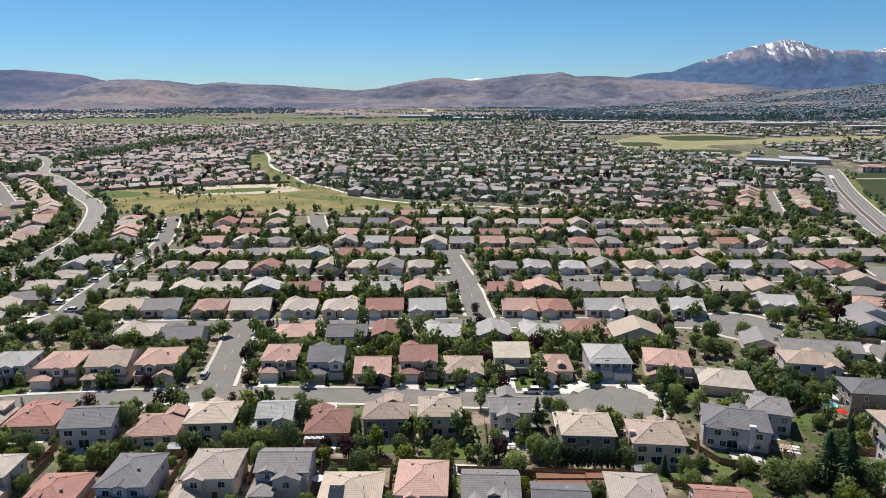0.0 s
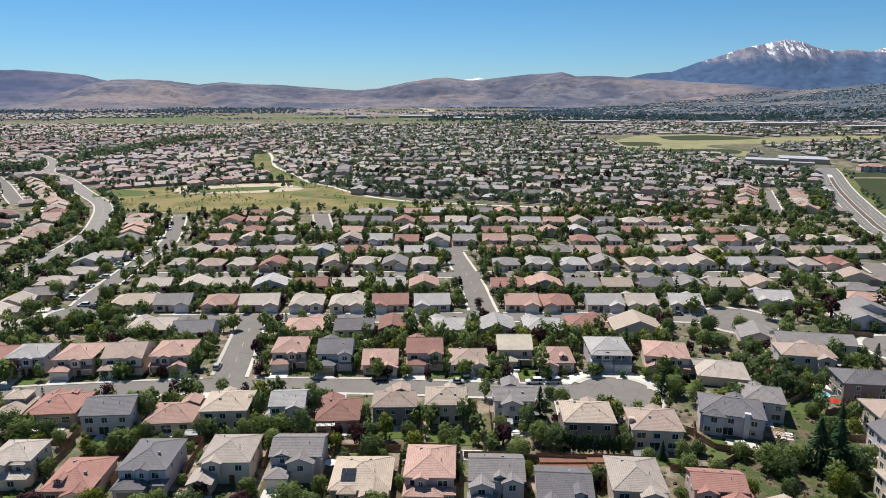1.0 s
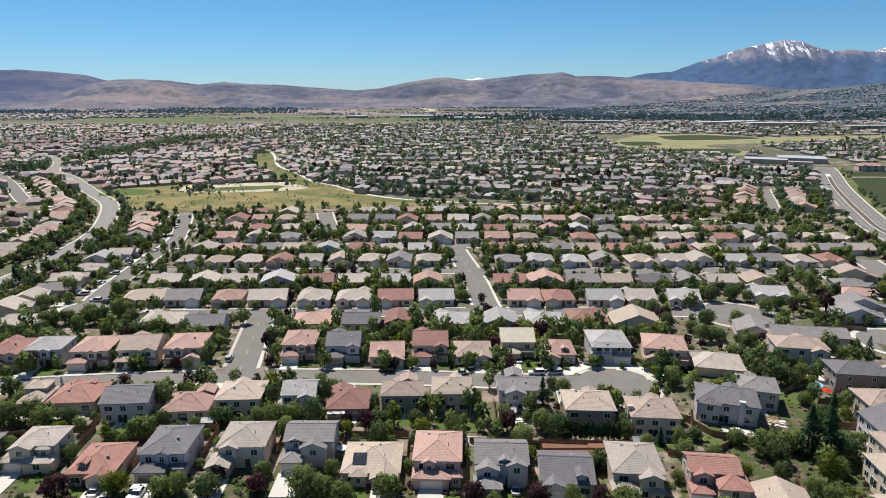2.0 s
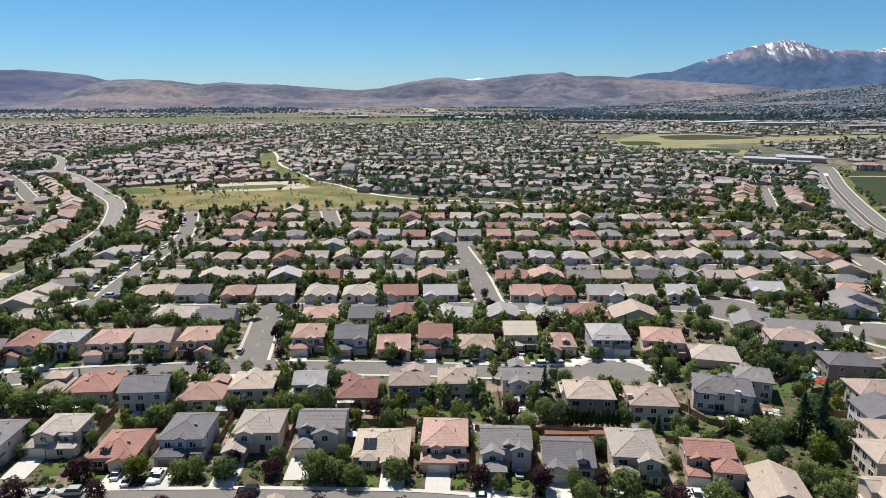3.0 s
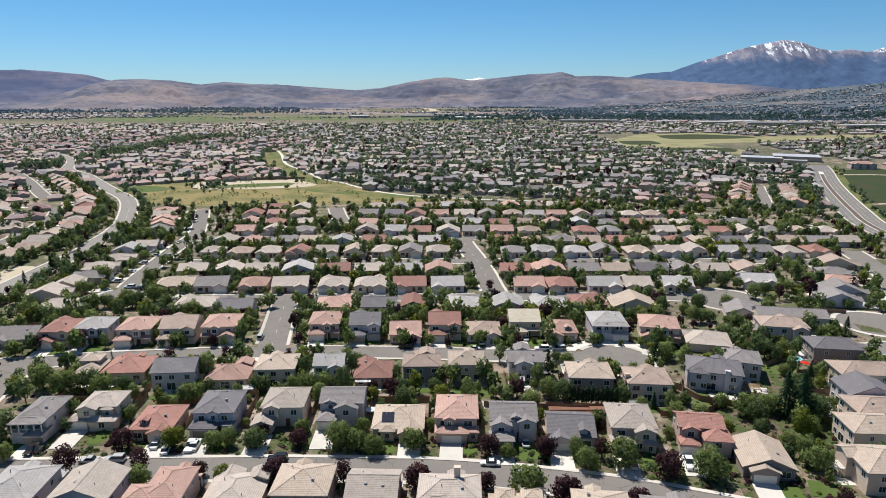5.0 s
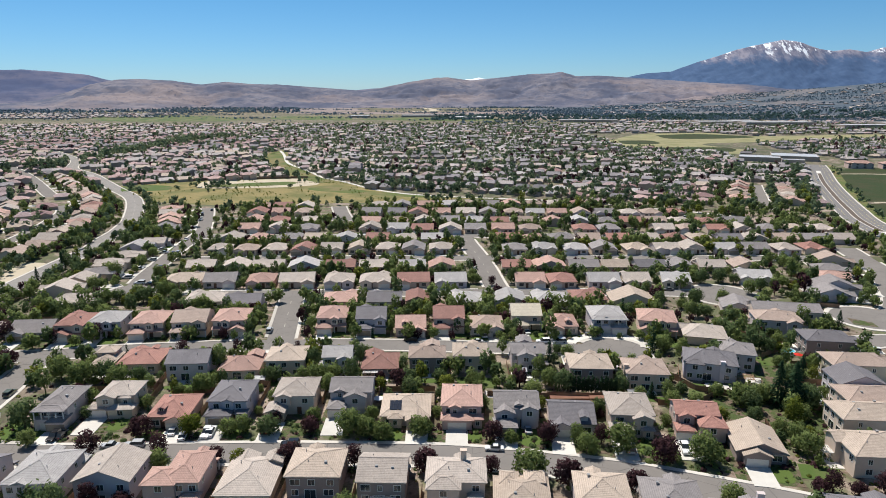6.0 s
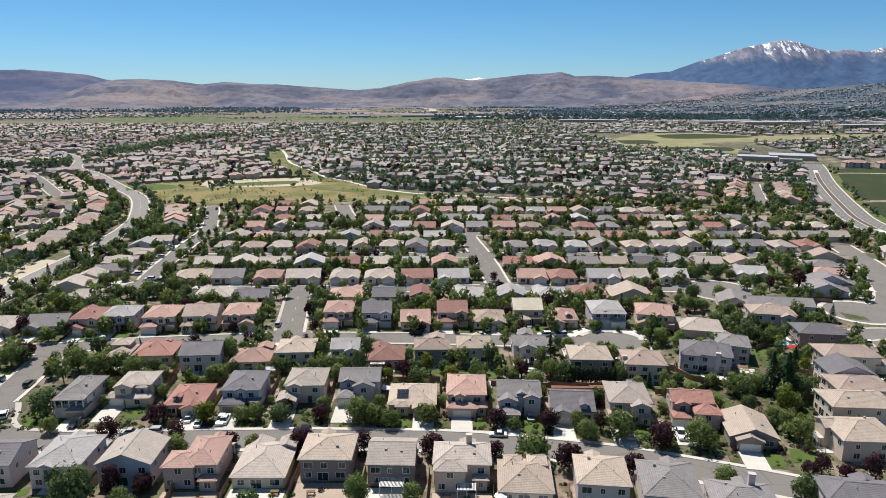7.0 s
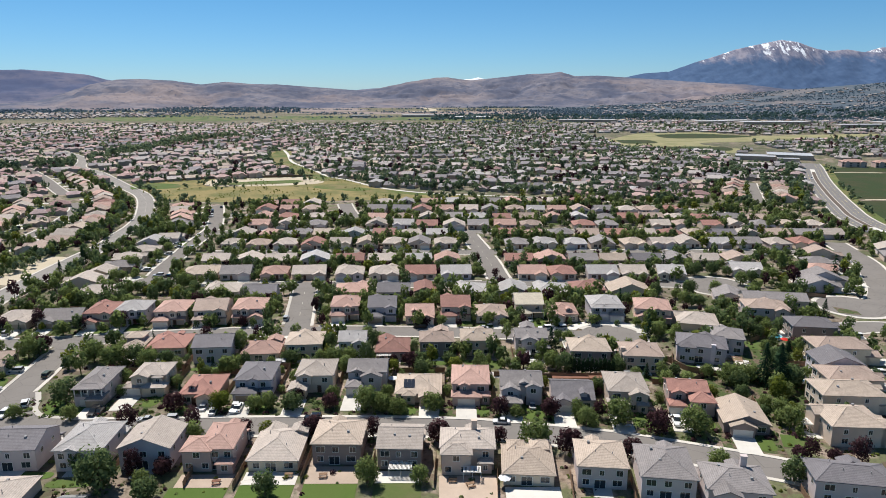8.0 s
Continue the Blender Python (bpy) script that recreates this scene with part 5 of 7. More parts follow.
TRUNK, POLE = trunk(0.7), trunk(2.6, True)
CROWNS = {}
for kind in "gdpyc":
    CROWNS[kind] = []
    for v in range(3):
        near = needle(90 + v, 26, 75, 0.09) if kind == "c" else crown(ord(kind) + v * 7, 34, 46, 0.098, (1.1, 1.7, 0.95)[v], (1.02, 1.5, 0.9)[v])
        far = needle(60 + v, 12, 22, 0.18) if kind == "c" else crown(ord(kind) + v * 5, 12, 17, 0.21, (1.1, 1.7, 0.95)[v], (0.95, 1.4, 0.85)[v], 0.84)
        rest = needle(30 + v, 9, 18, 0.24) if kind == "c" else crown(ord(kind) + v * 3, 10, 14, 0.27, (1.1, 1.7, 0.95)[v], (0.95, 1.4, 0.85)[v], 0.84)
        CROWNS[kind].append([foliage("crown", leafage, LEAVES[kind]) for leafage in (near, far, rest)])
TREE_WORDS = {"g": "leafy green shade tree in a yard", "d": "dense deep green tree in a yard", "p": "dark purple-leaf plum tree in a front yard", "y": "bright yellow-green tree in a yard", "c": "dark green conifer in a back yard"}
TREES = []
wood = random.Random(11)


JOINED = []


def tree(x, y, kind, r, far=False):
    TREES.append((x, y, r))
    v = wood.choice((0, 2)) if r > 2.9 else wood.randrange(3)
    if kind == "p" and y > 240:
        r = min(r, 1.9)
    if far or len(TREES) > 300:
        JOINED.append((x, y, r * (0.85 if kind == "c" else 1.10 if y > 160 else 1.04), wood.uniform(0, 6.28), wood.uniform(0.95, 1.35), kind, v))
        return
    root = tagged(new("tree"), TREE_WORDS[kind], "tree", "garden trees")
    root.matrix_basis = pose(x, y, -0.05, 0, 0, wood.uniform(0, 360)) @ Matrix.Diagonal((r, r, r * wood.uniform(0.9, 1.15), 1))
    share("trunk", POLE if kind == "c" else TRUNK, root)
    share("crown", CROWNS[kind][v][1 if far else 0], root)


# street trees and back-yard trees nearest to the camera, west to east
for x, y, kind, r in ((-88.9, 78.5, "d", 5.0), (-83.5, 84.0, "p", 2.3), (-80.1, 80.0, "g", 2.0), (-77.0, 84.5, "p", 2.6), (-94.5, 105.0, "p", 2.9), (-89.0, 100.4, "g", 2.3), (-77.5, 105.2, "p", 2.3), (-75.4, 99.4, "g", 2.9), (-63.4, 103.2, "p", 2.6), (-97.2, 86.5, "g", 2.4),
                      (-74.0, 116.2, "y", 3.0), (-86.5, 115.0, "p", 3.0), (-119.0, 119.6, "d", 4.3), (-112.9, 110.6, "g", 2.4), (-128.6, 111.6, "g", 2.2), (-64.5, 116.5, "g", 2.6), (-60.6, 117.0, "g", 2.3), (-53.8, 116.0, "d", 3.3), (-64.2, 100.2, "p", 2.9)):
    tree(x, y, kind, r)
for x, y, kind, r in ((-57.0, 100.8, "y", 2.2), (-45.2, 100.6, "p", 3.5), (-43.4, 117.0, "p", 2.5), (-33.0, 116.0, "g", 3.9), (-28.6, 115.4, "g", 3.3), (-24.1, 113.5, "g", 2.8), (-14.4, 115.5, "g", 3.3), (-12.8, 99.0, "p", 3.4), (-24.5, 116.0, "p", 1.9),
                      (-29.6, 100.6, "p", 2.2), (-29.0, 80.5, "g", 3.0), (-17.0, 80.7, "g", 2.3), (4.0, 112.5, "p", 2.7), (8.6, 111.6, "g", 2.1), (2.4, 98.6, "p", 2.4), (11.4, 96.0, "g", 4.3), (19.5, 93.0, "p", 3.5)):
    tree(x, y, kind, r)
for x, y, kind, r in ((26.5, 106.6, "g", 2.8), (17.6, 111.6, "p", 2.9), (25.0, 111.4, "g", 2.1), (31.2, 111.2, "p", 2.1), (35.2, 107.6, "g", 4.0), (34.0, 90.5, "p", 2.9), (44.3, 102.6, "p", 3.6), (54.0, 102.8, "g", 4.2),
                      (53.0, 85.5, "g", 2.7), (80.5, 105.6, "g", 3.2), (68.5, 81.0, "d", 3.1), (77.5, 90.5, "p", 2.2), (82.5, 89.2, "p", 2.2), (87.4, 87.8, "p", 2.4), (74.6, 90.6, "p", 2.1), (-106.5, 145, "g", 3.6), (-118, 146, "g", 4.4), (-126, 149, "g", 3.8), (-112, 149, "d", 3.6)):
    tree(x, y, kind, r)
for x, y, kind, r in ((-148.5, 159, "p", 3.2), (-149.5, 152.5, "g", 3.4), (-163, 181, "p", 2.6), (-145.7, 179.5, "p", 2.6), (-132, 182, "p", 2.4), (89, 130, "c", 4.6), (85.8, 132.2, "c", 3.6), (92.4, 128, "d", 3.4), (77, 129, "d", 3.2), (27, 140.4, "d", 3.6), (14, 150, "g", 2.2), (-77, 75, "d", 3.2), (-51, 76, "d", 3.0),
                      (0, 141, "g", 2.4), (96, 145, "d", 3.4), (84, 120, "y", 2.6), (81, 112, "g", 2.6), (23.6, 144, "g", 3.2), (32.5, 165.5, "g", 2.5), (29.8, 169, "d", 1.9), (66, 170.5, "g", 3.2), (63.5, 176.5, "y", 2.2), (70, 164, "g", 2.6), (74, 121, "d", 2.4), (95, 133, "d", 2.8), (88, 123, "g", 2.4), (75.5, 131.8, "g", 4.0), (82, 133.5, "g", 3.0), (70.5, 137, "g", 2.2), (101, 169.5, "d", 2.8), (108, 177, "g", 2.2), (99, 158, "g", 2.2), (61, 139, "d", 2.2), (96, 125, "g", 2.0), (102, 150, "c", 2.2), (104, 147, "y", 1.8), (79, 117, "g", 2.0), (85, 114, "y", 1.6), (43.5, 139, "d", 2.6), (45, 145, "d", 2.2), (6.6, 251, "g", 2.7), (5.6, 261, "g", 2.4), (4.4, 271, "d", 2.2), (13.5, 247.5, "p", 2.0), (58.4, 203, "g", 2.7), (79.8, 218, "d", 3.0), (95.5, 220, "d", 3.2), (88, 215, "g", 2.4), (107, 221, "g", 2.8), (109, 250, "d", 3.6), (101, 248, "g", 2.8), (78, 230, "g", 2.3), (135, 195, "d", 2.5), (138.6, 192.6, "c", 2.3), (124, 234, "g", 3.0), (131.4, 239.5, "d", 3.0), (118, 251.5, "d", 3.6), (124, 249.5, "d", 2.8), (160, 276, "g", 2.5), (87.5, 205, "g", 2.7), (94.6, 206, "d", 2.6), (104.5, 202.4, "g", 2.3), (188, 262, "g", 2.2),
                      (-151, 221, "d", 3.4), (-144, 224, "d", 3.0), (-139, 231, "g", 3.2), (-128, 231, "g", 3.4), (-121, 226, "d", 3.0), (-134, 224, "d", 3.6), (-166, 221, "d", 3.0), (-171, 213, "g", 3.0), (-158, 211, "d", 2.6), (-141, 258, "g", 3.0), (-164, 262, "g", 3.6), (-146, 211, "d", 3.2), (-133, 211, "d", 2.8), (-118, 212, "d", 2.8), (-106, 210, "g", 2.8), (-93, 207, "d", 2.6), (-195, 273, "c", 2.6), (-195.4, 284, "c", 2.4), (-194.6, 262, "d", 2.4), (-193.8, 295, "d", 3.0), (-195, 252, "c", 2.2), (-194, 306, "g", 2.6), (-164.7, 213.5, "c", 1.8), (-159.5, 212, "c", 1.8), (-160.5, 255.4, "p", 3.0), (-163.6, 241.5, "g", 3.0), (-178, 341, "g", 4.2), (-170, 344, "d", 3.6), (-186, 338, "d", 3.4), (-162, 286, "g", 2.8), (-163, 301, "g", 2.8), (-141, 256, "g", 2.6)):
    tree(x, y, kind, r)


def roomy(x, y, r):
    return not on_street(x, y, 0.7) and not in_home(x, y, 0.35 + 0.12 * r) and all((x - a) ** 2 + (y - b) ** 2 > (0.5 * (r + c)) ** 2 for a, b, c in TREES)


def plant(x, y, r, kind, far):
    hedge = 20 < x < 45 and 128 < y < 146 or 66 < x < 100 and 134 < y < 152 or 130 < y < 153 and wood.random() < 0.52
    lot = (x > 57 and y < 172 and wood.random() < 0.6) or (x > 62 and 172 <= y < 300 and wood.random() < 0.42) or (-222 < x < -198 and y < 300) or (-166 < x < -156 and 252 < y < 312 and wood.random() < 0.5)
    if roomy(x, y, r) and not hedge and not lot:
        tree(x, y, kind, r, far)


for hx, hy, c, s, w, d in list(HOMES):
    far = hy > 166
    spots = [(-0.42, -d / 2 - wood.uniform(3.5, 6)), (0.45, -d / 2 - wood.uniform(3.5, 6)), (0.55, wood.uniform(-2, 4))]
    spots += [(wood.uniform(-0.55, 0.55), d / 2 + wood.uniform(2.2, 8.5)) for _ in range(7)]
    spots += [(wood.choice((-0.62, 0.62)), wood.uniform(-0.3, 0.6) * d) for _ in range(2)]
    for i, (fx, ly) in enumerate(spots):
        if wood.random() < (0.18 if i < 3 else 0.1) or (hy < 132 and i < 3) or hy < 100 or (148 < hy < 203 and i < 3 and wood.random() < 0.6):
            continue
        lx = fx * w + wood.uniform(-1, 1)
        r = wood.uniform(1.7, 2.9) if i < 3 else wood.choice((wood.uniform(1.3, 2.2), wood.uniform(2.0, 3.4)))
        kind = wood.choices("gdpyc", (46, 24, 20 if i < 3 else 9, 8, 3 if i > 2 else 0))[0]
        plant(hx + lx * c - ly * s, hy + lx * s + ly * c, r * (0.85 if kind == "c" else 1), kind, far)

# what grows in the rest of the yards, the nearest first
for _ in range(5600):
    y = 136 + 336 * _ / 5600
    x = wood.uniform(-0.72, 0.72) * (y + 75)
    if x < -262 or x > 258 or any(abs(x - a) < 8 and abs(y - b) < 9 for a, b in ((-59, 79.6), (-42, 78), (-51, 83.5))):
        continue
    if y > 445 and -250 < x < 60:
        continue
    plant(x, y, wood.choice((wood.uniform(1.0, 1.8), wood.uniform(1.8, 3.2))), wood.choices("gdpyc", (48, 28, 10, 9, 3))[0], y > 150)


def join_trees(kind, label):
    """All trees of one kind in the farther rows, too many to count, as one mesh with their trunks."""
    vs, fs, ns, base = [], [], [], 0
    for x, y, r, a, tall, k, v in JOINED:
        if k != kind:
            continue
        me = CROWNS[k][v][1 if y < 245 else 2]
        c, s = math.cos(a), math.sin(a)
        co, no = np.empty(len(me.vertices) * 3), np.empty(len(me.loops) * 3)
        me.vertices.foreach_get("co", co)
        me.corner_normals.foreach_get("vector", no)
        co, no = co.reshape(-1, 3) * (r, r, r * tall), no.reshape(-1, 3)
        vs.append(np.stack([x + co[:, 0] * c - co[:, 1] * s, y + co[:, 0] * s + co[:, 1] * c, co[:, 2]], 1))
        ns.append(np.stack([no[:, 0] * c - no[:, 1] * s, no[:, 0] * s + no[:, 1] * c, no[:, 2]], 1))
        fs.append(np.arange(len(co)).reshape(-1, 4) + base)
        base += len(co)
        ring = np.array([(x + q0 * r * 0.07, y + q1 * r * 0.07, z) for z in (0, r * 1.3) for q0, q1 in ((1, 0), (0, 1), (-1, 0), (0, -1))])
        vs.append(ring)
        ns.append(np.array([(q0, q1, 0.0) for _ in (0, 1) for q0, q1 in ((1, 0), (0, 1), (-1, 0), (0, -1))]))
        fs.append(np.array([(i, (i + 1) % 4, 4 + (i + 1) % 4, 4 + i) for i in range(4)]) + base)
        base += 8
    if vs:
        tagged(new("row_trees", raw("row_trees", np.concatenate(vs).tolist(), np.concatenate(fs).tolist(), [LEAVES[kind]], normals=np.concatenate(ns).tolist())), label, "trees", kind="stuff")


for kind in "gdpyc":
    join_trees(kind, TREE_WORDS[kind].replace("tree in a yard", "trees in many yards").replace("tree in a front yard", "trees in many front yards").replace("conifer in a back yard", "conifers in many back yards"))

# a hedge of slim cypresses behind one of the houses
cy_verts, cy_faces, cy_normals = crown(3, 30, 44, 0.19, 3.0, 3.5)
CYPRESS = foliage("foliage", ([(x * 0.75, y * 0.75, z * 0.62 + 0.1) for x, y, z in cy_verts], cy_faces, cy_normals), LEAVES["c"])
for i in range(11):
    root = tagged(new("cypress"), "slim dark green cypress in a hedge row", "cypress", "cypress hedge")
    root.matrix_basis = pose(28.3 + i * 1.32, 139.0 - i * 0.1, -1.7, 0, 0, i * 40) @ Matrix.Diagonal((1.02, 1.02, 1.95 + 0.1 * (i % 3), 1))
    share("foliage", CYPRESS, root)

# shrubs along the yards
SHRUB = [foliage("leaves", crown(s, 9, 26, 0.16, 0.7, 0.55), LEAVES[k]) for s, k in ((1, "g"), (2, "d"), (3, "p"), (4, "y"))]
for hx, hy, c, s, w, d in list(HOMES):
    if hy > 165:
        continue
    for _ in range(3 if hy > 112 else 4):
        lx, ly = wood.uniform(-0.55, 0.55) * w, wood.choice((-d / 2 - wood.uniform(1.2, 4.5), d / 2 + wood.uniform(1.5, 7)))
        x, y = hx + lx * c - ly * s, hy + lx * s + ly * c
        if not on_street(x, y, 2.2) and not in_home(x, y, 0.4) and not on_drive(x, y, 0.6):
            q = wood.uniform(0.45, 1.0)
            root = tagged(new("shrub"), "rounded garden shrub beside a house", "shrub", "garden shrubs")
            root.matrix_basis = pose(x, y, -0.05, 0, 0, wood.uniform(0, 360)) @ Matrix.Scale(q, 4)
            share("leaves", wood.choice(SHRUB), root)


# low plants, stones and ground cover of the near yards, past counting
def small_plants(name, count, y0, y1, mats, label, big=1.0):
    g = np.random.RandomState(8)
    verts, faces, index = [], [], []
    for _ in range(count):
        y = g.uniform(y0, y1)
        x = g.uniform(-0.7, 0.7) * (y + 70)
        if on_street(x, y, 1.6) or in_home(x, y, 0.2) or on_drive(x, y, 0.4) or y < 86.5 and -74 < x < 17 and g.uniform() < 0.93:
            continue
        m, r = g.randint(len(mats)), g.uniform(0.18, 0.62) * big
        q = g.normal(size=(14, 3))
        q /= np.linalg.norm(q, axis=1)[:, None]
        q[:, 2] = abs(q[:, 2])
        for d in q:
            u = np.cross(d, g.normal(size=3))
            u *= r * 0.5 / np.linalg.norm(u)
            v = np.cross(d, u)
            p = np.array([x, y, 0]) + d * r * (1, 1, 0.9)
            k = len(verts)
            verts += [tuple(p - u), tuple(p - v), tuple(p + u), tuple(p + v)]
            faces.append((k, k + 1, k + 2, k + 3))
            index.append(m)
    tagged(new(name, raw(name, verts, faces, mats, index)), label, "plants", kind="stuff")


small_plants("garden_plants", 5200, 66, 235, [LEAVES[k] for k in "gdgyp"], "low green and purple garden plants in the yards")
small_plants("garden_hedges", 1500, 98, 123, [LEAVES[k] for k in "dgdp"], "clipped green and purple hedges of the front yards", 1.6)


# ---- fences ----
def fence_panel(run):
    """Boards side by side as one sheet with a groove at each joint, on two rails."""
    bm = bmesh.new()
    n = int(run / 0.28)
    cut = []
    for i in range(n):
        x0, x1 = i * run / n, (i + 1) * run / n
        cut += [(x0, 0.004), (x0 + 0.012, 0.013), (x1 - 0.012, 0.013)]
    cut.append((run, 0.004))
    rows = [[bm.verts.new((x, s * t, z)) for x, t in cut] for s, z in ((-1, 0.06), (-1, 1.8), (1, 1.8), (1, 0.06))]
    for r0, r1 in zip(rows, rows[1:] + rows[:1]):
        for i in range(len(cut) - 1):
            bm.faces.new((r0[i], r0[i + 1], r1[i + 1], r1[i]))
    return data("panel", bm, WOOD)


PANEL = fence_panel(2.4)
bm = bmesh.new()
box(bm, -0.055, 0.055, -0.055, 0.055, 0, 1.9)
POST = data("post", bm, WOOD)


def fence(x0, y0, x1, y1):
    """A board fence of whole panels between posts, left out where a house or a street is."""
    n = max(1, round(math.hypot(x1 - x0, y1 - y0) / (2.4 if y0 < 150 else 4.8)))
    turn = math.degrees(math.atan2(y1 - y0, x1 - x0))
    k = math.hypot(x1 - x0, y1 - y0) / n / 2.4
    root = tagged(new("fence"), "weathered brown wooden board fence between yards", "fence", "garden fences")
    root.matrix_basis = pose(x0, y0, 0, 0, 0, turn)
    for i in range(n + 1):
        u = (i / n) * math.hypot(x1 - x0, y1 - y0)
        if y0 < 150 or i in (0, n):
            share("post", POST, root, pose(u, 0.06, 0))
        if i < n:
            share("panel", PANEL, root, pose(u, 0, 0) @ Matrix.Diagonal((k, 1, 1, 1)))


for hx, hy, c, s, w, d in list(HOMES):
    if hy > 205:
        continue
    at = lambda lx, ly: (hx + lx * c - ly * s, hy + lx * s + ly * c)
    e = 0.9 + w / 2
    for a, b in (((e, 0), (e, d / 2 + 7.0)), ((-e, d / 2 + 7.2), (e, d / 2 + 7.2))):
        p, q = at(*a), at(*b)
        if not any(on_street(p[0] + (q[0] - p[0]) * u, p[1] + (q[1] - p[1]) * u, 1.0) or in_home(p[0] + (q[0] - p[0]) * u, p[1] + (q[1] - p[1]) * u, 0.1) for u in (0, 0.25, 0.5, 0.75, 1)):
            if a[0] > 0 or abs(s) < 0.5 and c > 0:
                fence(*p, *q)


for x0, y0, x1, y1 in ((97, 192.5, 101, 182.5), (101, 182.5, 108.5, 175), (62, 131, 70, 137), (56, 154.5, 63.5, 148), (155, 261, 166, 257.5), (148.5, 249.5, 158.5, 245), (138, 219, 152, 215)):
    fence(x0, y0, x1, y1)


# ---- cars ----
def car_parts(length, width, height, tall):
    """Body with wheel arches and bevelled edges, glasshouse, wheels, lamps: meshes shared by the cars of one kind."""
    bm = bmesh.new()
    hl, hw = length / 2, width / 2
    belt = height * 0.56
    side = [(-hl, 0.35), (-hl + 0.1, 0.26), (hl - 0.1, 0.26), (hl, 0.38), (hl - 0.04, belt * 0.82), (hl - 0.5, belt * 0.95), (hl * 0.42, belt), (-hl + 0.1, belt), (-hl, belt * 0.85)]
    prism(bm, side, "x", -hw, hw)
    bmesh.ops.bevel(bm, geom=[e for e in bm.edges], offset=0.07, segments=2, affect="EDGES")
    body = bm
    bm = bmesh.new()
    back = -hl + (0.12 if tall else 0.75)
    prof = [(hl * 0.42, belt - 0.02), (hl * 0.12, height - 0.05), (back + (0.15 if tall else 0.6), height - 0.05), (back, belt - 0.02)]
    prism(bm, prof, "x", -hw + 0.1, hw - 0.1)
    for v in bm.verts:
        if v.co.z > belt + 0.1:
            v.co.x *= 0.86
    cabin = bm
    bm = bmesh.new()
    box(bm, -hw * 0.84, hw * 0.84, back + (0.2 if tall else 0.65), hl * 0.1, height - 0.07, height)
    bmesh.ops.bevel(bm, geom=[e for e in bm.edges], offset=0.03, segments=1, affect="EDGES")
    return body, cabin, bm


def wheel_mesh(r, w, mat, name):
    bm = bmesh.new()
    bmesh.ops.create_cone(bm, cap_ends=True, segments=16, radius1=r, radius2=r, depth=w, matrix=Matrix.Rotation(math.pi / 2, 4, "Y"))
    bmesh.ops.bevel(bm, geom=[e for e in bm.edges if abs(e.verts[0].co.x - e.verts[1].co.x) < 0.01], offset=0.03, segments=1, affect="EDGES")
    return data(name, bm, mat)


TYRE, HUB = wheel_mesh(0.33, 0.22, RUBBER, "tyre"), wheel_mesh(0.21, 0.235, RIM, "rim")
lm, lt, lb = base_mat("lamp_lens", 0.15)
lb.inputs["Base Color"].default_value = (0.7, 0.7, 0.68, 1)
tm, tt, tb = base_mat("tail_lens", 0.2)
tb.inputs["Base Color"].default_value = (0.25, 0.01, 0.01, 1)
bm = bmesh.new()
box(bm, -0.2, 0.2, -0.04, 0.04, -0.07, 0.07)
HEAD = data("headlight", bm, lm)
bm = bmesh.new()
box(bm, -0.14, 0.14, -0.03, 0.03, -0.1, 0.1)
TAIL = data("tail_light", bm, tm)
KINDS = {"sedan": (4.7, 1.82, 1.45, False), "suv": (4.8, 1.9, 1.72, True), "van": (5.1, 1.98, 1.78, True), "truck": (5.7, 2.0, 1.85, False)}
MADE = {}


def car(x, y, turn, kind, colour, z=0.05, where="at the kerb of a street"):
    L, W, Hh, tall = KINDS[kind]
    key = (kind, colour)
    if key not in MADE:
        b, g, r = car_parts(L, W, Hh, tall)
        MADE[key] = data("body", b, PAINT[colour]), data("glasshouse", g, GLASS), data("roof", r, PAINT[colour])
    root = tagged(new("car"), f"parked {colour} {'pickup truck' if kind == 'truck' else kind} {where}", "car", "parked cars")
    root.matrix_basis = pose(x, y, z, 0, 0, turn)
    for nm, me in zip(("body", "glasshouse", "roof"), MADE[key]):
        share(nm, me, root)
    for sx in (-1, 1):
        for sy in (-1, 1):
            wh = share("wheel", TYRE, root, pose(sx * (W / 2 - 0.1), sy * L * 0.31, 0.33))
            if y < 140:
                share("rim", HUB, wh)
        if y > 140:
            continue
        share("headlight", HEAD, root, pose(sx * (W / 2 - 0.32), L / 2 - 0.03, 0.68))
        share("tail_light", TAIL, root, pose(sx * (W / 2 - 0.22), -L / 2 + 0.01, 0.78))


for x, y, turn, kind, colour in ((-132.5, 113, 182, "suv", "white"), (-135.5, 139, 4, "suv", "olive"), (-130.6, 119.6, 24, "suv", "white"), (-142.2, 248.6, 62, "suv", "black"), (-147.6, 251, 92, "van", "white"), (-159.4, 276.2, 92, "sedan", "white"), (-159.8, 292.2, 92, "suv", "white"), (-160.4, 308.5, 95, "sedan", "silver"), (-154.4, 306, 184, "sedan", "black"), (-157.6, 260, 92, "van", "white"), (-107, 115, 0, "sedan", "black"), (-86, 110.2, 92, "van", "silver"),
                                 (-79, 117, 5, "sedan", "white"), (-75.5, 114.5, 8, "sedan", "white"), (-69, 116.5, 3, "truck", "white"), (4, 108.4, 86, "sedan", "white"), (13.5, 117.5, 0, "sedan", "silver")):
    car(x, y, turn, kind, colour)
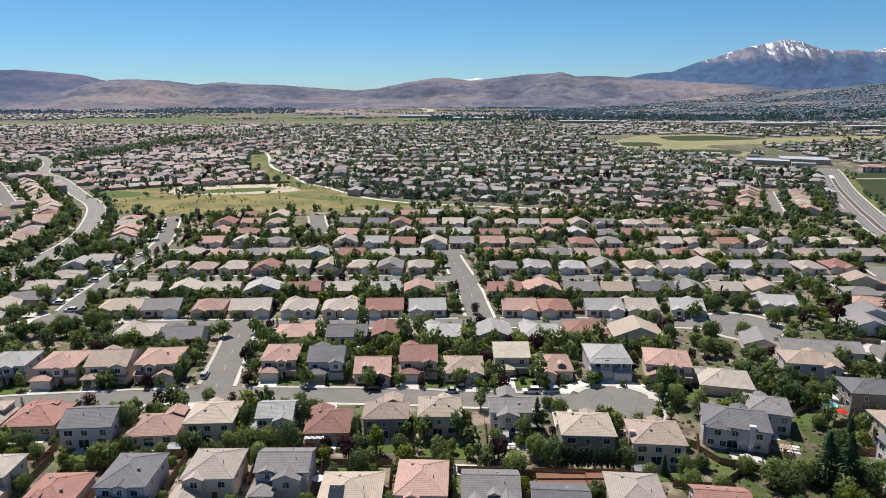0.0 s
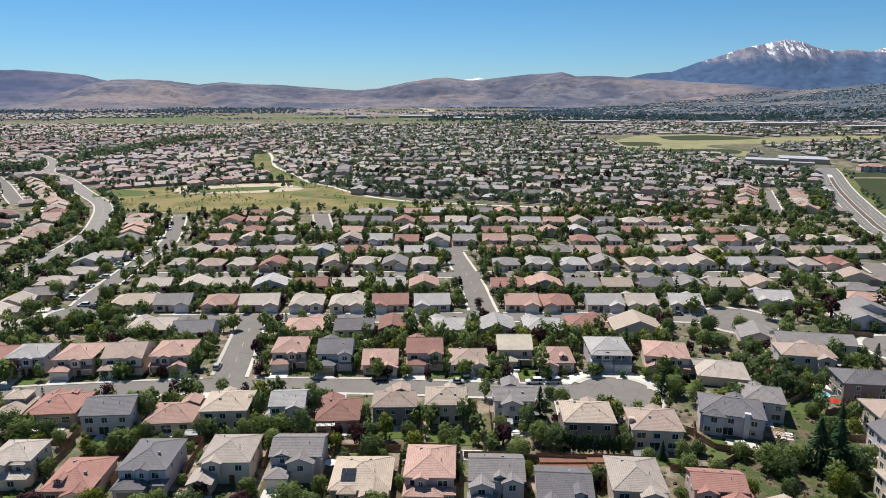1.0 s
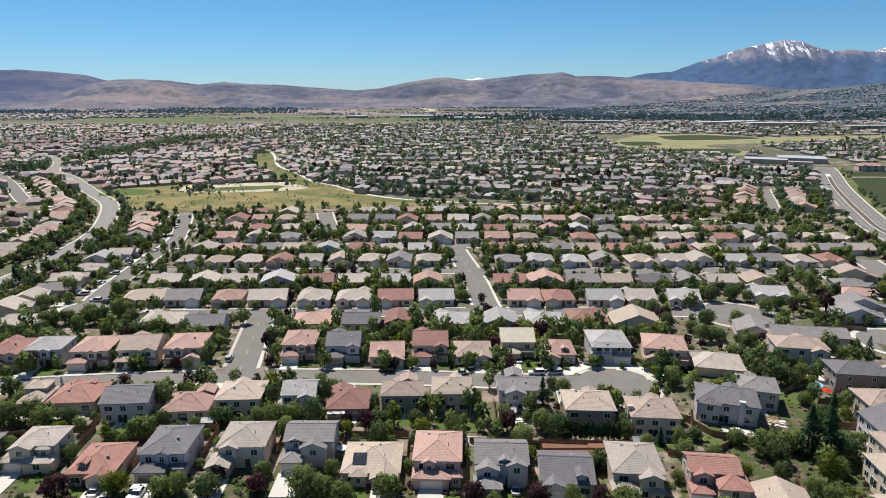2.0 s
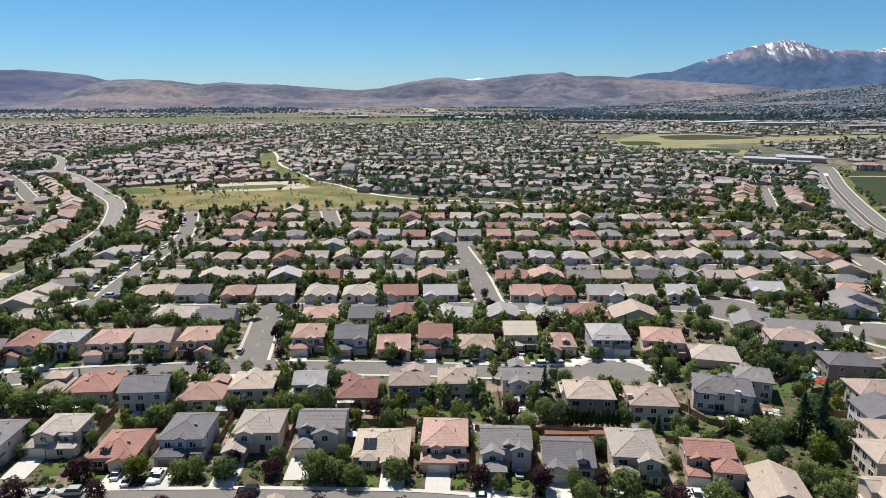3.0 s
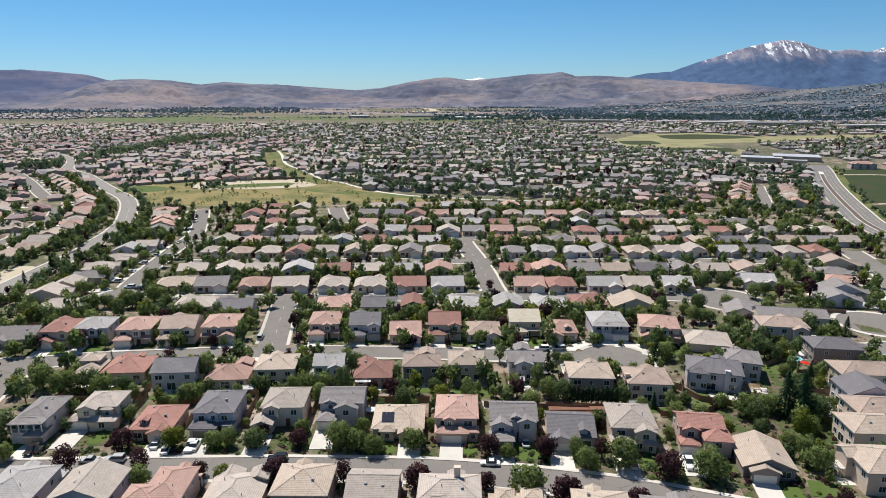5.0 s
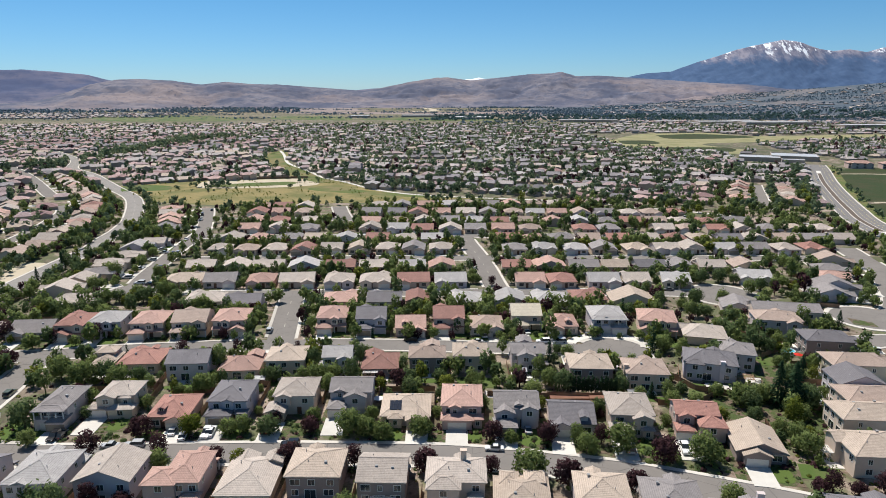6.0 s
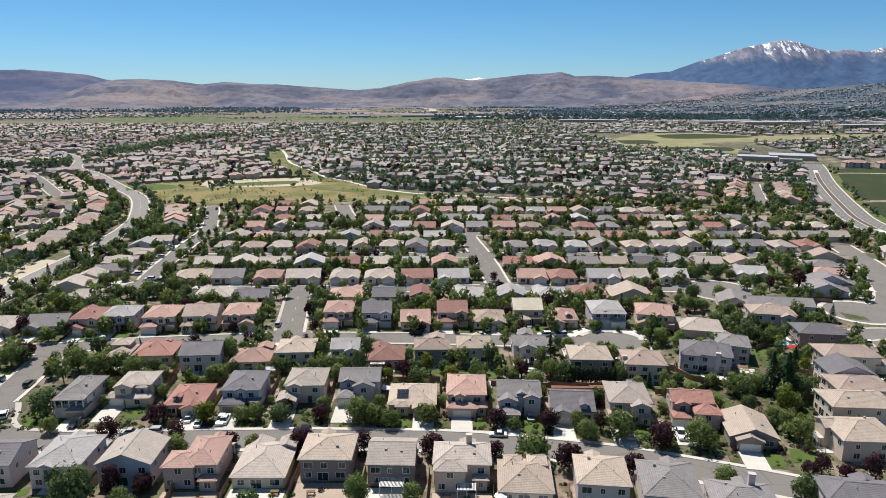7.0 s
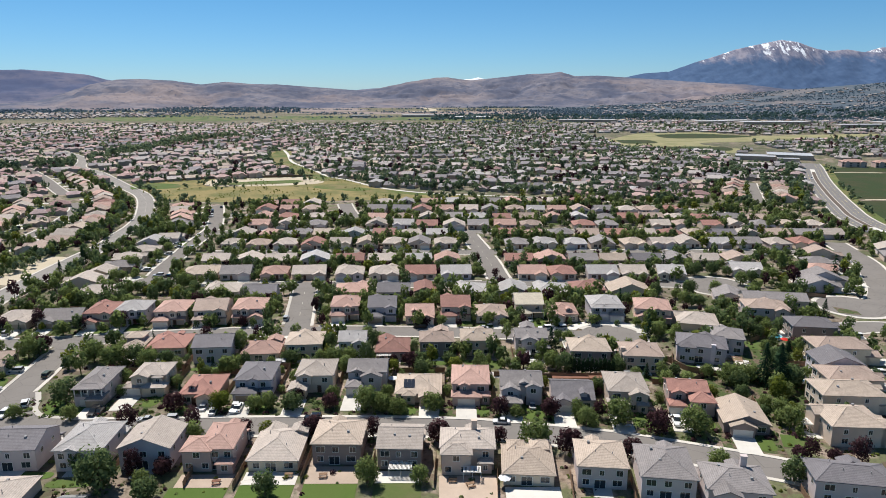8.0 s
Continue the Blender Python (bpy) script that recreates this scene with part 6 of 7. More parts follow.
for x, y, turn, kind, colour in ((-47, 110.6, 92, "suv", "black"), (-92, 109.9, 92, "sedan", "silver"), (-20, 180.6, 92, "suv", "black"), (6, 184.8, 10, "suv", "white"), (10.2, 184.6, 4, "suv", "grey"), (22, 188.4, 8, "sedan", "white"), (3.2, 178.8, 92, "sedan", "silver"), (32.2, 178.6, 96, "van", "silver"),
                                 (45.6, 185.4, 70, "truck", "grey"), (26.6, 178.6, 92, "van", "white"), (137, 170, 70, "suv", "white"), (-83, 186, 3, "sedan", "white"), (-60.5, 199, 2, "suv", "white"), (-72.5, 190, 4, "suv", "silver")):
    car(x, y, turn, kind, colour)
pick = random.Random(3)
for x, y, turn, z in CARS_AT:
    car(x, y, turn, pick.choice(("sedan", "suv", "suv", "van", "truck")), pick.choice(("white", "white", "silver", "grey", "black", "silver", "grey")), z, "on a concrete driveway")
for k, step in (("west_loop", 17), ("boulevard", 46), ("upper", 36)):
    w, line = LINES[k]
    for i in range(5, len(line) - 3, step // 3):
        d = line[i + 1] - line[i]
        n = np.array([-d[1], d[0]]) / np.linalg.norm(d)
        sgn = pick.choice((-1, 1))
        px, py = line[i] + n * sgn * (w / 2 - (1.3 if k != "boulevard" else 5))
        if pick.random() < 0.4 and not on_street(px, py, 0.5, k) and py < 620:
            car(px, py, math.degrees(math.atan2(d[1], d[0])) - 90 + (180 if sgn > 0 else 0), pick.choice(("sedan", "suv", "van")), pick.choice(("white", "silver", "grey", "black", "white")), 0.09)


# ---- single things near the camera ----
def solar(x, y, z, turn, tilt):
    root = tagged(new("solar_array"), "dark blue solar array on a beige tile roof", "solar array")
    root.matrix_basis = pose(x, y, z, tilt, 0, turn)
    for i in range(3):
        for j in range(2):
            bm = bmesh.new()
            box(bm, i * 1.05 - 1.5, i * 1.05 - 0.48, j * 1.62 - 1.6, j * 1.62 - 0.02, 0, 0.05)
            part("solar_panel", bm, SOLAR, root)


def patio_cover(x, y, turn, w, d, mat=None, label="white slatted patio cover on posts behind a house"):
    mat = mat or TRIM
    root = tagged(new("patio_cover"), label, "patio cover")
    root.matrix_basis = pose(x, y, 0, 0, 0, turn)
    for px in (-w / 2 + 0.1, 0, w / 2 - 0.1):
        bm = bmesh.new()
        box(bm, px - 0.06, px + 0.06, -d / 2 + 0.1, -d / 2 + 0.22, 0, 2.4)
        part("post", bm, mat, root)
    for i in range(int(w / 0.3)):
        bm = bmesh.new()
        box(bm, -w / 2 + i * 0.3, -w / 2 + i * 0.3 + 0.17, -d / 2, d / 2, 2.42, 2.5)
        part("slat", bm, mat, root)
    bm = bmesh.new()
    for yy in (-d / 2 + 0.1, d / 2 - 0.2):
        box(bm, -w / 2, w / 2, yy, yy + 0.1, 2.28, 2.42)
    part("beam", bm, mat, root)


def parasol(x, y, mat, label):
    root = tagged(new("parasol"), label, "parasol")
    root.matrix_basis = pose(x, y, 0.12)
    bm = bmesh.new()
    bmesh.ops.create_cone(bm, cap_ends=True, segments=8, radius1=0.03, radius2=0.03, depth=2.4, matrix=Matrix.Translation((0, 0, 1.2)))
    part("pole", bm, METAL, root)
    bm = bmesh.new()
    bmesh.ops.create_cone(bm, cap_ends=False, segments=8, radius1=1.5, radius2=0.05, depth=0.6, matrix=Matrix.Translation((0, 0, 2.4)))
    part("canopy", bm, mat, root)


RED_CLOTH, WHITE_CLOTH = varied("red_cloth", (0.5, 0.03, 0.02), 0.1, 1, 8, 0.9, 0), varied("white_cloth", (0.75, 0.75, 0.75), 0.08, 1, 8, 0.9, 0)
POOL, plt, plb = base_mat("pool_water", 0.05)
plb.inputs["Base Color"].default_value = (0.10, 0.42, 0.50, 1)
solar(-21.4, 123.4, 4.56, 0, 21.8)
patio_cover(-21.5, 84.2, -2, 5.5, 3.2)
patio_cover(-5.0, 82.6, -2, 4.2, 2.6)
parasol(2.2, 79.5, WHITE_CLOTH, "open white parasol on a patio")
parasol(-26.8, 132, WHITE_CLOTH, "open white parasol in a back yard")
parasol(107.6, 162.5, RED_CLOTH, "open red parasol in a back yard")
parasol(107.0, 187.0, RED_CLOTH, "open red parasol in a back yard")
for pts in (((98, 189), (102, 178), (107, 171.5)), ((107, 171.5), (96.5, 164.5)), ((21.5, 136.8), (42.5, 135.6)), ((42.5, 135.6), (43.5, 128)), ((62, 149), (66, 141)), ((66, 141), (96, 128))):
    for p, q in zip(pts, pts[1:]):
        fence(*p, *q)


def terrace(x0, x1, y0, steps):
    """Red earth beds behind low timber walls, stepping up to the fence."""
    root = tagged(new("terrace"), "stepped beds of red earth behind timber walls", "terrace")
    for i in range(steps):
        bm = bmesh.new()
        box(bm, x0, x1, y0 + i * 2.0, y0 + steps * 2.0 if i == steps - 1 else y0 + (i + 1) * 2.0, 0, 0.4 * (i + 1))
        part("bed", bm, RED_EARTH, root)
        bm = bmesh.new()
        box(bm, x0, x1, y0 + i * 2.0 - 0.12, y0 + i * 2.0 - 0.005, 0, 0.4 * (i + 1) + 0.06)
        part("retaining_wall", bm, WOOD, root)


FLAT = varied("pale_membrane_roof", (0.42, 0.42, 0.43), 0.12, 0.02, 0.5, 0.8, 0)
RED_EARTH = varied("red_earth", (0.20, 0.10, 0.068), 0.25, 0.4, 5.0, 0.95, 0.03)
terrace(22.0, 37.5, 129.6, 3)


def shed(x, y, turn, w, d, mat, label):
    root = tagged(new("shed"), label, "shed")
    root.matrix_basis = pose(x, y, 0, 0, 0, turn)
    wb, rb = bmesh.new(), bmesh.new()
    block(wb, rb, 0, 0, w + 2 * OVER, d + 2 * OVER, 2.1, "gx")
    part("wall", wb, WALLS["beige"], root)
    part("roof", rb, mat, root)
    share("shed_door", FDOOR, root, pose(0, -d / 2, 0.02))


shed(15.2, 151.5, -2, 3.6, 2.4, FLAT, "small beige garden shed with a pale roof")
shed(-64, 146, 3, 2.6, 2.2, METAL, "small beige garden shed with a grey roof")
shed(-91, 71.5, 2, 5.0, 3.6, METAL, "small beige garden shed with a grey roof")
shed(46, 136, -6, 2.4, 2.0, METAL, "small beige garden shed with a grey roof")
patio_cover(21.2, 152.2, -1, 4.0, 3.0)
patio_cover(-30.8, 149.8, 2, 5.0, 2.8)
patio_cover(82.5, 145.5, -18, 5.5, 4.0, WOOD, "dark brown slatted patio cover on posts")
patio_cover(84.0, 104.5, -4, 3.6, 3.6)
bm = bmesh.new()
ring = [bm.verts.new((-56 + 1.7 * math.cos(a * math.pi / 12), 81.5 + 0.75 * math.sin(a * math.pi / 12), 0.06)) for a in range(24)]
bm.faces.new(ring)
pool = tagged(obj("pool", bm, POOL), "small turquoise pool set in a patio", "pool")
bm = bmesh.new()
a = np.linspace(0, 2 * math.pi, 40)
strip(bm, np.stack([-56 + 1.7 * np.cos(a), 81.5 + 0.75 * np.sin(a)], 1), 0, -0.35, 0, 0.13)
part("coping", bm, CONCRETE, pool)
patch("lawn", [(-125.6, 122), (-124.4, 117), (-121.6, 113.4), (-113.6, 113.0), (-115.4, 118.6), (-121, 122.5)], 0.08, FRESH, "green corner lawn by the street", "lawn")
patch("lawn", [(68, 138), (78, 135), (82, 141), (70, 145)], 0.08, LAWN, "green back lawn behind a house", "lawn")


def slab(name, x0, x1, y0, y1, z, mat, label):
    """A rectangle of paving or turf with real edges."""
    bm = bmesh.new()
    box(bm, x0, x1, y0, y1, 0, z)
    tagged(obj(name, bm, mat), label, name, kind="structure")


PAVER = varied("tan_pavers", (0.43, 0.34, 0.27), 0.2, 0.3, 6.0, 0.9, 0.01)
slab("patio", -72.6, -60.2, 79.2, 84.4, 0.10, PAVER, "tan paved patio behind a house")
slab("lawn", -73.4, -60.2, 71.5, 79.1, 0.08, FRESH, "watered green back lawn behind a house")
slab("patio", -57.8, -45.4, 80.2, 85.3, 0.10, CONCRETE, "pale concrete patio behind a house")
slab("lawn", -57.8, -45.4, 72.0, 80.1, 0.08, FRESH, "watered green back lawn behind a house")
slab("patio", -43.4, -31.2, 80.6, 87.6, 0.10, PAVER, "tan paved patio behind a house")
slab("lawn", -43.4, -31.2, 71.5, 80.5, 0.08, FRESH, "watered green back lawn behind a house")
slab("patio", -27.4, -16.6, 80.8, 85.6, 0.10, CONCRETE, "pale concrete patio behind a house")
slab("lawn", -27.4, -16.6, 71.5, 80.7, 0.08, LAWN, "green back lawn behind a house")
slab("patio", -12.6, 0.6, 73.5, 83.6, 0.10, PAVER, "tan paved patio behind a house")
slab("patio", 2.2, 14.6, 72.5, 79.1, 0.10, CONCRETE, "pale concrete patio behind a house")

bm = bmesh.new()
a = np.linspace(radians(15), radians(150), 40)
strip(bm, np.stack([49.5 + 13.7 * np.cos(a), 170.5 + 13.7 * np.sin(a)], 1), 0, -3.6, 0, 0.13)
bmesh.ops.recalc_face_normals(bm, faces=bm.faces)
tagged(obj("driveway", bm, CONCRETE), "pale concrete aprons of the driveways round the turning circle", "driveway", kind="structure")
patch("planting_bed", [(62, 114), (76, 112), (90, 106), (92, 118), (100, 124), (103, 150), (100, 170), (92, 160), (88, 146), (66, 140), (63, 128)], 0.04, GARDEN, "dark planted yards with bark mulch behind the houses", "planting bed")
patch("sand", [(-211.5, 236), (-211, 262), (-212, 288), (-222, 290), (-225, 268), (-223, 240)], 0.07, SAND, "bare pale verge with scrub beside the arterial", "verge")
patch("lawn", [(-158.6, 314), (-160, 322), (-162.8, 330), (-167.5, 331), (-164.5, 316)], 0.09, FRESH, "green corner lawn by the street", "lawn")
patch("planting_bed", [(-134, 239), (-139, 243.5), (-136.5, 247), (-131.5, 243)], 0.12, GARDEN, "planted kerb island by the turning circle", "planting bed")
bm = bmesh.new()
for y0, y1 in ((206, 236), (236, 270), (270, 304)):
    box(bm, -190.2, -189.9, y0, y1 - 0.3, -0.1, 1.9)
    box(bm, -190.3, -189.8, y1 - 0.3, y1, -0.1, 2.1)
tagged(obj("garden_wall", bm, WALLS["tan"]), "tan stucco garden wall along the arterial road", "garden wall", kind="structure")
patch("lawn", [(160.5, 225), (173, 225.5), (170.5, 220.5), (159.5, 219.6)], 0.09, FRESH, "green front lawn at the street corner", "lawn")
patch("planting_bed", [(148, 204), (155, 198), (154, 193), (147, 196)], 0.09, GARDEN, "planted island in the turning circle", "planting bed")
patch("lawn", [(62, 136), (69, 135), (71, 140), (64, 142)], 0.09, LAWN, "green back lawn behind a house", "lawn")
patch("lawn", [(84, 122), (91, 122), (92, 128), (84, 128)], 0.09, LAWN, "green back lawn behind a house", "lawn")
patch("lawn", [(95, 159), (100, 158), (101, 165), (95, 166)], 0.09, LAWN, "green back lawn behind a house", "lawn")
patch("lawn", [(74, 96), (82, 94), (84, 100), (76, 102)], 0.09, LAWN, "green front lawn before a house", "lawn")
patch("lawn", [(86, 135), (96, 132), (98, 141), (90, 143)], 0.09, LAWN, "green back lawn behind a house", "lawn")
patch("lawn", [(101, 152), (107, 150), (108, 160), (102, 161)], 0.09, LAWN, "green back lawn behind a house", "lawn")
patch("patio", [(104, 174), (117, 171), (118, 175.5), (106, 179)], 0.11, CONCRETE, "pale concrete patio behind a house", "patio")
patch("patio", [(84, 147), (88.5, 145.6), (89.5, 149), (86, 150.5)], 0.11, CONCRETE, "pale concrete patio behind a house", "patio")
patch("patio", [(69, 143.2), (77, 140.6), (78, 143.6), (70, 146)], 0.12, CONCRETE, "pale concrete patio behind a house", "patio")
patch("patio", [(94, 131), (99, 130), (99.5, 134.5), (95, 135)], 0.11, CONCRETE, "pale concrete patio behind a house", "patio")
patch("patio", [(3, 137), (10, 137), (10, 141), (3, 141)], 0.11, CONCRETE, "pale concrete patio behind a house", "patio")
patch("patio", [(12.5, 147.5), (23, 147), (23, 153), (12.5, 153.5)], 0.11, CONCRETE, "pale concrete patio behind a house", "patio")
patch("lawn", [(-4, 143), (7, 143), (7, 149), (-4, 149)], 0.1, LAWN, "green back lawn behind a house", "lawn")


def round_pool(x, y, r):
    """A pool that stands on the ground: a wall of blue sheet with a white rim, and water."""
    bm = bmesh.new()
    a = np.linspace(0, 2 * math.pi, 33)
    strip(bm, np.stack([x + r * np.cos(a), y + r * np.sin(a)], 1), 0, -0.15, 0, 1.1)
    ob = tagged(obj("round_pool", bm, WHITE_CLOTH), "round turquoise pool standing in a back yard", "pool")
    bm = bmesh.new()
    disc(bm, x, y, r - 0.02, 0.95)
    part("pool_water", bm, POOL, ob)


def garden_table(x, y, turn, mat=None, label="pale slatted garden table with two benches on a patio"):
    """A slatted table with a bench on both sides."""
    root = tagged(new("garden_table"), label, "garden table")
    root.matrix_basis = pose(x, y, 0.11, 0, 0, turn)
    for name, yy, wd, zz in (("tabletop", 0, 0.45, 0.74), ("bench", -0.85, 0.16, 0.45), ("bench", 0.85, 0.16, 0.45)):
        bm = bmesh.new()
        for k in range(3):
            box(bm, -0.95, 0.95, yy - wd + k * wd * 0.68, yy - wd + k * wd * 0.68 + wd * 0.6, zz - 0.05, zz)
        for sx in (-0.75, 0.75):
            box(bm, sx - 0.04, sx + 0.04, yy - wd * 0.8, yy + wd * 0.8, 0, zz - 0.05)
        part(name, bm, mat or TRIM, root)


round_pool(107.6, 169.0, 2.2)
round_pool(96.8, 132.8, 1.6)
garden_table(-63.4, 80.8, 8, RED_EARTH, "reddish wooden picnic table with two benches on a patio")
garden_table(-9.5, 81.6, -2, WOOD, "dark brown garden table with two benches on a patio")
garden_table(-5.5, 79.6, 20, WOOD, "dark brown garden table with two benches on a patio")
garden_table(-39.5, 83.4, 4, WOOD, "dark brown garden table with two benches on a patio")
garden_table(-47.5, 83.6, 0, WOOD, "dark brown garden table with two benches on a patio")
garden_table(87.2, 147.2, -18)
garden_table(73.5, 143.4, 10)
garden_table(111.0, 175.2, 30)
garden_table(18.0, 148.6, 0)


def apartments(x, y, turn, w, d):
    """A two-storey block with a hipped pink roof and a window in each bay."""
    root = tagged(new("apartment_building"), "two-storey rose apartment building with a hipped tile roof", "apartment building", "apartment buildings")
    root.matrix_basis = pose(x, y, 0, 0, 0, turn)
    wb, rb = bmesh.new(), bmesh.new()
    block(wb, rb, 0, 0, w, d, 5.8, "hip")
    part("body", wb, WALLS["rose"], root)
    part("roof", rb, ROOFS["pink"], root)
    for sx in (-0.3, 0.3):
        wb, rb = bmesh.new(), bmesh.new()
        block(wb, rb, sx * w, -d / 2, 6.0, 4.0, 5.8, "gy")
        part("bay", wb, WALLS["rose"], root)
        part("bay_roof", rb, ROOFS["pink"], root)
    for i in range(4):
        for fl in range(2):
            window("l", (-0.45 + i * 0.3) * (w - 2), -d / 2 + OVER, 0.9 + fl * 2.8, 0, root)


apartments(452, 690, -12, 26, 14)
apartments(486, 682, -12, 28, 14)


# ---- the suburb farther out ----
def inside(x, y, poly):
    hit = False
    for (x0, y0), (x1, y1) in zip(poly, poly[1:] + poly[:1]):
        if (y0 > y) != (y1 > y) and x < (x1 - x0) * (y - y0) / (y1 - y0) + x0:
            hit = not hit
    return hit


KEEP_OUT = list(OPEN)
KEEP_OUT.append([(290, 372), (296, 412), (322, 470), (362, 562), (414, 680), (460, 660), (440, 560), (440, 460), (360, 375)])
KEEP_OUT.append([(365, 540), (430, 690), (470, 720), (530, 690), (480, 560), (420, 520)])
KEEP_OUT.append([(255, 945), (265, 1085), (377, 1250), (507, 1280), (566, 1185), (820, 1225), (765, 1110), (510, 1040), (410, 1000), (430, 890), (380, 842), (317, 872)])
KEEP_OUT.append([(-1060, 1580), (-1060, 2010), (-564, 1860), (-430, 1640)])
KEEP_OUT.append([(-430, 1590), (-390, 1800), (-100, 1770), (70, 1640), (-100, 1580)])
KEEP_OUT.append([(352, 735), (352, 800), (400, 840), (465, 820), (455, 740), (415, 712)])
KEEP_OUT.append([(425, 700), (470, 720), (530, 790), (560, 760), (520, 690)])


def far_ok(x, y):
    if abs(x + 10) > 0.74 * (y + 75) or on_street(x, y, 4):
        return False
    if any(inside(x, y, p) for p in KEEP_OUT):
        return False
    return not (y < 462 and -190 < x < 262) and not (y < 480 and -262 < x < -150)


def far_homes(name, mats, sites, label):
    """Many small far houses, too far off to tell apart: walls, roof and gable in one mesh."""
    verts, faces, index = [], [], []
    for x, y, a, w, d, h, m in sites:
        c, s = math.cos(a), math.sin(a)
        hr = PITCH * d / 2
        k = len(verts)
        inner = w * 0.5 - d * (0.45 if m % 2 else 0.02)
        pts = [(-w / 2, -d / 2, 0), (w / 2, -d / 2, 0), (w / 2, d / 2, 0), (-w / 2, d / 2, 0)]
        pts += [(px, py, h) for px, py, _ in pts]
        o = 0.5
        pts += [(-w / 2 - o, -d / 2 - o, h - 0.1), (w / 2 + o, -d / 2 - o, h - 0.1), (w / 2 + o, d / 2 + o, h - 0.1), (-w / 2 - o, d / 2 + o, h - 0.1), (-inner, 0, h + hr), (inner, 0, h + hr)]
        # a garage wing with its own gable
        gx, gw, gd = w * 0.22, 3.1, d / 2 + 2.2
        pts += [(gx - gw, -gd, 0), (gx + gw, -gd, 0), (gx - gw, -gd, h), (gx + gw, -gd, h), (gx, -gd, h + gw * PITCH), (gx - gw - 0.3, -gd - 0.3, h), (gx + gw + 0.3, -gd - 0.3, h), (gx, -gd - 0.3, h + gw * PITCH + 0.1), (gx, -d * 0.1, h + gw * PITCH + 0.1),
                (gx - gw - 0.3, -d * 0.4, h), (gx + gw + 0.3, -d * 0.4, h), (gx - gw, -d / 2, 0), (gx + gw, -d / 2, 0)]
        gz = elev(x, y)
        verts += [(x + px * c - py * s, y + px * s + py * c, pz + gz) for px, py, pz in pts]
        fs = [(0, 1, 5, 4), (1, 2, 6, 5), (2, 3, 7, 6), (3, 0, 4, 7), (14, 15, 17, 18, 16), (25, 14, 16, 23), (15, 26, 24, 17)]
        rf = [(8, 9, 13, 12), (9, 10, 13), (10, 11, 12, 13), (11, 8, 12), (19, 21, 22, 23), (21, 20, 24, 22)]
        faces += [tuple(k + i for i in f) for f in fs + rf]
        index += [0] * len(fs) + [1 + m] * len(rf)
    return tagged(new(name, raw(name, verts, faces, mats, index)), label, "houses", kind="stuff")


far_rng = random.Random(21)
FAR_KEYS = ["ltan", "tan", "gray", "pink", "beige", "rust", "dark", "ltgray"]
# five roof colours bluer than the near ones, haze mixed into the tile
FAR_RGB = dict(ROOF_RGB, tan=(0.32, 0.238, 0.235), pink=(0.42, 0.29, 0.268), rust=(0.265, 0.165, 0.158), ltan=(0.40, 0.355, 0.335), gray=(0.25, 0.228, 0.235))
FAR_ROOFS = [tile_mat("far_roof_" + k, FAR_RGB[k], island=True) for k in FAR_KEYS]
FAR_WALL = varied("far_stucco", (0.40, 0.335, 0.285), 0.15, 0.05, 2.0, 0.95, 0, 0)
TINT = {"pinkish": (4, 34, 8, 20, 2, 26, 6, 0), "maroon": (2, 32, 10, 8, 0, 36, 12, 0), "mixed": (24, 11, 32, 2, 8, 2, 13, 8), "pale": (28, 20, 5, 22, 20, 2, 1, 2)}
sites, groves = [], []


def zone(x0, x1, y0, y1, turn, tint, lot=15.5, pitch=29.0, skip=0.06, trees=2.0, test=None):
    """A block of streets at one angle: houses back to back in rows, trees in their yards."""
    cx, cy = (x0 + x1) / 2, (y0 + y1) / 2
    half = max(x1 - x0, y1 - y0) * 0.75
    a = radians(turn)
    c, s = math.cos(a), math.sin(a)
    v, n = -half, 0
    while v < half:
        bendy = far_rng.uniform(0, 6)
        u = -half + far_rng.uniform(0, lot)
        while u < half:
            b = 7 * math.sin(u * 0.012 + bendy)
            x, y = cx + u * c - (v + b) * s, cy + u * s + (v + b) * c
            if x0 < x < x1 and y0 < y < y1 and far_ok(x, y) and (test is None or test(x, y)) and not in_home(x, y, 7.5):
                if far_rng.random() > skip:
                    two = far_rng.random() < 0.15
                    sites.append((x, y, a + (math.pi if n % 2 else 0) + far_rng.uniform(-0.06, 0.06), far_rng.uniform(11, 14), far_rng.uniform(10, 12.5), 5.0 if two else 2.6, far_rng.choices(range(8), TINT[tint])[0]))
                for _ in range(int(trees + far_rng.random())):
                    q = far_rng.uniform(8, 13) * (1 if n % 2 else -1)
                    w = far_rng.uniform(-7, 7)
                    groves.append((x + w * c + q * s * far_rng.choice((1, -1)), y + w * s - q * c * far_rng.choice((1, 1, -1)), far_rng.uniform(1.9, 3.8), far_rng.choices(range(3), (6, 4, 1))[0]))
            u += lot * far_rng.uniform(0.93, 1.12)
        v += (pitch * 0.86, pitch * 1.18)[n % 2]
        n += 1


zone(-700, -205, 380, 700, 32, "pinkish", trees=1.2)
zone(-560, -120, 560, 900, 24, "pale", trees=1.05, pitch=27.0)
zone(-1000, -200, 700, 1180, 8, "maroon", lot=13.5, pitch=25.5, trees=1.1, test=lambda x, y: not (x > -560 and y < 900))
zone(-150, 330, 500, 760, -12, "mixed", trees=3.0)
zone(-230, 330, 760, 1100, 6, "mixed", trees=3.2)
zone(-400, 250, 1100, 1560, -4, "mixed", trees=2.8, pitch=31)
zone(100, 330, 455, 560, -24, "pinkish", trees=2.0)
zone(230, 420, 560, 900, -28, "mixed", trees=2.2)
zone(480, 1150, 760, 1130, 10, "mixed", trees=3.0)
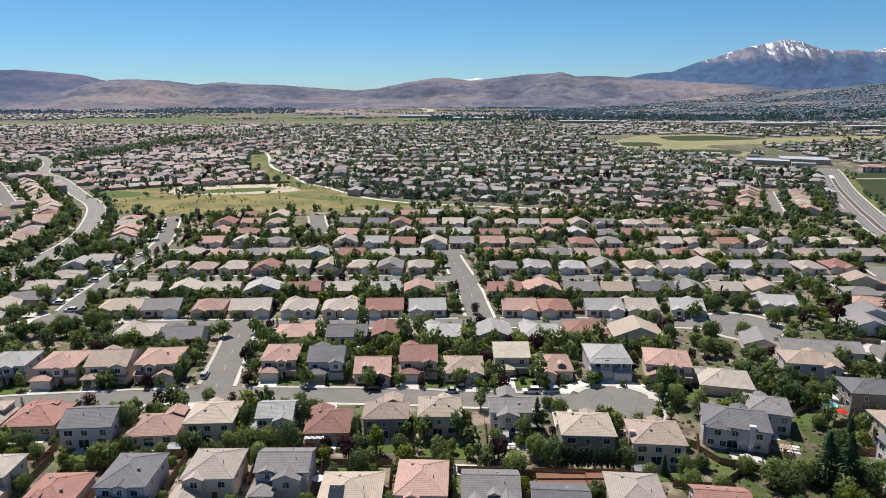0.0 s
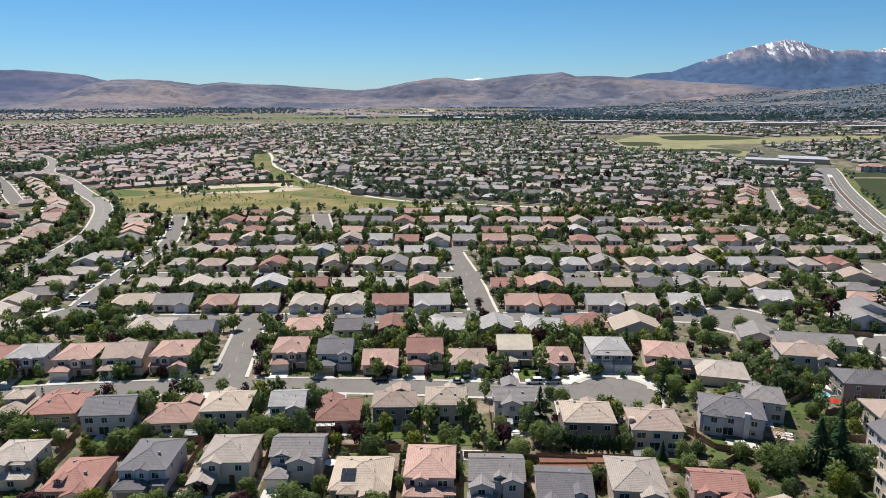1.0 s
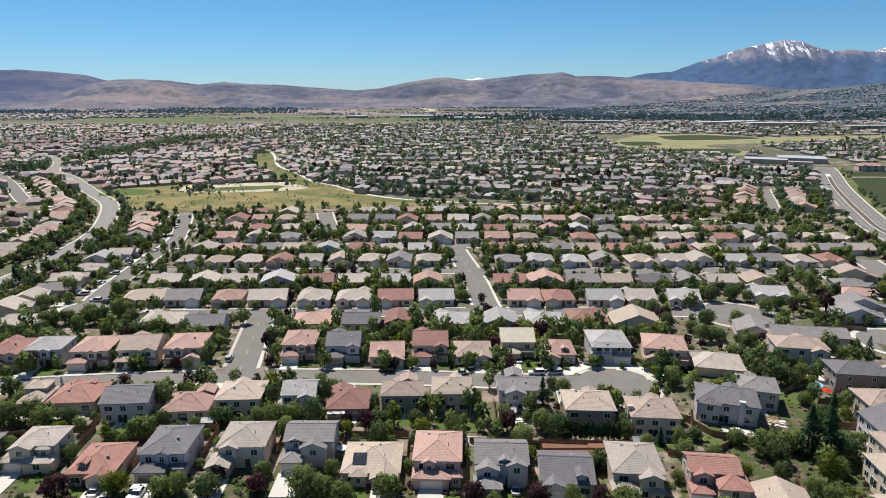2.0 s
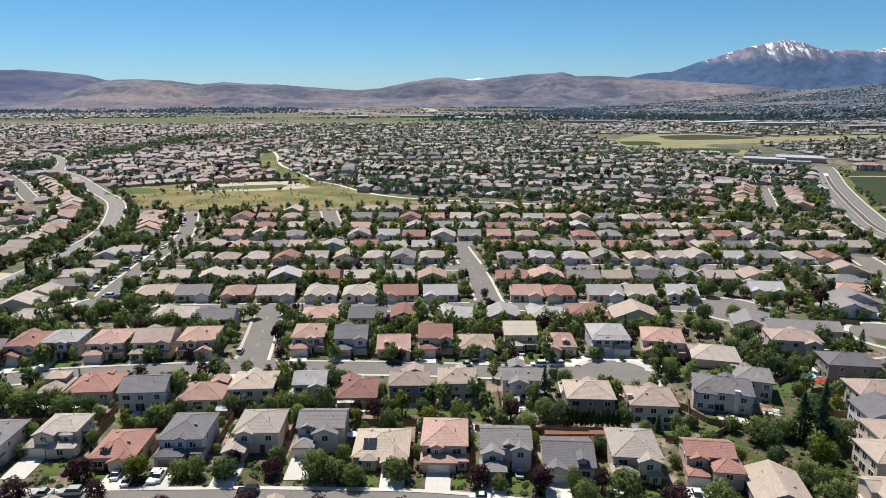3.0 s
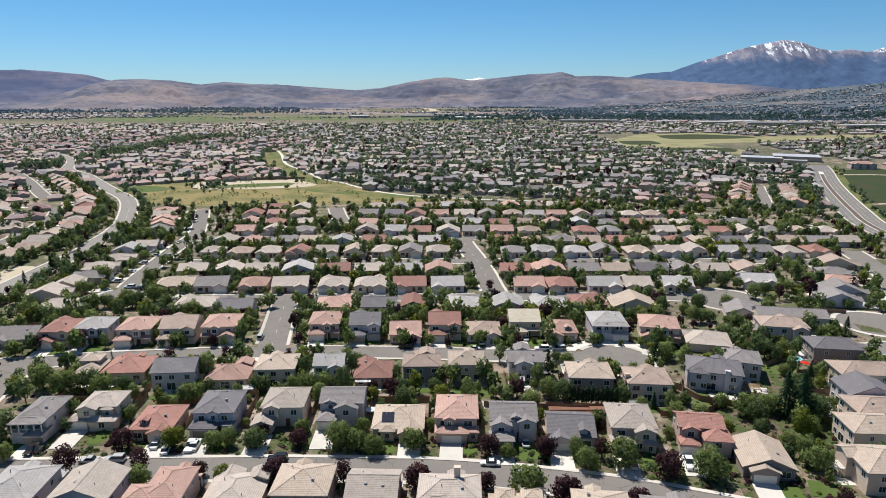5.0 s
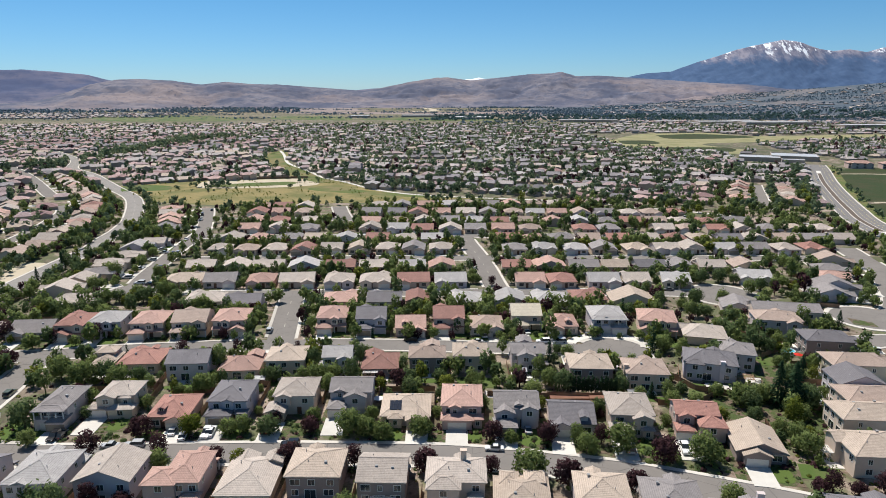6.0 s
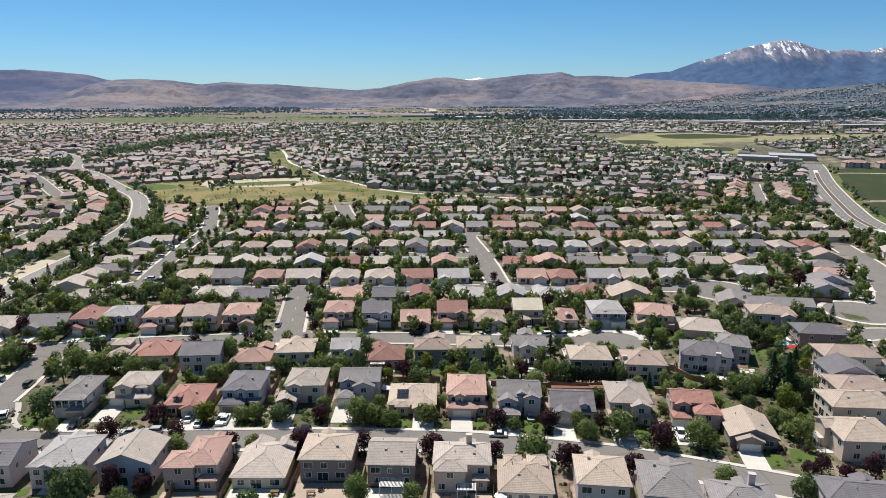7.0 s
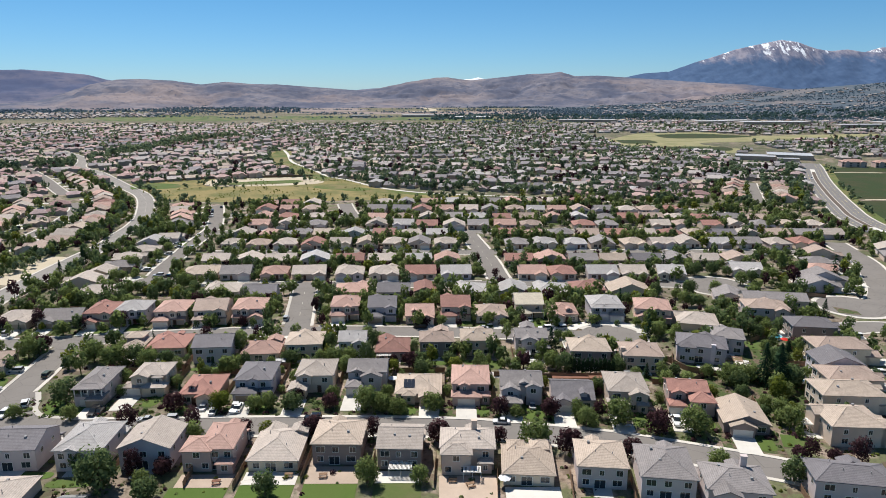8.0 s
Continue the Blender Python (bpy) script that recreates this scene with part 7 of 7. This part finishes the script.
zone(430, 1300, 1130, 1700, 4, "mixed", trees=2.4, skip=0.25, pitch=36)
zone(250, 480, 1260, 1560, 0, "mixed", trees=1.6)
zone(-1350, -350, 1180, 1580, 4, "pale", trees=1.2, pitch=33)
zone(-420, -200, 180, 420, 28, "pale", trees=1.0)
zone(230, 420, 150, 390, -20, "mixed", trees=1.6)
zone(-1500, -900, 1900, 2300, 0, "mixed", trees=1.0, lot=22, pitch=45)
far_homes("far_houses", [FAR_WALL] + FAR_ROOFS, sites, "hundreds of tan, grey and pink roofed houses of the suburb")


def far_trees(name, spots, mats, label, leaves=16):
    g = np.random.RandomState(4)
    verts, faces, index = [], [], []
    for x, y, r, m in spots:
        tall, base = (g.uniform(0.9, 1.7) if y < 1560 else g.uniform(0.5, 0.85)), elev(x, y)
        n = g.normal(size=(leaves, 3))
        n /= np.linalg.norm(n, axis=1)[:, None]
        mids = g.normal(size=(4, 3)) * (0.36 * r, 0.36 * r, 0.30 * r) if leaves > 30 else np.zeros((4, 3))
        fat = 0.5 if leaves > 30 else 0.72
        for i, q in enumerate(n):
            p = np.array([x, y, base + r * (0.3 + 0.9 * tall)]) + mids[i % 4] + q * (r * fat, r * fat, r * fat * tall)
            u = np.cross(q, g.normal(size=3))
            u /= np.linalg.norm(u)
            v = np.cross(q, u)
            s = r * (0.34 if leaves > 30 else 0.42 if leaves > 9 else 0.52) * g.uniform(0.7, 1.3)
            k = len(verts)
            verts += [tuple(p - u * s), tuple(p - v * s), tuple(p + u * s), tuple(p + v * s)]
            faces.append((k, k + 1, k + 2, k + 3))
        index += [m] * leaves
    return tagged(new(name, raw(name, verts, faces, mats, index)), label, "trees", kind="stuff")


groves = [t for t in groves if far_ok(t[0], t[1]) and not in_home(t[0], t[1], 0.5)]


def belt(pts, n, spread, r0, r1):
    """A loose line of trees."""
    line = smooth(pts, 2.0)
    for _ in range(n):
        p = line[far_rng.randrange(len(line))]
        x, y = p[0] + far_rng.gauss(0, spread), p[1] + far_rng.gauss(0, spread)
        if not on_street(x, y, 1.5) and not in_home(x, y, 1):
            groves.append((x, y, far_rng.uniform(r0, r1), far_rng.choices(range(3), (5, 6, 0))[0]))


belt([(-500, 640), (-442, 698), (-446, 753), (-444, 847), (-435, 928), (-431, 1070), (-390, 1143)], 480, 9, 2.6, 4.6)
belt([(-120, 620), (-70, 556), (-20, 528), (24, 519), (89, 493), (165, 456)], 120, 4, 2, 3.6)
belt([(-250, 900), (-243, 818), (-200, 698)], 26, 4, 2, 4)
belt([(-244, 540), (-232, 556), (-205, 548)], 16, 4, 1.6, 3.2)
belt([(-232, 530), (-180, 528), (-140, 548)], 9, 3, 1.0, 1.8)
belt([(-146, 596), (-128, 574)], 5, 3, 1.4, 2.6)
belt([(-298, 572), (-235, 606), (-150, 618)], 34, 5, 2, 3.5)
belt([(-196, 260), (-197, 328), (-203, 373), (-218, 419), (-250, 490), (-292, 548)], 46, 2.0, 1.6, 2.8)
belt([(-219, 254), (-222, 328), (-228, 373), (-244, 419), (-278, 490), (-322, 550)], 66, 2.0, 1.6, 2.6)
belt([(248, 392), (268, 436), (298, 510), (334, 592), (376, 680)], 74, 3.4, 1.8, 3.8)
belt([(289, 395), (304, 430), (333, 500), (369, 582), (413, 668)], 34, 2.0, 1.0, 2.3)
belt([(281, 410), (318, 501), (354, 579), (387, 648)], 22, 0.5, 0.5, 1.0)
belt([(270, 545), (244, 490), (222, 440), (288, 545), (262, 490), (240, 440)], 60, 4, 2, 3.6)
belt([(-252, 330), (-256, 360), (-263, 394), (-274, 430), (-290, 458)], 26, 1.5, 1.5, 2.8)
belt([(-272, 330), (-276, 360), (-283, 394), (-294, 430)], 22, 1.5, 1.5, 2.8)
belt([(-240, 462), (-165, 448), (-80, 462), (20, 484)], 50, 4, 1.5, 3)
for _ in range(14000):
    y = far_rng.uniform(1580, 3050)
    x = far_rng.uniform(-0.75, 0.75) * (y + 75)
    dense = 0.4 if (x < -250 and y > 2300 and x < -0.22 * y) or (x > 20 + 900 * noise.noise((y * 0.004, 3, x * 0.001)) and 2120 < y < 2560) or (x > 420 and 1700 < y < 2100) or (x > 150 and y > 2780) else -0.12
    if noise.noise((x * 0.004, y * 0.008, 9)) > 0.02 - dense and not any(inside(x, y, p) for p in KEEP_OUT) and elev(x, y) < 1:
        groves.append((x, y, far_rng.uniform(1.9, 3.9) * ((1.6 if y > 2300 and x < 0 else 1.25) if dense > 0 else 1.0), far_rng.choices(range(3), (2, 7, 0))[0]))
for _ in range(9500):
    r, deg = far_rng.uniform(2000, 3480), far_rng.uniform(3, 38)
    x, y = r * math.sin(radians(deg)), r * math.cos(radians(deg))
    if noise.noise((x * 0.003, y * 0.006, 4)) > -0.12 + max(0.0, 12 - deg) * 0.05:
        groves.append((x, y, far_rng.uniform(1.8, 3.8), far_rng.choices(range(3), (2, 7, 0))[0]))
for _ in range(1500):
    x, y = far_rng.uniform(-40, 1500), far_rng.uniform(1760, 2040)
    if noise.noise((x * 0.005, y * 0.01, 31)) > -0.22 and not any(inside(x, y, p) for p in KEEP_OUT):
        groves.append((x, y, far_rng.uniform(3.6, 6.4), 2))
slope_homes = []
for _ in range(620):
    r, a = far_rng.uniform(2050, 3450), radians(far_rng.uniform(12, 38))
    x, y = r * math.sin(a), r * math.cos(a)
    if noise.noise((x * 0.004, y * 0.008, 14)) > -0.05:
        slope_homes.append((x, y, far_rng.uniform(-0.4, 0.4), far_rng.uniform(9, 14), far_rng.uniform(8, 10), 2.6, far_rng.choices(range(8), TINT["mixed"])[0]))
far_homes("slope_houses", [FAR_WALL] + FAR_ROOFS, slope_homes, "scattered houses among trees on the foothills")
# greens of the farther suburb, greyed and lifted to paint in haze
FAR_LEAF = [leaf_mat("hazed_leaf_green", (0.118, 0.162, 0.092), (0.225, 0.275, 0.15), 0.48), leaf_mat("hazed_leaf_deep", (0.08, 0.122, 0.076), (0.158, 0.205, 0.122), 0.46), LEAVES["p"]]
# valley leaf colours carry the blue of distance haze
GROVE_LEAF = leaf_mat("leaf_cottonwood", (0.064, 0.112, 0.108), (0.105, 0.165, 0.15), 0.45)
HAZE_LEAF = leaf_mat("leaf_valley_haze", (0.092, 0.142, 0.182), (0.14, 0.198, 0.245), 0.5)
near_groves = [t for t in groves if t[1] < 700]
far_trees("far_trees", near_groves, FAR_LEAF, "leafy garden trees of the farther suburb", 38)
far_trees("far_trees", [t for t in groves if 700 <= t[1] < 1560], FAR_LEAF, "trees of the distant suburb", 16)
far_trees("valley_trees", [t for t in groves if t[1] >= 1560], [HAZE_LEAF, HAZE_LEAF, GROVE_LEAF], "trees of the far valley and foothills, tinted blue for haze", 8)
scrub = []
for _ in range(2600):
    x, y = far_rng.uniform(-285, 60), far_rng.uniform(455, 720)
    if inside(x, y, OPEN[0]) and noise.noise((x * 0.03, y * 0.03, 2)) > 0.02:
        scrub.append((x, y, far_rng.uniform(0.3, 0.9), 0))
far_trees("meadow_scrub", scrub, [LEAVES["y"]], "low yellow-green scrub of the dry meadow", 10)

# large flat-roofed buildings across the valley
METAL_ROOF = varied("grey_metal_roof", (0.40, 0.41, 0.43), 0.15, 0.05, 1.0, 0.5, 0)
for x, y, w, d, h, turn in ((380, 772, 46, 34, 4.5, -24), (428, 782, 52, 44, 5.0, -24), (404, 738, 24, 18, 4.0, -24), (-260, 2010, 60, 60, 5, 4), (-60, 2030, 150, 70, 5, 2), (70, 1900, 120, 90, 5, 0), (370, 1700, 150, 40, 5, -4), (560, 1660, 60, 40, 5, 0), (600, 1545, 50, 40, 6, 2), (690, 1560, 60, 50, 6, 2), (740, 1640, 70, 60, 6, 4), (760, 1500, 160, 50, 9, 0), (900, 1400, 120, 45, 8, 5), (1060, 1480, 170, 60, 9, 3), (640, 1560, 90, 50, 8, 3)):
    root = tagged(new("warehouse"), "large flat-roofed pale commercial building", "warehouse", "commercial buildings")
    root.matrix_basis = pose(x, y, 0, 0, 0, turn)
    bm = bmesh.new()
    box(bm, -w / 2, w / 2, -d / 2, d / 2, 0, h)
    part("wall", bm, FAR_WALL, root)
    bm = bmesh.new()
    box(bm, -w / 2 + 0.4, w / 2 - 0.4, -d / 2 + 0.4, d / 2 - 0.4, h, h + 0.15)
    part("roof", bm, METAL_ROOF if y < 900 else FLAT, root)
    bm = bmesh.new()
    for x0, x1, y0, y1 in ((-w / 2, w / 2, -d / 2, -d / 2 + 0.4), (-w / 2, w / 2, d / 2 - 0.4, d / 2), (-w / 2, -w / 2 + 0.4, -d / 2 + 0.4, d / 2 - 0.4), (w / 2 - 0.4, w / 2, -d / 2 + 0.4, d / 2 - 0.4)):
        box(bm, x0, x1, y0, y1, h, h + 0.8)
    part("parapet", bm, FAR_WALL, root)
